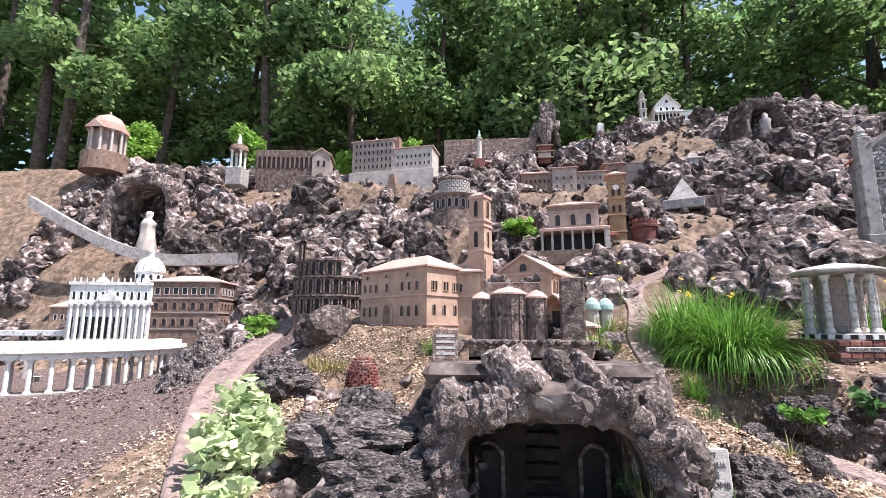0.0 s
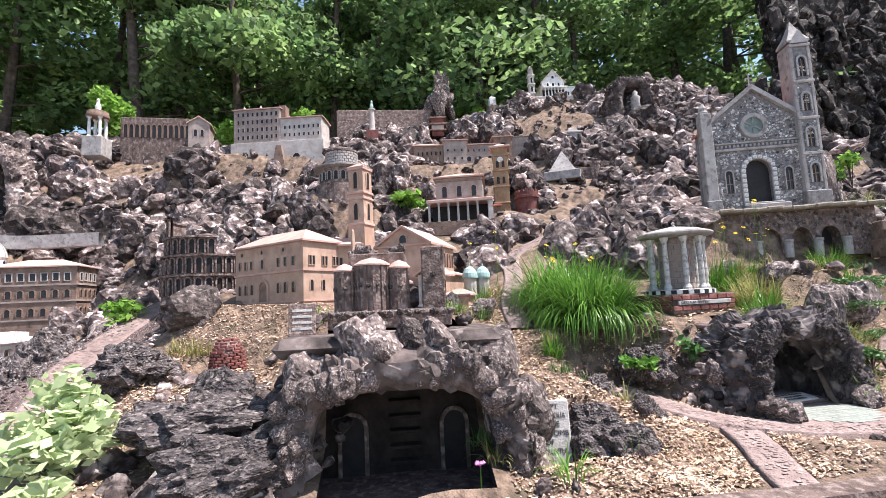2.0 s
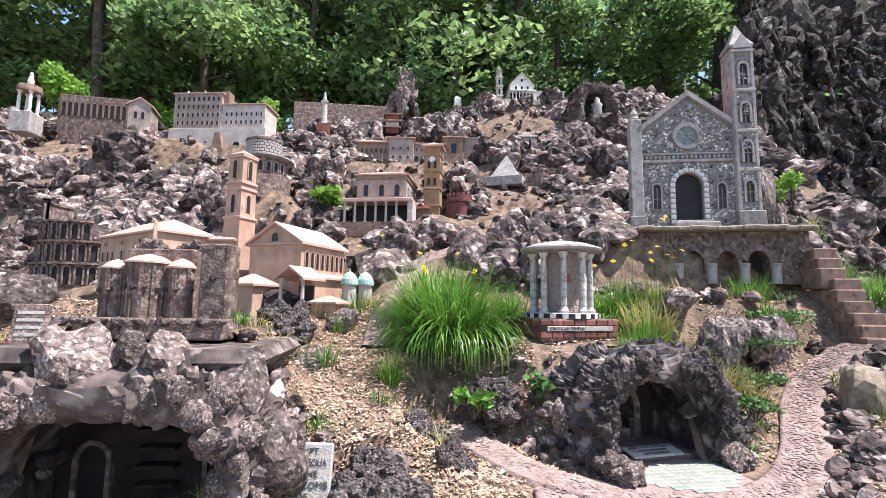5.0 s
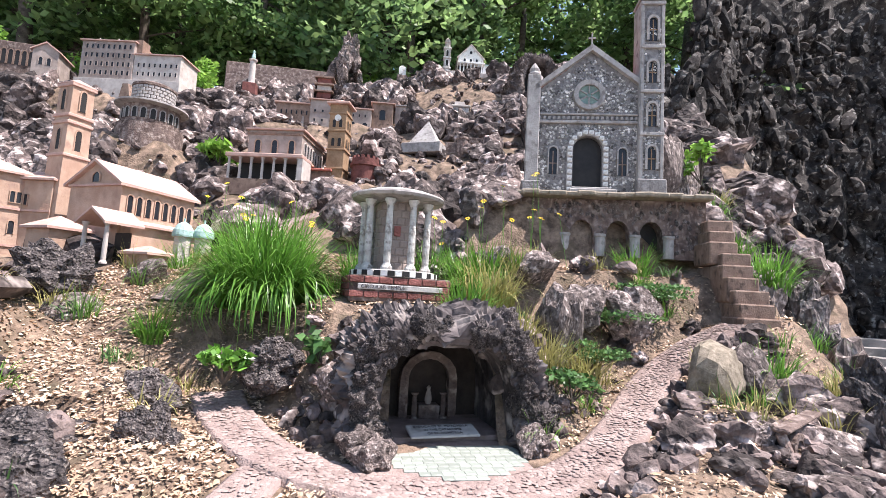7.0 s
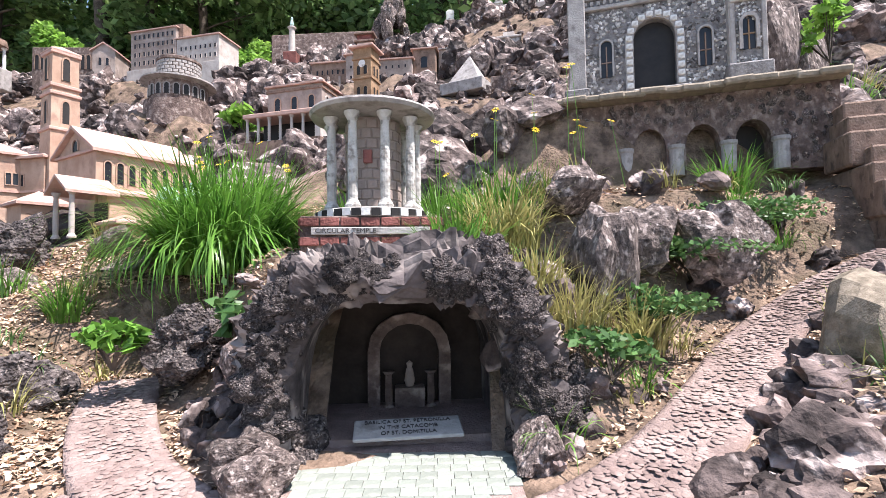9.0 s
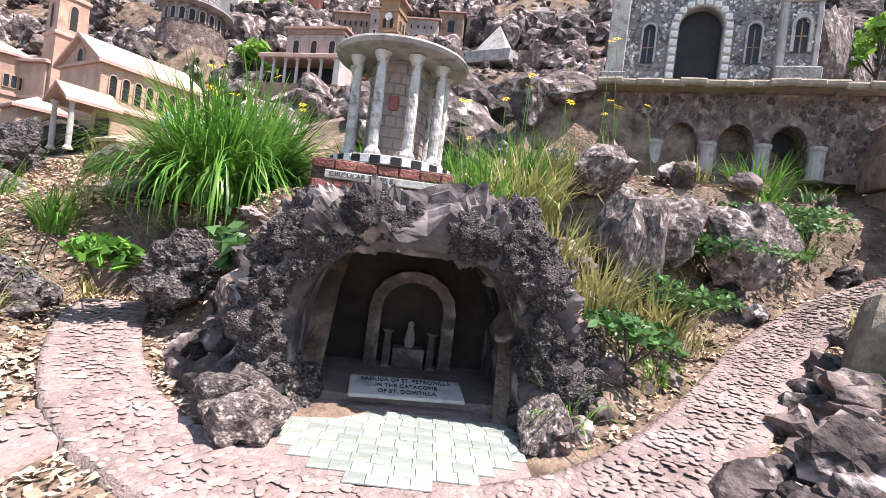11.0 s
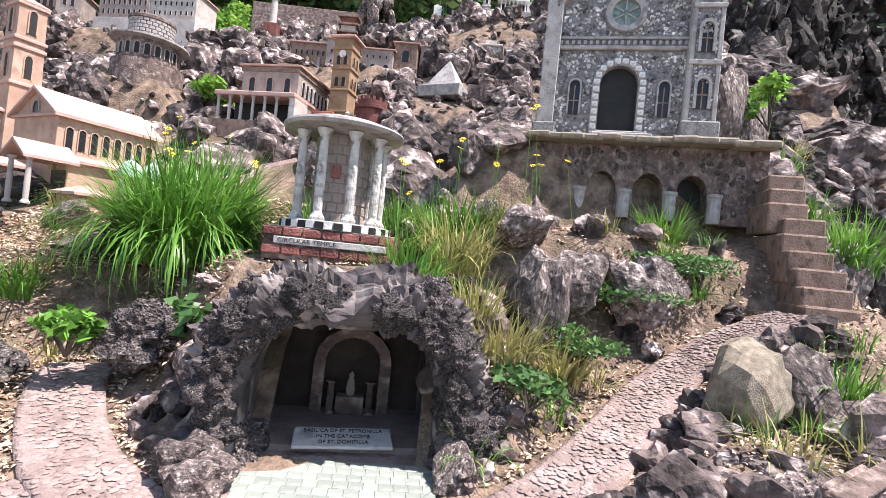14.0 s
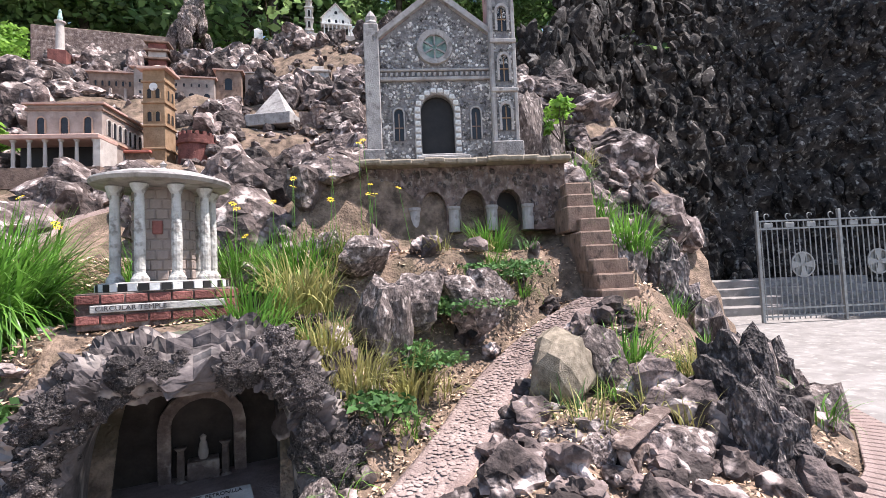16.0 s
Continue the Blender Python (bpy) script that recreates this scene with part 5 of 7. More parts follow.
def middle_terrace():
    a = block_house("long_brown_house", pose(1.02, 9.05, 4.15, 0, 0, -4) @ Matrix.Diagonal((1.04, 1, 1.15, 1)), "long greyish brown house with buttresses", 0.62, 0.4, 0.42, M_BROWN, M_ROSE, 0.08)
    row_of_windows(a, "f", 0.62, 0.4, spread(0.05, 0.6, 6), 0.24, 0.03, 0.07, frame_mat=M_BROWN)
    for x in (0.08, 0.28, 0.48):
        part("buttress", box(x, x + 0.035, -0.04, 0, -0.1, 0.2, 0.004), M_GREYWALL, a)
    b = block_house("square_grey_house", pose(1.66, 8.95, 4.2, 0, 0, -4) @ Matrix.Diagonal((1.2, 1.1, 1, 1)), "square grey plastered house with a flat rose roof", 0.42, 0.42, 0.52, M_GREYWALL, M_ROSE, 0.06)
    row_of_windows(b, "f", 0.42, 0.42, (0.08, 0.2, 0.33), 0.1, 0.03, 0.05, arched=False)
    row_of_windows(b, "f", 0.42, 0.42, (0.08, 0.2, 0.33), 0.28, 0.03, 0.05, arched=False)
    c = block_house("low_arcaded_house", pose(2.12, 9.1, 4.3, 0, 0, -4) @ Matrix.Diagonal((1.15, 1, 1.08, 1)), "low grey house with dark arches below", 0.6, 0.35, 0.34, M_GREYWALL, M_ROSE, 0.06)
    row_of_windows(c, "f", 0.6, 0.35, (0.1, 0.3, 0.5), 0.0, 0.08, 0.1, frame_mat=M_GREYWALL)
    row_of_windows(c, "f", 0.6, 0.35, spread(0.05, 0.55, 5), 0.2, 0.025, 0.05, frame_mat=M_GREYWALL)
    d = block_house("gate_house", pose(2.82, 9.15, 4.4, 0, 0, -4) @ Matrix.Diagonal((1.18, 1.1, 0.92, 1)), "brown gate house with one tall dark arch", 0.34, 0.34, 0.5, M_BROWN, M_ROSE, 0.07)
    window(d, "f", 0.34, 0.34, 0.17, 0.14, 0.1, 0.22, frame_mat=M_BROWN)
    f = block_house("plain_grey_block", pose(3.27, 9.3, 4.42, 0, 0, -8) @ Matrix.Diagonal((1, 1, 1.05, 1)), "plain grey plastered block", 0.4, 0.3, 0.46, M_GREYWALL, M_STONE, 0.01)
    p = empty("brick_pagoda", pose(1.71, 10.4, 5.3, 0, 0, -4) @ Matrix.Diagonal((1.15, 1.15, 1.2, 1)), "small red brick tower with overhanging storeys", "tower")
    for i in range(3):
        part("storey", box(-0.13, 0.13, -0.13, 0.13, i * 0.13, i * 0.13 + 0.1), M_BRICK if i != 1 else M_PALEWALL, p)
        part("eave", box(-0.18, 0.18, -0.18, 0.18, i * 0.13 + 0.1, i * 0.13 + 0.13, 0.004), M_BROWN, p)
    # drum-shaped mausoleum
    r = empty("round_mausoleum", pose(-0.35, 7.35, 3.2, 0, 0, 0) @ Matrix.Diagonal((1.05, 1.05, 1.05, 1)), "round grey stone mausoleum with a broad flat roof", "mausoleum")
    part("podium", lathe([(0.42, -0.3), (0.42, 0.13), (0.0, 0.13)], 32), M_RUIN, r)
    part("lower_drum", lathe([(0.36, 0.13), (0.36, 0.4), (0.0, 0.4)], 32), M_RUIN, r)
    part("flat_roof", lathe([(0.36, 0.4), (0.46, 0.42), (0.46, 0.44), (0.3, 0.47), (0.0, 0.48)], 36), M_STONE, r)
    up = part("upper_drum", lathe([(0.26, 0.46), (0.26, 0.7), (0.28, 0.71), (0.28, 0.74), (0.2, 0.78), (0.0, 0.82)], 32), M_RUIN, r)
    for row in range(5):
        for i in range(24):
            a = 2 * math.pi * (i + 0.5 * (row % 2)) / 24
            if math.sin(a) > 0.4:
                continue
            part("stone", shared(("stone", "mausoleum"), lambda: box(-0.03, 0.03, -0.01, 0.01, 0, 0.04, 0.006), M_STONE), M_STONE, up, m=pose(0.262 * math.cos(a), 0.262 * math.sin(a), 0.475 + row * 0.046, 0, 0, math.degrees(a) + 90))
    for i in range(10):
        a = math.pi + math.pi * (i + 0.5) / 10
        f = part("window", arch_frame(0.06, 0.14, 0.012, -0.012, 0.002), M_STONE, r, m=pose(0.36 * math.cos(a), 0.36 * math.sin(a), 0.2, 0, 0, math.degrees(a) + 90))
        part("pane", prism(arch_outline(0.06, 0.14), -0.005, 0.002), M_DARK, f)
    k = empty("tall_column", pose(0.1, 10.5, 5.3, 0, 0, 0) @ Matrix.Diagonal((1, 1, 0.98, 1)), "tall pale column with a figure on a red plinth", "column")
    part("plinth", box(-0.14, 0.14, -0.14, 0.14, -0.2, 0.22, 0.005), M_BRICK, k)
    part("shaft", lathe([(0.09, 0.22), (0.07, 0.28), (0.06, 0.75), (0.09, 0.78), (0.09, 0.8), (0.0, 0.8)], 14), M_PALEWALL, k)
    part("figure", lathe([(0.03, 0.8), (0.045, 0.86), (0.025, 0.96), (0.03, 1.0), (0.0, 1.04)], 8), M_GREENDOME, k)
    y = empty("stone_pyramid", pose(3.83, 7.74, 3.6, 0, 0, 20) @ Matrix.Diagonal((0.8, 0.8, 0.8, 1)), "small grey stone pyramid", "pyramid")
    part("pyramid", lathe([(0.46, 0.0), (0.0, 0.6)], 4), M_STONE, y)
    part("base", box(-0.42, 0.42, -0.42, 0.42, -0.2, 0.01, 0.01), M_STONE, y, m=pose(0, 0, 0, 0, 0, 45))
    s = empty("stone_sarcophagus", pose(4.5, 8.8, 4.65, 0, 0, -8) @ Matrix.Diagonal((0.9, 0.9, 0.95, 1)), "pale stone tomb with a rounded lid", "tomb")
    part("chest", box(-0.2, 0.2, -0.12, 0.12, -0.15, 0.14, 0.01), M_STONE, s)
    part("lid", box(-0.23, 0.23, -0.15, 0.15, 0.14, 0.18, 0.008), M_PALEWALL, s)
    part("crown", lathe([(0.16, 0.18), (0.14, 0.26), (0.0, 0.3)], 4), M_PALEWALL, s, m=pose(0, 0, 0, 0, 0, 45))
    w = empty("walled_gate", pose(4.2, 7.6, 3.5, 0, 0, -10) @ Matrix.Diagonal((0.8, 0.8, 0.8, 1)), "low ruined wall with round turrets and arches", "wall")
    for i, x in enumerate((0.25, 0.75)):
        part("turret", lathe([(0.12, -0.2), (0.115, 0.3), (0.13, 0.31), (0.13, 0.36), (0.0, 0.36)], 18), M_RUIN, w, m=pose(x, 0, 0))
    part("wall", box(-0.1, 0.25, -0.03, 0.03, -0.2, 0.25, 0.01), M_RUIN, w)
    part("arch", arch_frame(0.22, 0.28, 0.06, -0.04, 0.04), M_RUIN, w, m=pose(0.5, 0, -0.02))
    part("parapet", box(0.3, 0.7, -0.04, 0.04, 0.3, 0.36), M_RUIN, w)
    # long causeway wall below the white church
    v = empty("stone_causeway", pose(2.9, 10.7, 5.75, 0, 0, 0) @ Matrix.Diagonal((1.03, 1, 1.3, 1)), "long grey stone causeway wall rising in steps", "wall")
    for i in range(8):
        part("wall_run", box(i * 0.44, i * 0.44 + 0.44, -0.06, 0.1, -0.6, 0.03 + i * 0.055, 0.006), M_STONE if i % 2 else M_GREYWALL, v)
        if i % 3 == 1:
            part("post", box(i * 0.44 - 0.05, i * 0.44 + 0.07, -0.09, 0.13, -0.6, 0.2 + i * 0.055, 0.01), M_RUIN, v)


def hilltop():
    # the fortress-like monastery
    c = empty("hilltop_monastery", pose(-3.0, 9.85, 4.66, 0, 0, -24) @ Matrix.Diagonal((1.12, 1.12, 1.12, 1)), "large grey monastery of two blocks on a white base", "monastery")
    m1 = pose(0, 0, 0, 0, 0, -38)
    def sub(name, x0, x1, y0, y1, z0, z1, mat, mm):
        return part(name, box(x0, x1, y0, y1, z0, z1, 0.004), mat, c, m=mm)
    a = pose(0, 0, 0, 0, 0, 15)
    sub("base", -0.05, 1.85, 0.0, 0.9, -0.6, 0.32, M_PALEWALL, a)
    main = sub("main_block", 0.0, 0.95, 0.04, 0.8, 0.32, 1.02, M_GREYWALL, a)
    part("roof", hip_roof(0.95, 0.76, 0.09, 0.03, 1.02), M_ROSE, c, m=a @ pose(0, 0.04, 0))
    for row in range(4):
        for u in spread(0.05, 0.93, 9):
            window(main, "f", 0.95, 0.8, u, 0.4 + row * 0.16, 0.04, 0.08, arched=False, frame_mat=M_GREYWALL).matrix_basis = pose(u, 0.04, 0.4 + row * 0.16)
    for row in range(4):
        for u in spread(0.05, 0.75, 7):
            window(main, "l", 0.95, 0.84, u, 0.4 + row * 0.16, 0.04, 0.08, arched=False, frame_mat=M_GREYWALL)
    right = sub("right_block", 0.95, 1.8, 0.06, 0.6, 0.3, 0.8, M_PALEWALL, a)
    part("roof", hip_roof(0.85, 0.54, 0.08, 0.03, 0.8), M_ROSE, c, m=a @ pose(0.95, 0.06, 0))
    for row in range(2):
        for u in spread(1.0, 1.78, 8):
            window(right, "f", 1, 1, u, 0, 0.035, 0.07, arched=False, frame_mat=M_PALEWALL).matrix_basis = pose(u, 0.06, 0.42 + row * 0.16)
    sub("stair_turret", 0.9, 1.05, 0.1, 0.3, 0.3, 1.1, M_BROWN, a)
    for x in (0.1, 0.45):
        part("cap", lathe([(0.06, 1.05), (0.05, 1.1), (0.0, 1.2)], 8), M_PALEWALL, c, m=a @ pose(x, 0.3, 0.02))
    for x in (0.25, 1.3):
        f = part("gate", arch_frame(0.14, 0.2, 0.03, -0.012, 0.0), M_PALEWALL, c, m=a @ pose(x, 0, -0.15))
        # gate shade is painted as a black face on the base
        part("opening", prism(arch_outline(0.14, 0.2), -0.005, 0.002), M_DARK, f)
    part("buttress", prism([(0.8, -0.5), (1.15, -0.5), (1.02, 0.2), (0.92, 0.2)], -0.1, 0.0), M_BROWN, c, m=a)
    g = block_house("grey_gabled_house", pose(-4.15, 10.3, 5.15, 0, 0, 10) @ Matrix.Diagonal((1.3, 1.2, 1.3, 1)), "narrow grey gabled house", 0.35, 0.5, 0.42, M_GREYWALL, M_ROSE, 0.12, "gable", along="y")
    row_of_windows(g, "f", 0.35, 0.5, (0.12, 0.23), 0.18, 0.05, 0.12)
    v = empty("arcaded_wall", pose(-5.8, 10.6, 5.4, 0, 0, 6) @ Matrix.Diagonal((1.05, 1, 1.6, 1)), "long brown wall with a ruined arcade", "wall")
    part("wall", box(0, 1.5, 0, 0.12, -0.4, 0.36, 0.01), M_RUIN, v)
    for u in spread(0.05, 1.45, 12):
        f = part("arch", shared(("arch", "aqueduct"), lambda: arch_frame(0.08, 0.2, 0.015, -0.015, 0), M_BROWN), M_BROWN, v, m=pose(u, 0, 0.05))
        # black faces on the solid wall paint the shaded arcade
        part("opening", shared(("opening", "aqueduct"), lambda: prism(arch_outline(0.08, 0.2), -0.005, 0.002), M_DARK), M_DARK, f)
    hw = empty("hill_wall", pose(-0.9, 11.8, 6.1, 0, 0, 0) @ Matrix.Diagonal((1.3, 1, 1.2, 1)), "brown stone wall along the hilltop", "wall")
    part("wall", box(0, 2.0, 0, 0.14, -0.4, 0.42, 0.01), M_RUIN, hw)
    for i, x in enumerate((1.25, 1.6)):
        t = empty("twin_turret", pose(x + 0.1, 11.0, 4.85), "small round-topped brown turret", "tower", "hilltop turrets")
        part("shaft", box(-0.1, 0.1, -0.1, 0.1, -0.3, 0.3, 0.006), M_BROWN, t)
        part("dome", lathe([(0.11, 0.3), (0.12, 0.33), (0.09, 0.42), (0.0, 0.47)], 14), M_PINK, t)
    # the white church
    w = empty("white_hill_church", pose(4.78, 11.35, 6.68, 0, 0, -4) @ Matrix.Diagonal((1.14, 1.1, 1.28, 1)), "white painted church with a columned porch and slim tower", "church")
    part("nave", box(0, 0.55, 0, 0.9, -0.3, 0.4, 0.003), M_WHITE, w)
    part("gable", prism([(0, 0.4), (0.55, 0.4), (0.275, 0.66)], 0, 0.9), M_WHITE, w)
    part("roof", gable_roof(0.55, 0.9, 0.26, 0.03, 0.4, 0.02), M_PALEWALL, w)
    row_of_windows(w, "f", 0.55, 0.9, (0.14, 0.275, 0.41), 0.28, 0.05, 0.1, frame_mat=M_WHITE)
    window(w, "f", 0.55, 0.9, 0.275, 0.48, 0.06, 0.06, frame_mat=M_WHITE)
    part("porch_roof", box(-0.03, 0.58, -0.16, 0.0, 0.22, 0.25, 0.004), M_WHITE, w)
    # shade behind the porch columns, painted as a black sheet
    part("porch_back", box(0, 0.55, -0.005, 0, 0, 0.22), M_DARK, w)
    for u in spread(0.0, 0.55, 7):
        column(w, u, -0.13, 0.0, 0.22, 0.014, M_WHITE)
    part("porch_floor", box(-0.05, 0.6, -0.18, 0, -0.3, 0.0), M_PALEWALL, w)
    part("annex", box(0.55, 1.3, 0.1, 0.5, -0.3, 0.3, 0.003), M_WHITE, w)
    part("annex_roof", hip_roof(0.75, 0.4, 0.06, 0.03, 0.3), M_GREENDOME, w, m=pose(0.55, 0.1, 0))
    for u in spread(0.62, 1.28, 7):
        window(w, "f", 1, 1, u, 0, 0.045, 0.11, frame_mat=M_WHITE).matrix_basis = pose(u, 0.1, 0.1)
    part("terrace", box(-0.3, 1.6, -0.3, 1.0, -0.5, -0.02, 0.01), M_STONE, w)
    tw = part("tower", box(-0.32, -0.18, 0.0, 0.14, -0.4, 0.6, 0.003), M_PALEWALL, w)
    for z in (0.15, 0.36, 0.56):
        part("cornice", box(-0.34, -0.16, -0.02, 0.16, z, z + 0.02), M_WHITE, tw)
        f = part("window", arch_frame(0.05, 0.12, 0.01, -0.012, 0), M_WHITE, tw, m=pose(-0.25, 0, z - 0.16))
        part("pane", prism(arch_outline(0.05, 0.12), -0.005, 0.002), M_DARK, f)
    part("cupola", lathe([(0.07, 0.58), (0.06, 0.68), (0.075, 0.69), (0.05, 0.76), (0.0, 0.82)], 10), M_PALEWALL, tw, m=pose(-0.25, 0.07, 0))
    st = empty("small_monument", pose(3.4, 11.6, 6.5, 0, 0, 0) @ Matrix.Diagonal((1.1, 1.1, 1.2, 1)), "small white monument on a rock base", "monument")
    part("base", box(-0.12, 0.12, -0.12, 0.12, -0.3, 0.1, 0.02), M_RUIN, st)
    part("shrine", box(-0.08, 0.08, -0.08, 0.08, 0.1, 0.28, 0.006), M_WHITE, st)
    part("cap", lathe([(0.1, 0.28), (0.0, 0.36)], 4), M_PALEWALL, st, m=pose(0, 0, 0, 0, 0, 45))
    # crag of upright stones
    rng = random.Random(9)
    cr = empty("stone_crag", pose(2.05, 12.05, 6.35, 0, 0, 0) @ Matrix.Diagonal((0.98, 0.98, 1.05, 1)), "craggy heap of upright pale-tipped rocks", "rock")
    for i in range(34):
        a, r = rng.uniform(0, 6.28), rng.uniform(0, 0.45)
        z = 0.95 * (1 - r / 0.62) + rng.uniform(-0.2, 0.15)
        part("crag_rock", ROCKS[i % 8], M_ROCK, cr, m=pose(r * math.cos(a), r * math.sin(a) - 0.1, z, rng.uniform(-15, 15), rng.uniform(-15, 15), rng.uniform(0, 360)) @ Matrix.Diagonal((0.16, 0.15, 0.24, 1)))
    for i in range(6):
        part("crag_rock", ROCKS[i % 8], M_ROCK, cr, m=pose(-0.15 + 0.06 * i, -0.1, 1.15 + 0.1 * math.sin(i * 2), 0, 0, 60 * i) @ Matrix.Diagonal((0.07, 0.07, 0.17, 1)))


def left_side():
    """The white basilica, its curved colonnade, and what stands round them."""
    b = empty("white_basilica", pose(-7.271, 7, 1.047, 0, 0, 10) @ Matrix.Diagonal((0.928, 0.928, 1.11, 1)), "white basilica with a columned front and ribbed dome", "basilica")
    W, D, H = 1.5, 1.2, 0.92
    part("body", box(0, W, 0, D, -0.4, H, 0.004), M_WHITE, b)
    part("attic_cornice", box(-0.03, W + 0.03, -0.05, D, 0.6, 0.65, 0.006), M_WHITE, b)
    part("balustrade", box(-0.02, W + 0.02, -0.03, 0.03, H, H + 0.05), M_WHITE, b)
    for u in spread(0, W, 13):
        part("statuette", lathe([(0.018, H + 0.05), (0.014, H + 0.1), (0.0, H + 0.13)], 6), M_WHITE, b, m=pose(u, 0, 0))
    part("pediment", prism([(0.5, 0.65), (1.0, 0.65), (0.75, 0.83)], -0.08, 0.0), M_WHITE, b)
    for u in spread(0.02, W - 0.02, 12):
        column(b, u, -0.03, 0.0, 0.6, 0.026, M_WHITE)
    for u in spread(0.02, W - 0.02, 11):
        window(b, "f", W, D, u, 0.68, 0.05, 0.13, frame_mat=M_WHITE)
        # black panels between columns paint the shade of the doorways
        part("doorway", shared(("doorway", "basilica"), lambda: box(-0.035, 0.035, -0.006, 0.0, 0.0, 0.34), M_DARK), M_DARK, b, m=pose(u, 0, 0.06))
    for x, r, y, z in ((1.15, 0.27, 0.6, 0.0), (0.35, 0.12, 0.4, -0.08)):
        d = part("drum", lathe([(r, H), (r, H + r * 0.95), (r * 1.1, H + r), (0, H + r)], 24), M_WHITE, b, m=pose(x, y, z))
        part("dome", lathe([(r * 1.05, H + r), (r * 1.0, H + r * 1.3), (r * 0.82, H + r * 1.65), (r * 0.5, H + r * 1.92), (r * 0.2, H + r * 2.04), (r * 0.18, H + r * 2.3), (r * 0.22, H + r * 2.32), (0.0, H + r * 2.65)], 24), M_WHITE, d)
        for k in range(12):
            a = 2 * math.pi * k / 12
            part("rib", shared(("rib", r), lambda: prism([(r * 1.03, H + r), (r * 1.09, H + r), (r * 1.03, H + r * 1.3), (r * 0.86, H + r * 1.66), (r * 0.52, H + r * 1.95), (r * 0.5, H + r * 1.88), (r * 0.8, H + r * 1.6)], -0.008, 0.008), M_STONE), M_STONE, d, m=pose(0, 0, 0, 0, 0, math.degrees(a)))
            f = part("drum_window", shared(("drum_window", r), lambda: prism(arch_outline(r * 0.22, r * 0.6), -r - 0.006, -r + 0.01), M_DARK), M_DARK, d, m=pose(0, 0, H + r * 0.2, 0, 0, math.degrees(a)))
    # curved colonnade
    c = empty("curved_colonnade", pose(-6.326, 5.75, 0.42, 0, 0, 0), "white curved colonnade round a small brown square", "colonnade")
    R = 1.72
    a0, a1 = radians(-150), radians(28)
    for name, prof, mat in (("plinth", [(R - 0.2, -0.15), (R + 0.12, -0.15), (R + 0.12, 0.06), (R + 0.06, 0.06), (R + 0.06, 0.1), (R - 0.2, 0.1), (R - 0.2, -0.15)], M_STONE), ("entablature", [(R - 0.2, 0.5), (R + 0.05, 0.5), (R + 0.05, 0.55), (R + 0.1, 0.58), (R + 0.1, 0.63), (R + 0.02, 0.64), (R + 0.02, 0.7), (R - 0.18, 0.72), (R - 0.22, 0.66), (R - 0.2, 0.5)], M_WHITE)):
        part(name, lathe(prof, 60, arc=(a0, a1)), mat, c)
    for i in range(26):
        a = a0 + (a1 - a0) * (i + 0.3) / 26
        column(c, R * math.cos(a), R * math.sin(a), 0.1, 0.4, 0.026, M_WHITE)
        column(c, (R - 0.14) * math.cos(a), (R - 0.14) * math.sin(a), 0.1, 0.4, 0.024, M_STONE)
    q = empty("piazza", pose(-6.326, 5.6, 0.48, 0, 0, 0), "brown paved square with a small fountain", "square", kind="structure")
    part("paving", lathe([(R - 0.15, -0.1), (R - 0.15, 0.0), (0, 0.0)], 48), M_BROWN, q)
    part("fountain", lathe([(0.1, 0), (0.1, 0.04), (0.03, 0.05), (0.03, 0.1), (0.08, 0.12), (0.0, 0.12)], 16), M_STONE, q)
    part("obelisk", lathe([(0.05, 0), (0.02, 0.4), (0.0, 0.43)], 4), M_STONE, q, m=pose(-0.5, 0.3, 0))
    ar = empty("straight_colonnade", pose(-8.771, 7.2, 0.7, 0, 0, 6) @ Matrix.Diagonal((1.1, 1, 1.1, 1)), "straight white colonnaded gallery", "colonnade")
    part("back", box(0, 1.3, 0.1, 0.3, -0.2, 0.45), M_GREYWALL, ar)
    part("roof", box(-0.03, 1.33, -0.08, 0.33, 0.4, 0.5, 0.01), M_WHITE, ar)
    for u in spread(0, 1.3, 11):
        column(ar, u, 0.0, 0.0, 0.4, 0.022, M_WHITE)
    pal = block_house("brown_papal_palace", pose(-5.962, 7.3, 0.711, 0, 0, 6) @ Matrix.Diagonal((1.34, 1.1, 1.02, 1)), "tall brown palace with rows of windows and a rose roof", 0.95, 0.6, 1.4, M_BROWN, M_ROSE, 0.13)
    band(pal, 0.95, 0.6, 1.1, 0.03, 0.015, M_GREYWALL)
    band(pal, 0.95, 0.6, 0.84, 0.025, 0.012, M_GREYWALL)
    band(pal, 0.95, 0.6, 0.55, 0.025, 0.012, M_GREYWALL)
    for side, L, n in (("f", 0.95, 7), ("r", 0.6, 4)):
        row_of_windows(pal, side, 0.95, 0.6, spread(0.04, L - 0.04, n), 1.18, 0.06, 0.12, arched=False, frame_mat=M_PALEWALL)
        row_of_windows(pal, side, 0.95, 0.6, spread(0.04, L - 0.04, n), 0.91, 0.055, 0.12, frame_mat=M_BROWN)
        row_of_windows(pal, side, 0.95, 0.6, spread(0.04, L - 0.04, n), 0.62, 0.055, 0.12, frame_mat=M_BROWN)
    low = block_house("low_rose_house", pose(-8.371, 7.8, 0.9, 0, 0, 8) @ Matrix.Diagonal((1.1, 1, 1.1, 1)), "low brown house with shutters and a rose roof", 0.9, 0.4, 0.72, M_BROWN, M_ROSE, 0.12)
    row_of_windows(low, "f", 0.9, 0.4, spread(0.05, 0.85, 7), 0.5, 0.05, 0.09, arched=False, frame_mat=M_PALEWALL)
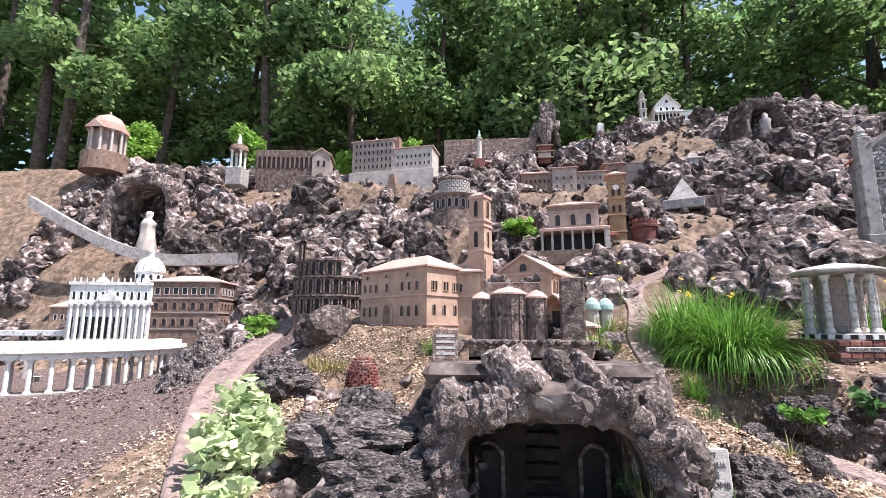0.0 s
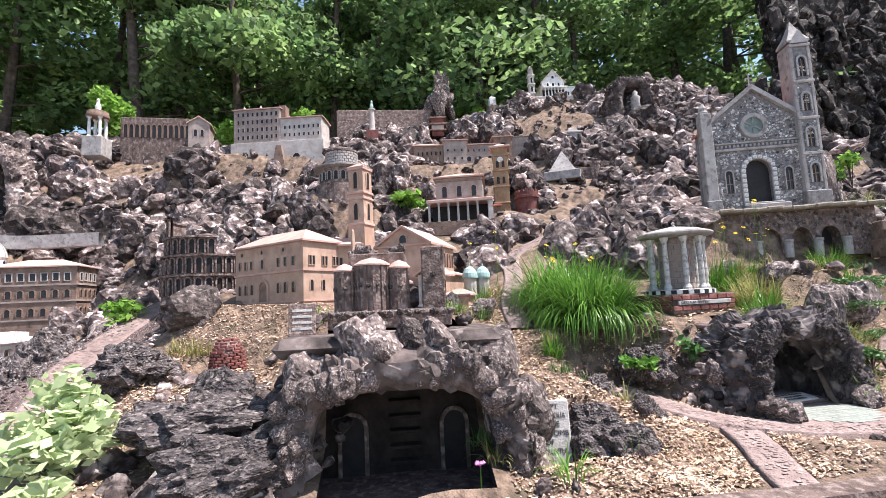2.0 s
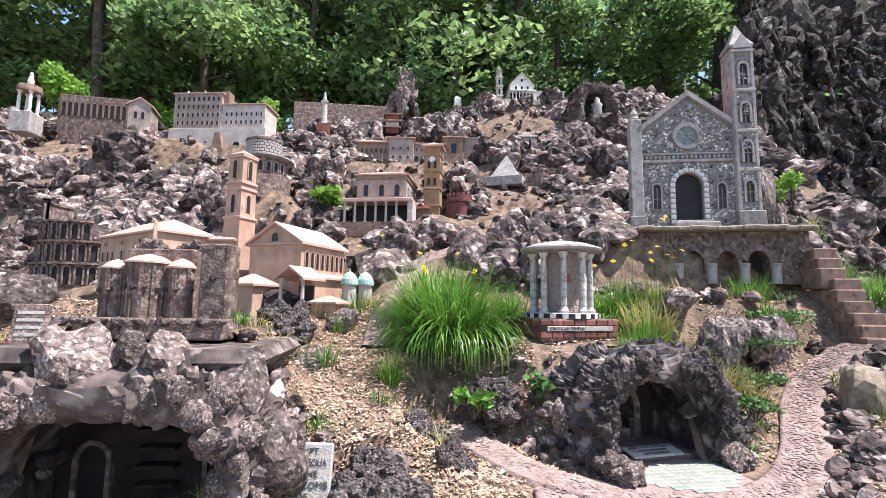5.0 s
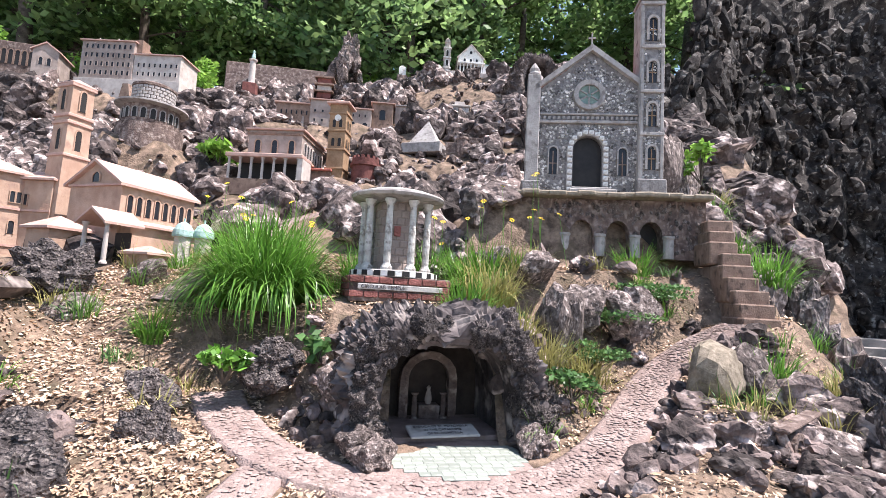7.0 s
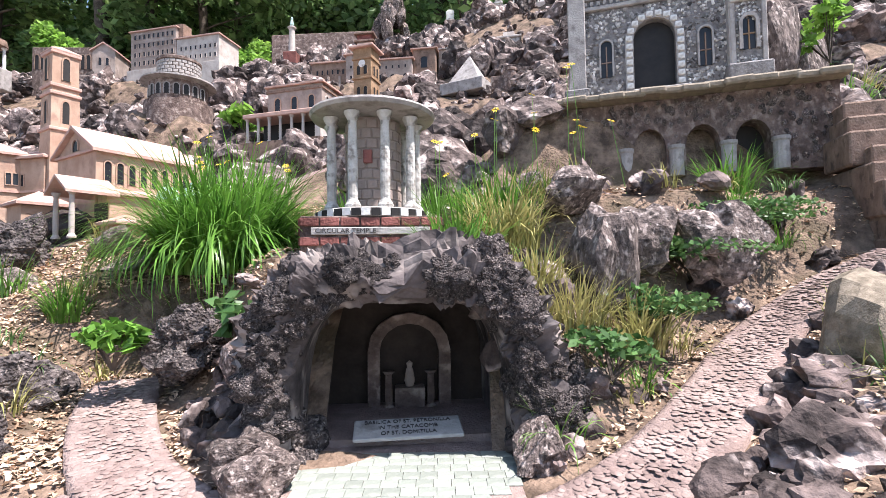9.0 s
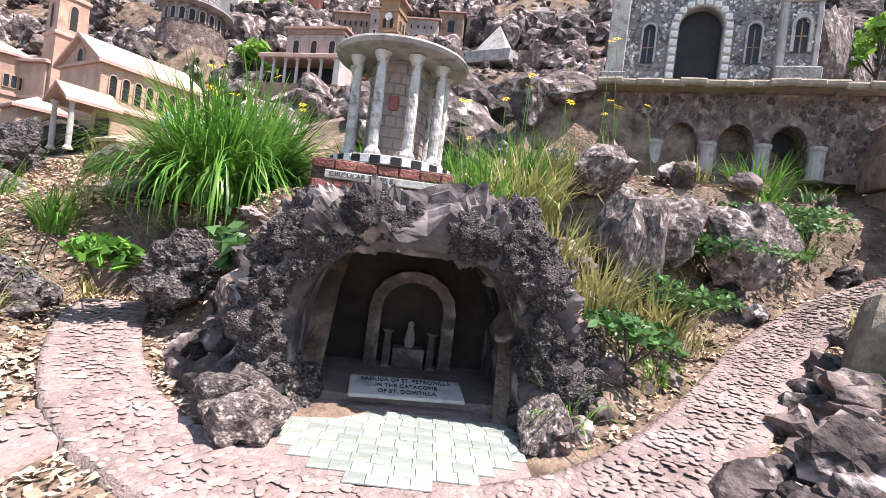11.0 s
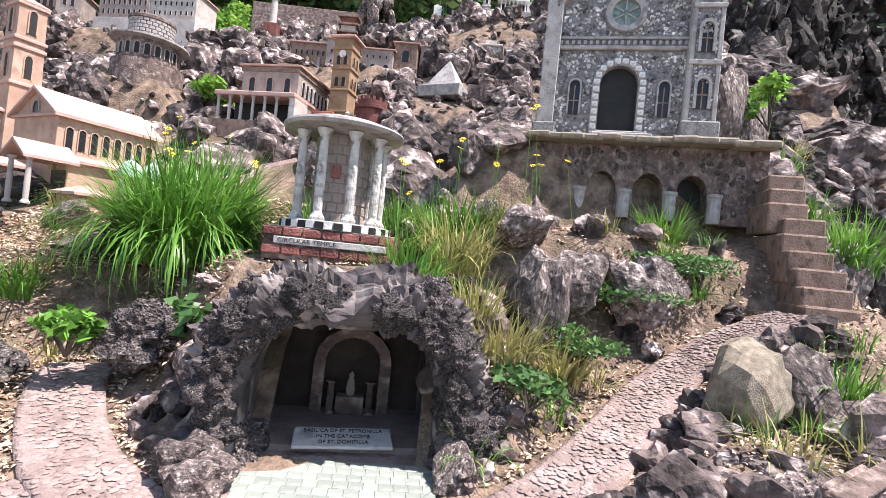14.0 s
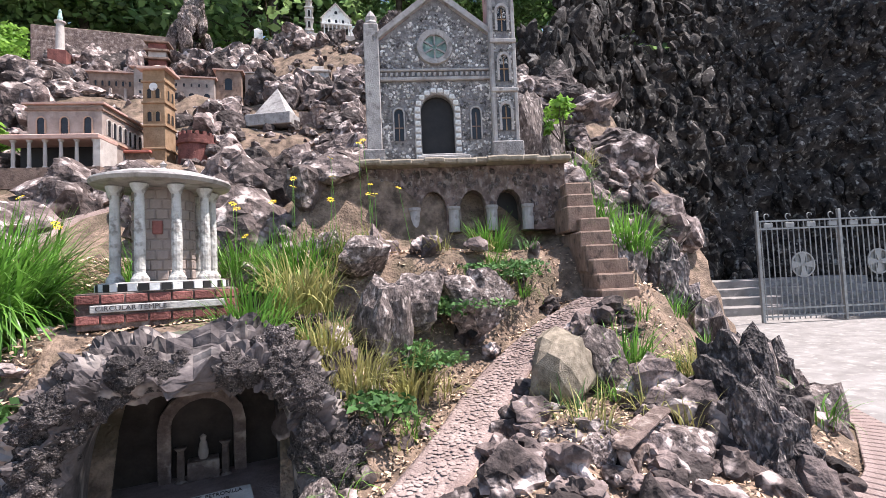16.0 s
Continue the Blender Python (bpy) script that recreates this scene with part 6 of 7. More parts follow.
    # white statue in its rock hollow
    # black end wall paints the shade deep in the hollow
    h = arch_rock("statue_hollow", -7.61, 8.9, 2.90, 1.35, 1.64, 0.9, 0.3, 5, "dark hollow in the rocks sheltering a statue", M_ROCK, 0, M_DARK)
    bm = lathe([(0.17, 0.0), (0.19, 0.05), (0.13, 0.35), (0.11, 0.55), (0.13, 0.6), (0.07, 0.68), (0.05, 0.7), (0.065, 0.76), (0.05, 0.82), (0.0, 0.84)], 20)
    for v in bm.verts:
        v.co += Vector((0.012 * math.sin(v.co.z * 30 + v.co.x * 60), 0.012 * math.cos(v.co.x * 50), 0))
    s = part("robed_statue", bm, M_PALEWALL, m=pose(-6.95, 8.4, 2.81) @ Matrix.Diagonal((1.15, 1.15, 1.15, 1)), smooth=True)
    tagged(s, "pale stone statue of a robed figure before the hollow", "statue")
    k = empty("curved_rampart", pose(0, 0, 0), "pale curving coping wall sweeping down the rocks", "wall")
    bm = bmesh.new()
    prev = None
    for i in range(25):
        u = i / 24
        x = -9.24 + 4.61 * u
        y = 7.9 + 0.15 * math.sin(u * 3)
        z = 3.98 - 1.27 * math.sin(min(1.0, u * 1.35) * math.pi / 2) + 0.03 * u
        ring = [bm.verts.new((x, y + a, z + c)) for a, c in ((-0.06, -0.2), (-0.06, 0.03), (0.1, 0.03), (0.1, -0.2))]
        if prev:
            for j in range(4):
                bm.faces.new((prev[j], ring[j], ring[(j + 1) % 4], prev[(j + 1) % 4]))
        prev = ring
    part("coping", bm, M_STONE, k)
    # columned shrine and domed rotunda above
    sh = empty("columned_shrine", pose(-5.836, 9.8, 5.089, 0, 0, 0) @ Matrix.Diagonal((1, 1, 1.21, 1)), "small white columned shrine with a figure on top", "shrine")
    part("plinth", box(-0.2, 0.2, -0.2, 0.2, -0.3, 0.06, 0.01), M_STONE, sh)
    for x in (-0.11, 0.11):
        for y in (-0.11, 0.11):
            column(sh, x, y, 0.06, 0.38, 0.03, M_WHITE)
    part("roof", lathe([(0.22, 0.44), (0.22, 0.48), (0.2, 0.55), (0.0, 0.6)], 20), M_BROWN, sh)
    part("figure", lathe([(0.05, 0.58), (0.06, 0.65), (0.03, 0.74), (0.035, 0.78), (0.0, 0.82)], 10), M_WHITE, sh)
    ro = empty("domed_rotunda", pose(-9.701, 10.2, 5.713, 0, 0, 0) @ Matrix.Diagonal((1.17, 1.17, 1.47, 1)), "small columned rotunda with a rose dome and pediment", "rotunda")
    part("base", lathe([(0.46, -0.3), (0.46, 0.03), (0.0, 0.03)], 24), M_BROWN, ro)
    part("drum", lathe([(0.26, 0.0), (0.26, 0.5), (0.0, 0.5)], 24), M_GREYWALL, ro)
    for i in range(10):
        a = 2 * math.pi * i / 10
        column(ro, 0.34 * math.cos(a), 0.34 * math.sin(a), 0.03, 0.42, 0.028, M_PALEWALL)
    part("entablature", lathe([(0.0, 0.45), (0.4, 0.45), (0.4, 0.52), (0.0, 0.52)], 28), M_ROSE, ro)
    part("dome", lathe([(0.33, 0.52), (0.32, 0.6), (0.24, 0.72), (0.1, 0.78), (0.02, 0.8), (0.02, 0.86), (0, 0.87)], 24), M_ROSE, ro)
    part("pediment", prism([(-0.22, 0.45), (0.22, 0.45), (0, 0.6)], -0.42, -0.3), M_ROSE, ro)


def right_niche():
    # niche shade comes from its black-coloured end wall
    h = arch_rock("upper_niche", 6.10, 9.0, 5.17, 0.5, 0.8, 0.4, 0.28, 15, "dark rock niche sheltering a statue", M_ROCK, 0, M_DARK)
    bm = lathe([(0.1, 0.0), (0.12, 0.05), (0.09, 0.4), (0.11, 0.48), (0.05, 0.54), (0.06, 0.6), (0.0, 0.66)], 16)
    s = part("robed_statue", bm, M_STONE, m=pose(6.08, 8.88, 5.17), smooth=True)
    tagged(s, "grey stone statue of a standing robed figure in a niche", "statue")


def gate_and_border():
    g = empty("iron_gate", pose(12.699, 7.575, 0, 0, 0, -14) @ Matrix.Diagonal((1.5, 1.5, 1.55, 1)), "tall grey wrought-iron gate with scrollwork and crosses", "gate")
    bar = shared(("bar", "gate"), lambda: lathe([(0.008, 0.03), (0.008, 1.3), (0.0, 1.3)], 6), M_IRON)
    for i in range(40):
        part("bar", bar, M_IRON, g, m=pose(0.1 + i * 0.075, 0, 0))
    for z in (0.06, 0.16, 1.18, 1.28):
        part("rail", box(0.05, 3.1, -0.012, 0.012, z, z + 0.02), M_IRON, g)
    for x in (0.05, 1.2, 2.2, 3.1):
        part("post", box(x - 0.02, x + 0.02, -0.02, 0.02, 0, 1.42, 0.003), M_IRON, g)
    for i in range(10):
        part("key_ornament", box(0.14 + i * 0.3, 0.26 + i * 0.3, -0.014, 0.014, 1.205, 1.265, 0.002), M_IRON, g)
        sc = bmesh.new()
        prev = None
        for k in range(20):
            t = k / 19 * 4.5
            r = 0.02 + 0.035 * k / 19
            p = Vector((0.2 + i * 0.3 + r * math.cos(t), 0, 1.35 + r * math.sin(t)))
            ring = [sc.verts.new(p + Vector(q)) for q in ((-0.005, -0.006, 0), (0.005, -0.006, 0), (0.005, 0.006, 0.005), (-0.005, 0.006, 0.005))]
            if prev:
                for j in range(4):
                    sc.faces.new((prev[j], ring[j], ring[(j + 1) % 4], prev[(j + 1) % 4]))
            prev = ring
        part("scroll", sc, M_IRON, g)
    for x in (0.65, 1.72, 2.65):
        ring = part("cross_roundel", lathe([(0.15, -0.008), (0.165, -0.008), (0.165, 0.008), (0.15, 0.008), (0.15, -0.008)], 28), M_IRON, g, m=pose(x, 0, 0.72, 90))
        for k in range(4):
            part("cross_arm", prism([(-0.012, 0.0), (0.012, 0.0), (0.05, 0.15), (-0.05, 0.15)], -0.006, 0.006), M_IRON, ring, m=pose(0, 0, 0, -90) @ pose(0, 0, 0, 0, 90 * k, 0))
    st = empty("grotto_steps", pose(12.999, 8.975, 0, 0, 0, -14) @ Matrix.Diagonal((1.5, 1.5, 1.3, 1)), "wide pale stone steps behind the gate", "steps")
    for i in range(4):
        part("step", box(-0.4, 3.5, i * 0.32, 1.6, i * 0.14 - 0.02, i * 0.14 + 0.13, 0.01), M_PAVE, st)
    # brick-topped border wall
    w = empty("border_wall", pose(0, 0, 0), "low border wall topped with a row of pale bricks", "wall")
    pts = []
    for i in range(60):
        u = i / 59
        ctrl = ((-4.0, 1.2),) + BORDER[1:8]
        s = u * (len(ctrl) - 1)
        k = min(int(s), len(ctrl) - 2)
        f = s - k
        pts.append(Vector((ctrl[k][0] + (ctrl[k + 1][0] - ctrl[k][0]) * f, ctrl[k][1] + (ctrl[k + 1][1] - ctrl[k][1]) * f, 0)))
    bm = bmesh.new()
    prev = None
    for i, p in enumerate(pts):
        d = (pts[min(i + 1, 59)] - pts[max(i - 1, 0)]).normalized()
        n = Vector((d.y, -d.x, 0))
        ring = [bm.verts.new(p + n * a + Vector((0, 0, z))) for a, z in ((0.09, -0.05), (0.07, 0.28), (-0.08, 0.28), (-0.1, -0.05))]
        if prev:
            for j in range(3):
                bm.faces.new((prev[j], ring[j], ring[j + 1], prev[j + 1]))
        prev = ring
    part("wall", bm, M_RUIN, w)
    me = shared(("brick", "border"), lambda: box(-0.028, 0.028, -0.085, 0.075, 0, 0.035, 0.004), M_MORTAR)
    L = 0.0
    for a, b in zip(pts, pts[1:]):
        if a.x < 4.4:
            continue
        d = b - a
        while L < d.length:
            p = a + d * (L / d.length)
            part("brick", me, M_MORTAR, w, m=pose(p.x, p.y, 0.283, 0, 0, math.degrees(math.atan2(d.y, d.x))))
            L += 0.064
        L -= d.length


temple()
chapel()
chapel_terrace()
grottoes()
paved_path()
palazzo_group()
ruined_church()
brick_tower()
amphitheatre()
portico_house()
middle_terrace()
hilltop()
left_side()
right_niche()
gate_and_border()


# ---- single rocks ----
def single_rocks():
    rows = (
        # x, y, z, half sizes, turn, porous, seed
        (2.59, 2.78, 0.67, 0.15, 0.13, 0.14, 10, True, 0), (2.97, 2.57, 0.61, 0.12, 0.1, 0.11, 60, False, 1), (3.17, 2.43, 0.34, 0.13, 0.12, 0.14, 20, True, 1), (3.13, 2.20, 0.43, 0.09, 0.08, 0.07, 30, False, 2),
        (4.03, 2.36, 0.39, 0.12, 0.1, 0.12, 70, False, 3), (4.14, 2.55, 0.53, 0.1, 0.1, 0.1, 15, True, 2), (1.83, 1.91, 0.30, 0.22, 0.18, 0.19, 0, True, 3), (2.00, 2.56, 0.46, 0.19, 0.16, 0.17, 50, True, 0), (1.12, 2.19, 0.53, 0.12, 0.18, 0.3, 10, False, 4),
        (4.43, 3.07, 0.95, 0.15, 0.16, 0.3, 20, False, 5), (4.65, 3.25, 1.10, 0.2, 0.17, 0.2, 40, False, 6), (4.39, 3.56, 1.39, 0.2, 0.18, 0.17, 80, False, 7), (5.08, 3.31, 1.11, 0.22, 0.16, 0.2, 12, False, 0), (4.22, 4.00, 1.41, 0.12, 0.12, 0.2, 0, False, 2), (4.98, 3.91, 1.39, 0.25, 0.12, 0.07, 0, False, 3),
        (5.54, 2.68, 0.64, 0.18, 0.16, 0.26, 10, False, 1), (5.76, 2.50, 0.57, 0.16, 0.16, 0.2, 40, False, 4), (5.09, 2.10, 0.50, 0.1, 0.09, 0.11, 0, False, 6), (5.54, 2.17, 0.44, 0.2, 0.17, 0.18, 25, False, 7), (5.86, 2.00, 0.38, 0.18, 0.16, 0.3, 65, True, 1), (6.11, 2.31, 0.47, 0.2, 0.2, 0.34, 0, True, 2), (6.43, 2.65, 0.47, 0.2, 0.2, 0.36, 30, False, 5),
        (6.78, 2.79, 0.37, 0.22, 0.2, 0.42, 30, True, 3), (6.91, 3.30, 0.55, 0.25, 0.22, 0.5, 70, False, 0), (6.81, 2.51, 0.23, 0.2, 0.2, 0.34, 10, False, 2), (6.12, 5.2, 2.15, 0.19, 0.1, 0.44, -15, False, 3), (6.50, 4.90, 2.54, 0.12, 0.12, 0.36, 30, False, 4), (6.78, 5.12, 2.63, 0.15, 0.14, 0.38, 60, False, 6), (6.90, 3.70, 0.73, 0.3, 0.3, 0.6, 10, True, 0), (6.49, 3.78, 1.25, 0.3, 0.25, 0.35, 40, False, 6), (6.24, 4.68, 2.67, 0.2, 0.16, 0.42, 0, False, 3), (6.60, 4.90, 2.34, 0.16, 0.14, 0.36, 50, False, 4), (6.89, 5.21, 2.20, 0.3, 0.3, 0.45, 80, True, 1), (7.03, 4.48, 1.28, 0.3, 0.3, 0.5, 0, False, 7),
        (5.16, 1.80, 0.38, 0.2, 0.15, 0.1, 10, False, 2), (-0.70, 2.50, 0.51, 0.35, 0.25, 0.3, 10, True, 1), (-0.53, 1.90, 0.29, 0.4, 0.3, 0.3, 60, False, 5), (-1.22, 2.73, 0.39, 0.38, 0.25, 0.14, 0, True, 2), (-1.67, 3.38, 0.67, 0.28, 0.24, 0.25, 40, True, 3), (-0.70, 3.03, 0.69, 0.25, 0.2, 0.12, 20, False, 3), (-1.65, 4.27, 1.30, 0.3, 0.25, 0.3, 20, False, 3), (-1.96, 5.03, 1.15, 0.4, 0.3, 0.25, 50, False, 1),
        (-3.57, 6.28, 0.99, 0.3, 0.3, 0.4, 20, False, 4), (-3.35, 4.71, 0.77, 0.3, 0.3, 0.35, 20, True, 0), (-3.13, 4.01, 0.65, 0.2, 0.25, 0.25, 20, True, 1), (1.22, 3.31, 0.83, 0.2, 0.16, 0.16, 0, False, 1), (0.99, 3.55, 1.10, 0.22, 0.18, 0.2, 50, True, 2), (1.41, 3.90, 1.17, 0.16, 0.15, 0.14, 20, False, 6),
        (1.79, 2.10, 0.38, 0.20, 0.17, 0.15, 15, True, 1),
        (2.20, 2.25, 0.39, 0.12, 0.12, 0.14, 70, True, 2),
        (2.54, 3.02, 0.63, 0.18, 0.15, 0.14, 30, True, 0),
        (-0.65, 2.00, 0.62, 0.34, 0.24, 0.16, 10, True, 3),
        (-1.61, 3.10, 0.85, 0.26, 0.22, 0.18, 50, True, 1),
        (-0.37, 1.70, 0.45, 0.30, 0.20, 0.16, 25, True, 2),
        (3.20, 2.14, 0.39, 0.10, 0.09, 0.09, 40, False, 2),
    )
    for x, y, z, sx, sy, sz, turn, lava, seed in rows:
        boulder(x, y, z, sx, sy, sz, turn, lava, seed)
    boulder(5.3, 2.66, 0.72, 0.27, 0.2, 0.26, 20, seed=3, tan=True, label="angular tan rock propped on the bank", tilt=(15, -12))
    boulder(3.66, 1.72, 0.32, 0.09, 0.08, 0.07, 0, seed=6, label="smooth pinkish stone at the edge of the walk", tan=True)
    rng = random.Random(21)
    spots = []
    for _ in range(420):
        u = rng.random()
        x = 5.8 + u * 1.7 + rng.uniform(-0.35, 0.3)
        y = 1.8 + u * 2.9 + rng.uniform(-0.2, 0.7)
        if near_any(x, y, [(5.75, 6.95, 2.60, 4.70)]) or on_walk(x, y, 0.25) or beyond(x, y, 0.12):
            continue
        s = rng.choice((0.04, 0.06, 0.09, 0.13))
        spots.append((x, y, max(0.2, surface(x, y)) + s * 0.25, s, rng.uniform(0.8, 1.5)))
    heap("edge_rocks", spots, 9, M_ROCKS, "jagged upright rocks along the edge of the garden", 3)
    spots = []
    for _ in range(620):
        a = rng.uniform(0, 6.28)
        cx, cy, r = rng.choice(((-0.34, 2.12, 0.5), (1.23, 2.40, 0.25), (-1.04, 2.98, 0.6), (-1.99, 4.53, 0.6), (4.10, 2.65, 0.35), (2.93, 2.65, 0.35), (-3.36, 5.50, 0.5), (0.48, 3.56, 0.5), (5.36, 2.31, 0.5), (5.53, 2.56, 0.5), (5.13, 1.95, 0.4), (5.70, 2.00, 0.5)))
        x, y = cx + r * rng.random() * math.cos(a), cy + r * rng.random() * math.sin(a)
        if on_walk(x, y, 0.22) or beyond(x, y, 0.1) or near_any(x, y, [(3.20, 3.95, 1.92, 3.07), (1.08, 1.78, 1.59, 2.29), (-1.32, -0.62, 3.00, 3.80), (4.92, 5.57, 2.23, 2.68)]):
            continue
        s = rng.choice((0.035, 0.05, 0.075))
        spots.append((x, y, surface(x, y) + s * 0.2, s, rng.uniform(0.6, 1.0)))
    heap("footing_rocks", spots, 12, M_ROCKS, "rocks packed round the grottoes and paths", 3)

    spots = []
    for (ax, ay, az), (bx, by, bz) in zip(WALKS[0][4:], WALKS[0][5:]):
        dx, dy = bx - ax, by - ay
        ln = math.hypot(dx, dy)
        for _ in range(int(90 * ln)):
            u, o = rng.random(), rng.uniform(0.15, 0.42)
            x, y = ax + dx * u + dy / ln * o, ay + dy * u - dx / ln * o
            if beyond(x, y, 0.1) or on_walk(x, y, 0.14):
                continue
            s = rng.choice((0.02, 0.03, 0.045, 0.07))
            spots.append((x, y, surface(x, y) + s * 0.3, s, rng.uniform(0.5, 0.9)))
    heap("walk_edging_stones", spots, 23, M_ROCKS, "dark broken stones edging the pebble walk", 2)


single_rocks()


# ---- plants ----
def blade_tuft(name, x, y, z, n, spread_r, length, width, mat, seed, label, droop=1.0, category="grass", stuff=True):
    """A clump of arching strap leaves."""
    rng = np.random.default_rng(seed)
    verts, faces = [], []
    for _ in range(n):
        a, r = rng.uniform(0, 6.283), spread_r * math.sqrt(rng.random()) * 0.6
        b = a + rng.normal(0, 0.6)
        L = length * rng.uniform(0.55, 1.1)
        lean = rng.uniform(0.1, 1.0) * droop * (0.5 + r / (spread_r * 0.6))
        bx, by = x + r * math.cos(a), y + r * math.sin(a)
        w = width * rng.uniform(0.6, 1.2)
        k = len(verts)
        px, pz, ang = 0.0, 0.0, math.pi / 2 - lean * 0.25
        for s in range(6):
            ww = w * (1 - (s / 5) ** 2 * 0.95) * (0.6 + 0.4 * min(1, s))
            nx, ny = -math.sin(b) * ww, math.cos(b) * ww
            cx, cy = bx + px * math.cos(b), by + px * math.sin(b)
            verts += [(cx - nx, cy - ny, z + pz), (cx + nx, cy + ny, z + pz)]
            px += L / 5 * math.cos(ang)
            pz += L / 5 * math.sin(ang)
            ang -= lean * rng.uniform(0.25, 0.5)
        faces += [(k + 2 * s, k + 2 * s + 1, k + 2 * s + 3, k + 2 * s + 2) for s in range(5)]
    ob = new(name, sheet(name, verts, faces, mat, smooth=True))
    return tagged(ob, label, category, kind="stuff" if stuff else "")


def leaf_cloud(centres, n, size, seed, aspect=0.55):
    """Leaves scattered through blobs: centres are rows of x, y, z, radius and height radius."""
    rng = np.random.default_rng(seed)
    c = np.array(centres, float)
    wts = c[:, 3] ** 2 * c[:, 4]
    pick = rng.choice(len(c), n, p=wts / wts.sum())
    d = rng.normal(size=(n, 3))
    d /= np.linalg.norm(d, axis=1)[:, None]
    d *= (rng.random(n) ** 0.45)[:, None]
    p = c[pick, :3] + d * np.stack([c[pick, 3], c[pick, 3], c[pick, 4]], 1)
    u = rng.normal(size=(n, 3))
    u[:, 2] *= 0.5
    u /= np.linalg.norm(u, axis=1)[:, None]
    v = np.cross(u, rng.normal(size=(n, 3)))
    v /= np.linalg.norm(v, axis=1)[:, None]
    s = size * rng.uniform(0.6, 1.4, n)[:, None]
    quad = np.stack([p - u * s, p + v * s * aspect, p + u * s, p - v * s * aspect], 1).reshape(-1, 3)
    f = np.arange(4 * n).reshape(-1, 4)
    return quad.tolist(), f.tolist()


def tree(x, y, base, height, trunk, crown_r, n, seed, mat, leaf, label, crown_from=0.4, lean=0.0):
    e = empty("tree", pose(x, y, base), label, "tree", "woodland trees")
    rng = random.Random(seed)
    bm = bmesh.new()
    def limb(p0, p1, r0, r1, seg=7):
        prev = None
        d = (p1 - p0)
        s = d.orthogonal().normalized()
        t = d.cross(s).normalized()
        for k in range(6):
            q = p0 + d * (k / 5) + Vector((0.08 * noise.noise(p0 + d * k), 0.08 * noise.noise(p1 + d * k), 0)) * (1 if k else 0)
            r = r0 + (r1 - r0) * k / 5
            ring = [bm.verts.new(q + (s * math.cos(6.283 * i / seg) + t * math.sin(6.283 * i / seg)) * r) for i in range(seg)]
            if prev:
                for i in range(seg):
                    bm.faces.new((prev[i], prev[(i + 1) % seg], ring[(i + 1) % seg], ring[i]))
            prev = ring
    top = Vector((lean, 0, height * 0.85))
    limb(Vector((0, 0, -0.4)), top, trunk, trunk * 0.25)
    centres = []
    for i in range(16):
        u = crown_from + (1 - crown_from) * (i + 0.5) / 16
        a = rng.uniform(0, 6.283)
        r = crown_r * rng.uniform(0.35, 1.0) * (1.15 - 0.6 * u)
        p0 = top * (u * 0.9)
        p1 = p0 + Vector((r * math.cos(a), r * math.sin(a), rng.uniform(-0.1, 0.5) * crown_r * 0.5))
        limb(p0, p1, trunk * 0.22, trunk * 0.05, 5)
        centres.append((p1.x, p1.y, p1.z, crown_r * rng.uniform(0.25, 0.5), crown_r * rng.uniform(0.15, 0.32)))
    part("trunk", bm, M_BARK, e, smooth=True)
    v, f = leaf_cloud(centres, n, leaf, seed)
    part("crown", sheet("crown", v, f, mat), mat, e)
    return e


def shrub(x, y, z, r, h, n, leaf, mat, seed, label):
    rng = random.Random(seed)
    cs = []
    e = empty("shrub", pose(x, y, z), label, "shrub")
    bm = bmesh.new()
    for i in range(9):
        a, q = rng.uniform(0, 6.283), rng.uniform(0.1, 0.75) * r
        cs.append((q * math.cos(a), q * math.sin(a), h * rng.uniform(0.3, 0.85), r * 0.4, h * 0.22))
        lathe([(0.008, -0.05), (0.003, 1.0)], 5, bm, 0, 0)
    bm.clear()
    for c in cs:
        v0 = [bm.verts.new((0.008 * math.cos(k * 2.1), 0.008 * math.sin(k * 2.1), -0.05)) for k in range(3)]
        v1 = [bm.verts.new((c[0] + 0.003 * math.cos(k * 2.1), c[1] + 0.003 * math.sin(k * 2.1), c[2])) for k in range(3)]
        for k in range(3):
            bm.faces.new((v0[k], v0[(k + 1) % 3], v1[(k + 1) % 3], v1[k]))
    part("stem", bm, M_BARK, e)
    v, f = leaf_cloud(cs, n, leaf, seed)
    part("leaves", sheet("leaves", v, f, mat), mat, e)
    return e


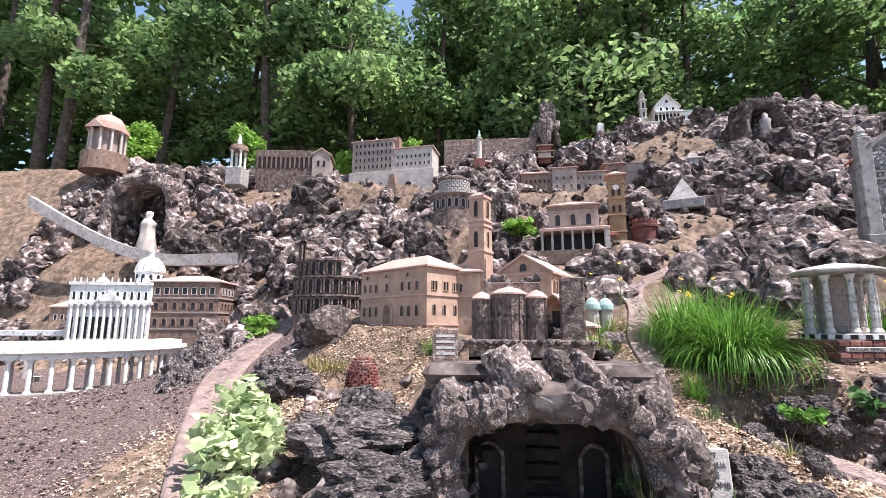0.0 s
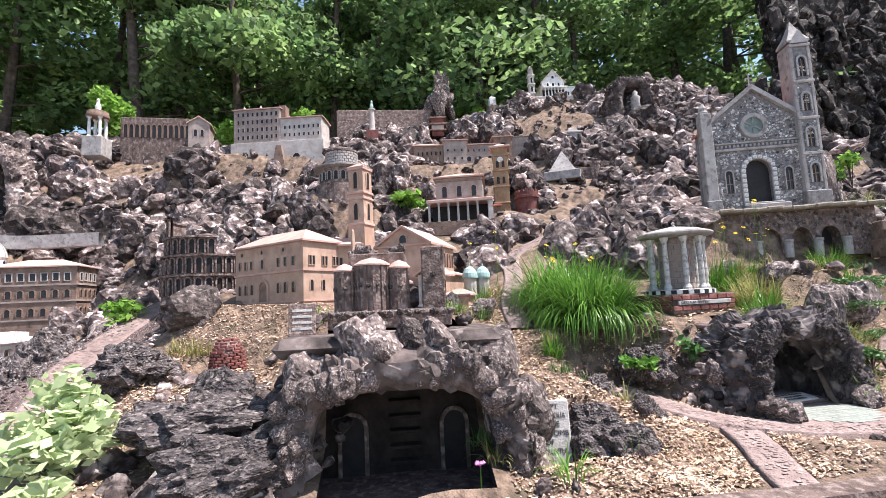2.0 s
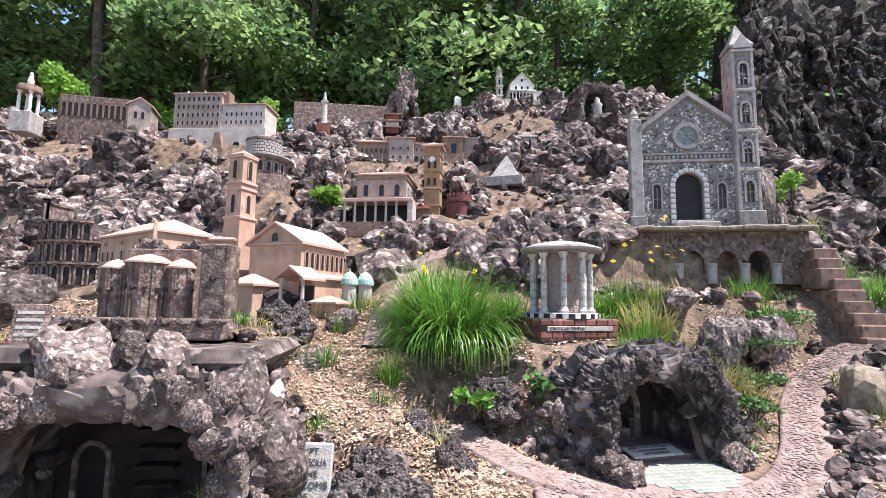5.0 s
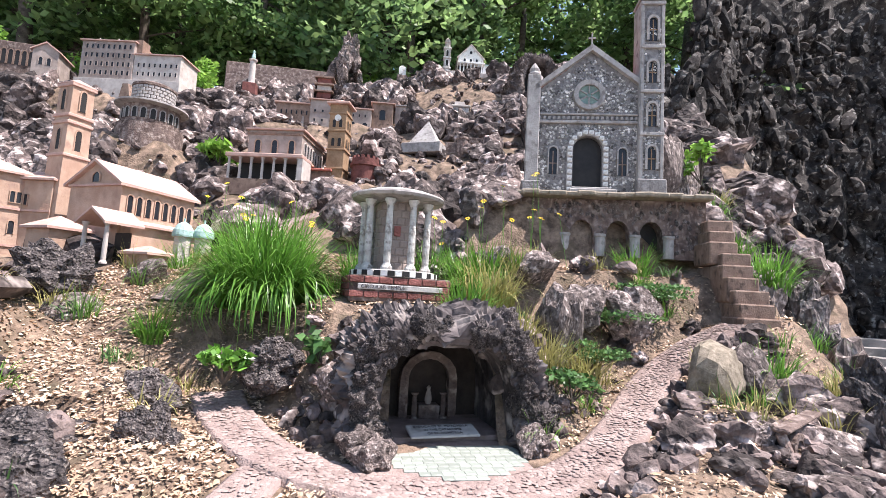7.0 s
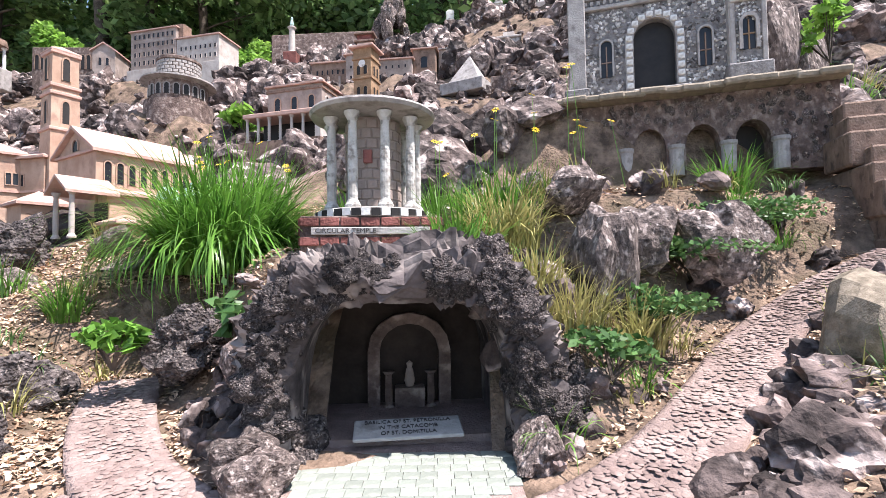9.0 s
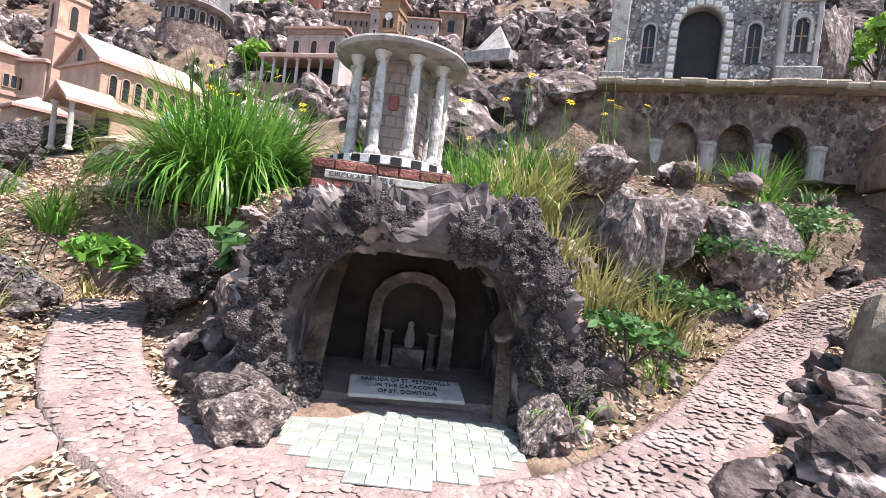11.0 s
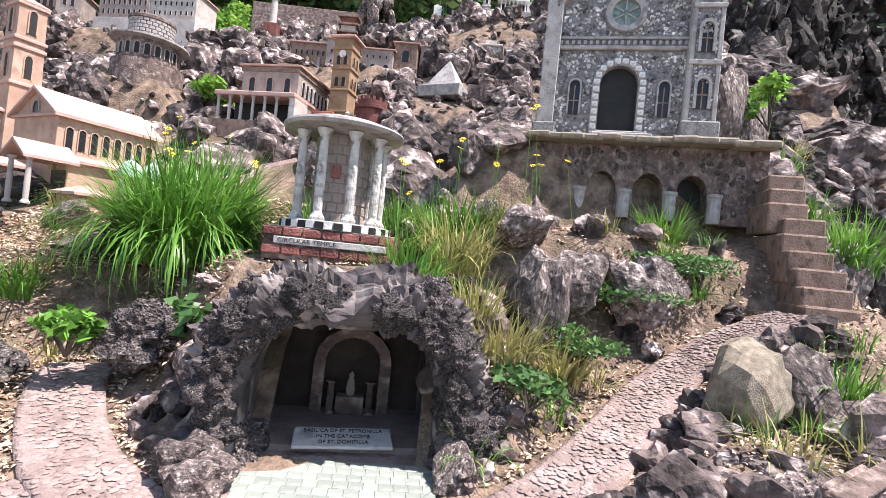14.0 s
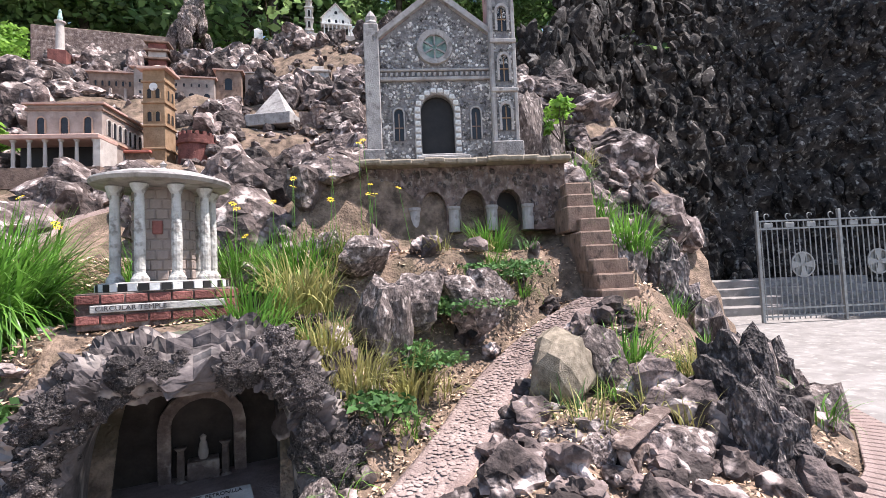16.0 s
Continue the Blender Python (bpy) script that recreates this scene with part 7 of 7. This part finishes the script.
def garden_plants():
    blade_tuft("daylily_clump", 2.35, 3.50, 0.96, 1500, 0.5, 0.78, 0.0075, M_BLADE, 1, "big clump of arching green strap leaves", 1.7)
    blade_tuft("daylily_clump", 2.22, 4.06, 1.13, 900, 0.5, 0.7, 0.0075, M_BLADE, 2, "clump of arching green strap leaves beside the temple", 1.6)
    blade_tuft("daylily_clump", 4.00, 3.95, 1.11, 950, 0.42, 0.56, 0.007, M_BLADE, 3, "clump of arching green strap leaves behind the temple", 1.6)
    blade_tuft("grass_tuft", 1.83, 3.04, 0.74, 150, 0.14, 0.26, 0.005, M_BLADE, 4, "small tuft of fine green grass")
    blade_tuft("grass_tuft", 4.00, 3.33, 1.07, 260, 0.3, 0.4, 0.006, M_DRYBLADE, 5, "tangled yellowing grass on the bank")
    blade_tuft("grass_tuft", 4.20, 2.80, 0.72, 320, 0.3, 0.28, 0.004, M_DRYBLADE, 6, "dry tangled grass hanging on the bank")
    blade_tuft("grass_tuft", 6.62, 3.72, 1.3, 260, 0.25, 0.5, 0.007, M_BLADE, 7, "tall green grass beside the steps")
    blade_tuft("grass_tuft", 6.15, 2.63, 0.57, 200, 0.24, 0.28, 0.005, M_DRYBLADE, 8, "low green and yellow grass among the rocks")
    blade_tuft("grass_tuft", 6.64, 3.89, 1.41, 160, 0.25, 0.35, 0.006, M_BLADE, 9, "green grass growing in the rock edge")
    blade_tuft("grass_tuft", 1.50, 4.45, 1.14, 200, 0.35, 0.4, 0.007, M_BLADE, 10, "tall green grass beside the pavilions")
    blade_tuft("grass_tuft", -1.48, 3.98, 0.87, 160, 0.4, 0.2, 0.006, M_DRYBLADE, 14, "yellowing grass below the palace")
    for i, (gx, gy, gz) in enumerate(((4.3, 4.0, 1.3), (3.6, 4.2, 1.15), (3.0, 4.1, 1.1), (4.5, 2.9, 0.8), (5.75, 2.75, 0.6), (6.05, 3.15, 0.6), (6.35, 3.5, 0.7), (6.75, 4.3, 1.0), (6.85, 5.4, 2.0), (7.05, 5.0, 1.5), (5.5, 4.0, 1.2), (6.75, 4.7, 1.2), (6.4, 3.0, 0.5), (5.9, 3.4, 0.75), (3.75, 2.95, 0.95), (4.1, 3.0, 0.9))):
        if near_any(gx, gy, [(5.7, 6.5, 2.9, 4.2)]):
            continue
        blade_tuft("grass_tuft", gx, gy, surface(gx, gy) - 0.02, 170, 0.26, 0.3 + 0.05 * (i % 3), 0.006, M_BLADE if i % 3 else M_DRYBLADE, 200 + i, "loose tuft of green weeds and grass")
    blade_tuft("grass_tuft", -0.26, 4.02, 1.04, 200, 0.35, 0.25, 0.008, M_BLADE, 15, "green weeds below the palace wall")
    shrub(-1.33, 1.85, 0.38, 0.4, 0.62, 900, 0.045, M_LEAFW, 31, "leafy plant with pale variegated leaves")
    shrub(-1.18, 1.39, 0.27, 0.2, 0.3, 260, 0.045, M_LEAFW, 32, "leafy plant with pale leaves by the path")
    shrub(5.0, 3.42, 0.95, 0.45, 0.16, 1700, 0.017, M_IVY, 33, "ivy spreading over the bank beside the walk")
    shrub(4.62, 2.98, 0.72, 0.26, 0.18, 800, 0.017, M_IVY, 34, "ivy creeping along the walk")
    shrub(5.5, 3.72, 1.18, 0.5, 0.16, 1300, 0.017, M_IVY, 35, "low ivy below the terrace")
    shrub(2.39, 2.63, 0.64, 0.16, 0.14, 200, 0.03, M_BLADE, 36, "low broad-leaved weed beside the walk")
    shrub(2.85, 2.69, 0.64, 0.12, 0.3, 60, 0.04, M_IVY, 37, "single weed with long leaves")
    shrub(4.31, 2.54, 0.62, 0.2, 0.15, 350, 0.02, M_IVY, 38, "low green creeper below the rocks")
    shrub(0.81, 6.92, 2.82, 0.4, 0.35, 160, 0.09, M_LEAFB, 39, "bright plant with broad round leaves")
    shrub(6.62, 4.64, 2.57, 0.25, 0.45, 260, 0.04, M_LEAFB, 40, "bright green bush beside the chapel")
    shrub(-3.08, 5.80, 1.13, 0.3, 0.4, 240, 0.05, M_LEAFB, 41, "bright fern beside the walk")
    rng = random.Random(6)
    for i in range(26):
        x, y = rng.choice(((3.85, 3.7), (4.2, 3.9), (2.3, 3.9), (1.6, 4.5), (4.6, 3.95)))
        x, y = x + rng.uniform(-0.35, 0.35), y + rng.uniform(-0.25, 0.25)
        z, h = surface(x, y), rng.uniform(0.4, 0.8)
        e = empty("yellow_flower", pose(x, y, z), "yellow daisy on a thin wiry stem", "flower", "yellow flowers")
        bm = bmesh.new()
        lx, ly = rng.uniform(-0.08, 0.08), rng.uniform(-0.08, 0.08)
        a = [bm.verts.new((0.003 * math.cos(k * 2.1), 0.003 * math.sin(k * 2.1), 0)) for k in range(3)]
        b = [bm.verts.new((lx + 0.002 * math.cos(k * 2.1), ly + 0.002 * math.sin(k * 2.1), h)) for k in range(3)]
        for k in range(3):
            bm.faces.new((a[k], a[(k + 1) % 3], b[(k + 1) % 3], b[k]))
        part("stem", bm, M_BLADE, e)
        pb = bmesh.new()
        for k in range(8):
            q = 6.283 * k / 8
            vs = [pb.verts.new((r * math.cos(q + o), r * math.sin(q + o), c)) for r, o, c in ((0.005, 0, 0), (0.018, -0.3, 0.004), (0.028, 0, 0.0), (0.018, 0.3, 0.004))]
            pb.faces.new(vs)
        part("petals", pb, M_YELLOW, e, m=pose(lx, ly, h, rng.uniform(10, 50), rng.uniform(-30, 30), 0))
    for i in range(120):
        x, y = ((rng.uniform(3.9, 6.7), rng.uniform(2.2, 3.9)) if i % 3 else (rng.uniform(0.9, 2.8), rng.uniform(1.6, 4.4)))
        if on_walk(x, y, 0.2) or beyond(x, y, 0.15) or near_any(x, y, [(5.9, 6.4, 3.1, 4.0), (3.2, 4.0, 1.8, 3.1)]):
            continue
        blade_tuft("weed_tuft", x, y, surface(x, y), 40, 0.13, rng.uniform(0.12, 0.28), 0.004, (M_BLADE, M_DRYBLADE, M_IVY)[i * 7 % 5 % 3], 300 + i, "small tuft of weeds growing from the litter", 1.4)
    e = empty("pink_flower", pose(0.92, 1.62, 0.12), "small magenta flower head on a thin stem", "flower")
    part("stem", lathe([(0.004, 0.0), (0.003, 0.27)], 5), M_BLADE, e)
    for k in range(7):
        part("petal", lathe([(0.0, -0.012), (0.012, 0.0), (0.0, 0.014)], 6), M_PINKFLOWER, e, m=pose(0.02 * math.cos(k * 2.4) * (k > 0), 0.02 * math.sin(k * 2.4) * (k > 0), 0.28 + 0.006 * (k % 3)))
    a = empty("ruined_arcade", pose(5.15, 1.95, 0.34, 0, 0, 28), "small ruined stone arcade with a sloping coping", "ruin")
    part("coping", box(-0.02, 0.42, 0.0, 0.075, 0.24, 0.262, 0.008), M_RUIN, a, m=pose(0, 0, 0, 0, -6, 0))
    part("ridge", box(0.02, 0.3, 0.075, 0.1, 0.24, 0.262, 0.008), M_RUIN, a, m=pose(0, 0, 0, 0, -6, 0))
    for x in (0.09, 0.24, 0.36):
        part("arch", arch_frame(0.08, 0.2, 0.032, 0.0, 0.05), M_RUIN, a, m=pose(x, 0, 0.0))
    # black sheet painting the shade behind the small arches
    part("back", box(0.0, 0.4, 0.06, 0.09, -0.1, 0.24), M_DARK, a)
    for x in (-0.01, 0.17, 0.33):
        part("raking_buttress", box(-0.025, 0.025, -0.02, 0.02, -0.05, 0.3, 0.012), M_RUIN, a, m=pose(x, -0.06, -0.04, -22))
    s = empty("stone_slab", pose(3.62, 1.6, 0.20, 4, -6, 25) @ Matrix.Diagonal((1.3, 1.3, 1.5, 1)), "thick flat grey stone slab propped on stones", "slab")
    part("slab", box(-0.17, 0.17, -0.1, 0.1, 0.02, 0.065, 0.015), M_GREYWALL, s)
    part("prop", ROCKS[3], M_ROCK, s, m=pose(-0.08, 0, 0.0) @ Matrix.Diagonal((0.07, 0.07, 0.05, 1)))
    part("prop", ROCKS[5], M_ROCK, s, m=pose(0.09, 0.02, 0.0) @ Matrix.Diagonal((0.06, 0.07, 0.05, 1)))
    # fallen dry leaves
    rng = np.random.default_rng(17)
    verts, faces = [], []
    zones = ((1.0, 2.9, 1.3, 4.6, 19000), (-1.7, -0.2, 2.6, 4.5, 6000), (4.2, 6.5, 1.6, 4.0, 6500), (1.5, 3.2, 1.3, 2.4, 3200), (-2.4, -0.5, 1.4, 2.8, 2500), (3.0, 4.4, 2.3, 3.2, 1500))
    for x0, x1, y0, y1, n in zones:
        for _ in range(n):
            x, y = rng.uniform(x0, x1), rng.uniform(y0, y1)
            if near_any(x, y, [(3.15, 4.0, 1.8, 3.05), (-0.1, 1.1, 1.5, 2.5)]):
                continue
            if beyond(x, y, 0.1) or on_walk(x, y, 0.14):
                continue
            z = surface(x, y) + (0.0 if on_walk(x, y, 0.3) else 0.06) * (noise.noise(Vector((x * 1.7, y * 1.7, 3.1))) + 0.5 * noise.noise(Vector((x * 1.7, y * 1.7, 3.1)) * 2.7)) + 0.012
            a, s = rng.uniform(0, 6.283), rng.uniform(0.008, 0.021)
            k = len(verts)
            ca, sa = math.cos(a) * s, math.sin(a) * s
            t = rng.normal(0, 0.3, 4) * s
            verts += [(x - ca, y - sa, z + t[0]), (x - sa * 0.4, y + ca * 0.4, z + t[1]), (x + ca, y + sa, z + t[2]), (x + sa * 0.4, y - ca * 0.4, z + t[3])]
            faces.append((k, k + 1, k + 2, k + 3))
    tagged(new("dry_leaves", sheet("dry_leaves", verts, faces, M_CHIP)), "scattered tan dry leaves and wood chips on the soil", "leaf litter", kind="stuff")


garden_plants()


def woodland():
    rng = random.Random(40)
    spots = [(-15, 13.5), (-18.5, 15), (-13, 12.2), (-16.5, 18.5), (-4.5, 15.2), (1.6, 15.6), (-20, 20), (-7.5, 14.8), (3.7, 14.6), (6.0, 14.9), (-22, 14), (-12.1, 15.5), (-9.4, 16.5), (-6.6, 15.6), (-4.0, 17.0), (-1.5, 16.0), (0.7, 17.5), (2.9, 16.2), (5.3, 17.2), (7.5, 15.8), (9.5, 16.6), (11.6, 15.5), (13.8, 16.0), (-14.3, 18.0), (-11.0, 20.0), (-5.5, 21.0), (0.0, 21.0), (5.5, 21.0), (11.0, 20.0), (16.5, 18.0), (-17.6, 22.0), (15.4, 23.0), (-2.2, 25.0), (7.7, 25.0), (-9.9, 26.0), (19.8, 25.0)]
    for i, (x, y) in enumerate(spots):
        h = rng.uniform(10, 15)
        tree(x, y, 6.3, h, rng.uniform(0.14, 0.26), rng.uniform(2.4, 3.6), 5200, 60 + i, M_LEAF, 0.14, "tall dark green woodland tree behind the hill", 0.12 if i % 3 else 0.3, rng.uniform(-0.8, 0.8))
    for i, (x, y, r, h) in enumerate(((-10.6, 12.5, 0.8, 1.6), (-7.3, 12.7, 0.7, 1.5), (-4.0, 13.9, 0.9, 1.2), (-2.4, 13.8, 0.9, 1.5), (-0.2, 14.1, 0.9, 1.5), (1.1, 14.2, 0.8, 1.2), (3.6, 13.7, 0.8, 1.3), (7.5, 13.1, 0.7, 1.1), (-5.1, 14.4, 1.0, 1.4), (2.9, 14.5, 1.0, 1.8), (9.0, 12.9, 0.9, 1.2), (6.2, 14.1, 0.9, 1.6))):
        shrub(x, y, 6.1, r, h, 1500, 0.07, M_LEAFB, 100 + i, "bright young bush at the edge of the wood")
    cs = []
    for i in range(150):
        a = rng.uniform(-1.5, 1.4)
        d = rng.uniform(26, 34)
        cs.append((d * math.sin(a), d * math.cos(a), rng.uniform(6, 24), rng.uniform(2.0, 3.6), rng.uniform(1.6, 3.0)))
    v, f = leaf_cloud(cs, 52000, 0.4, 77)
    tagged(new("far_woods", sheet("far_woods", v, f, M_LEAF)), "far dark woodland closing the view", "woods", kind="stuff")


woodland()
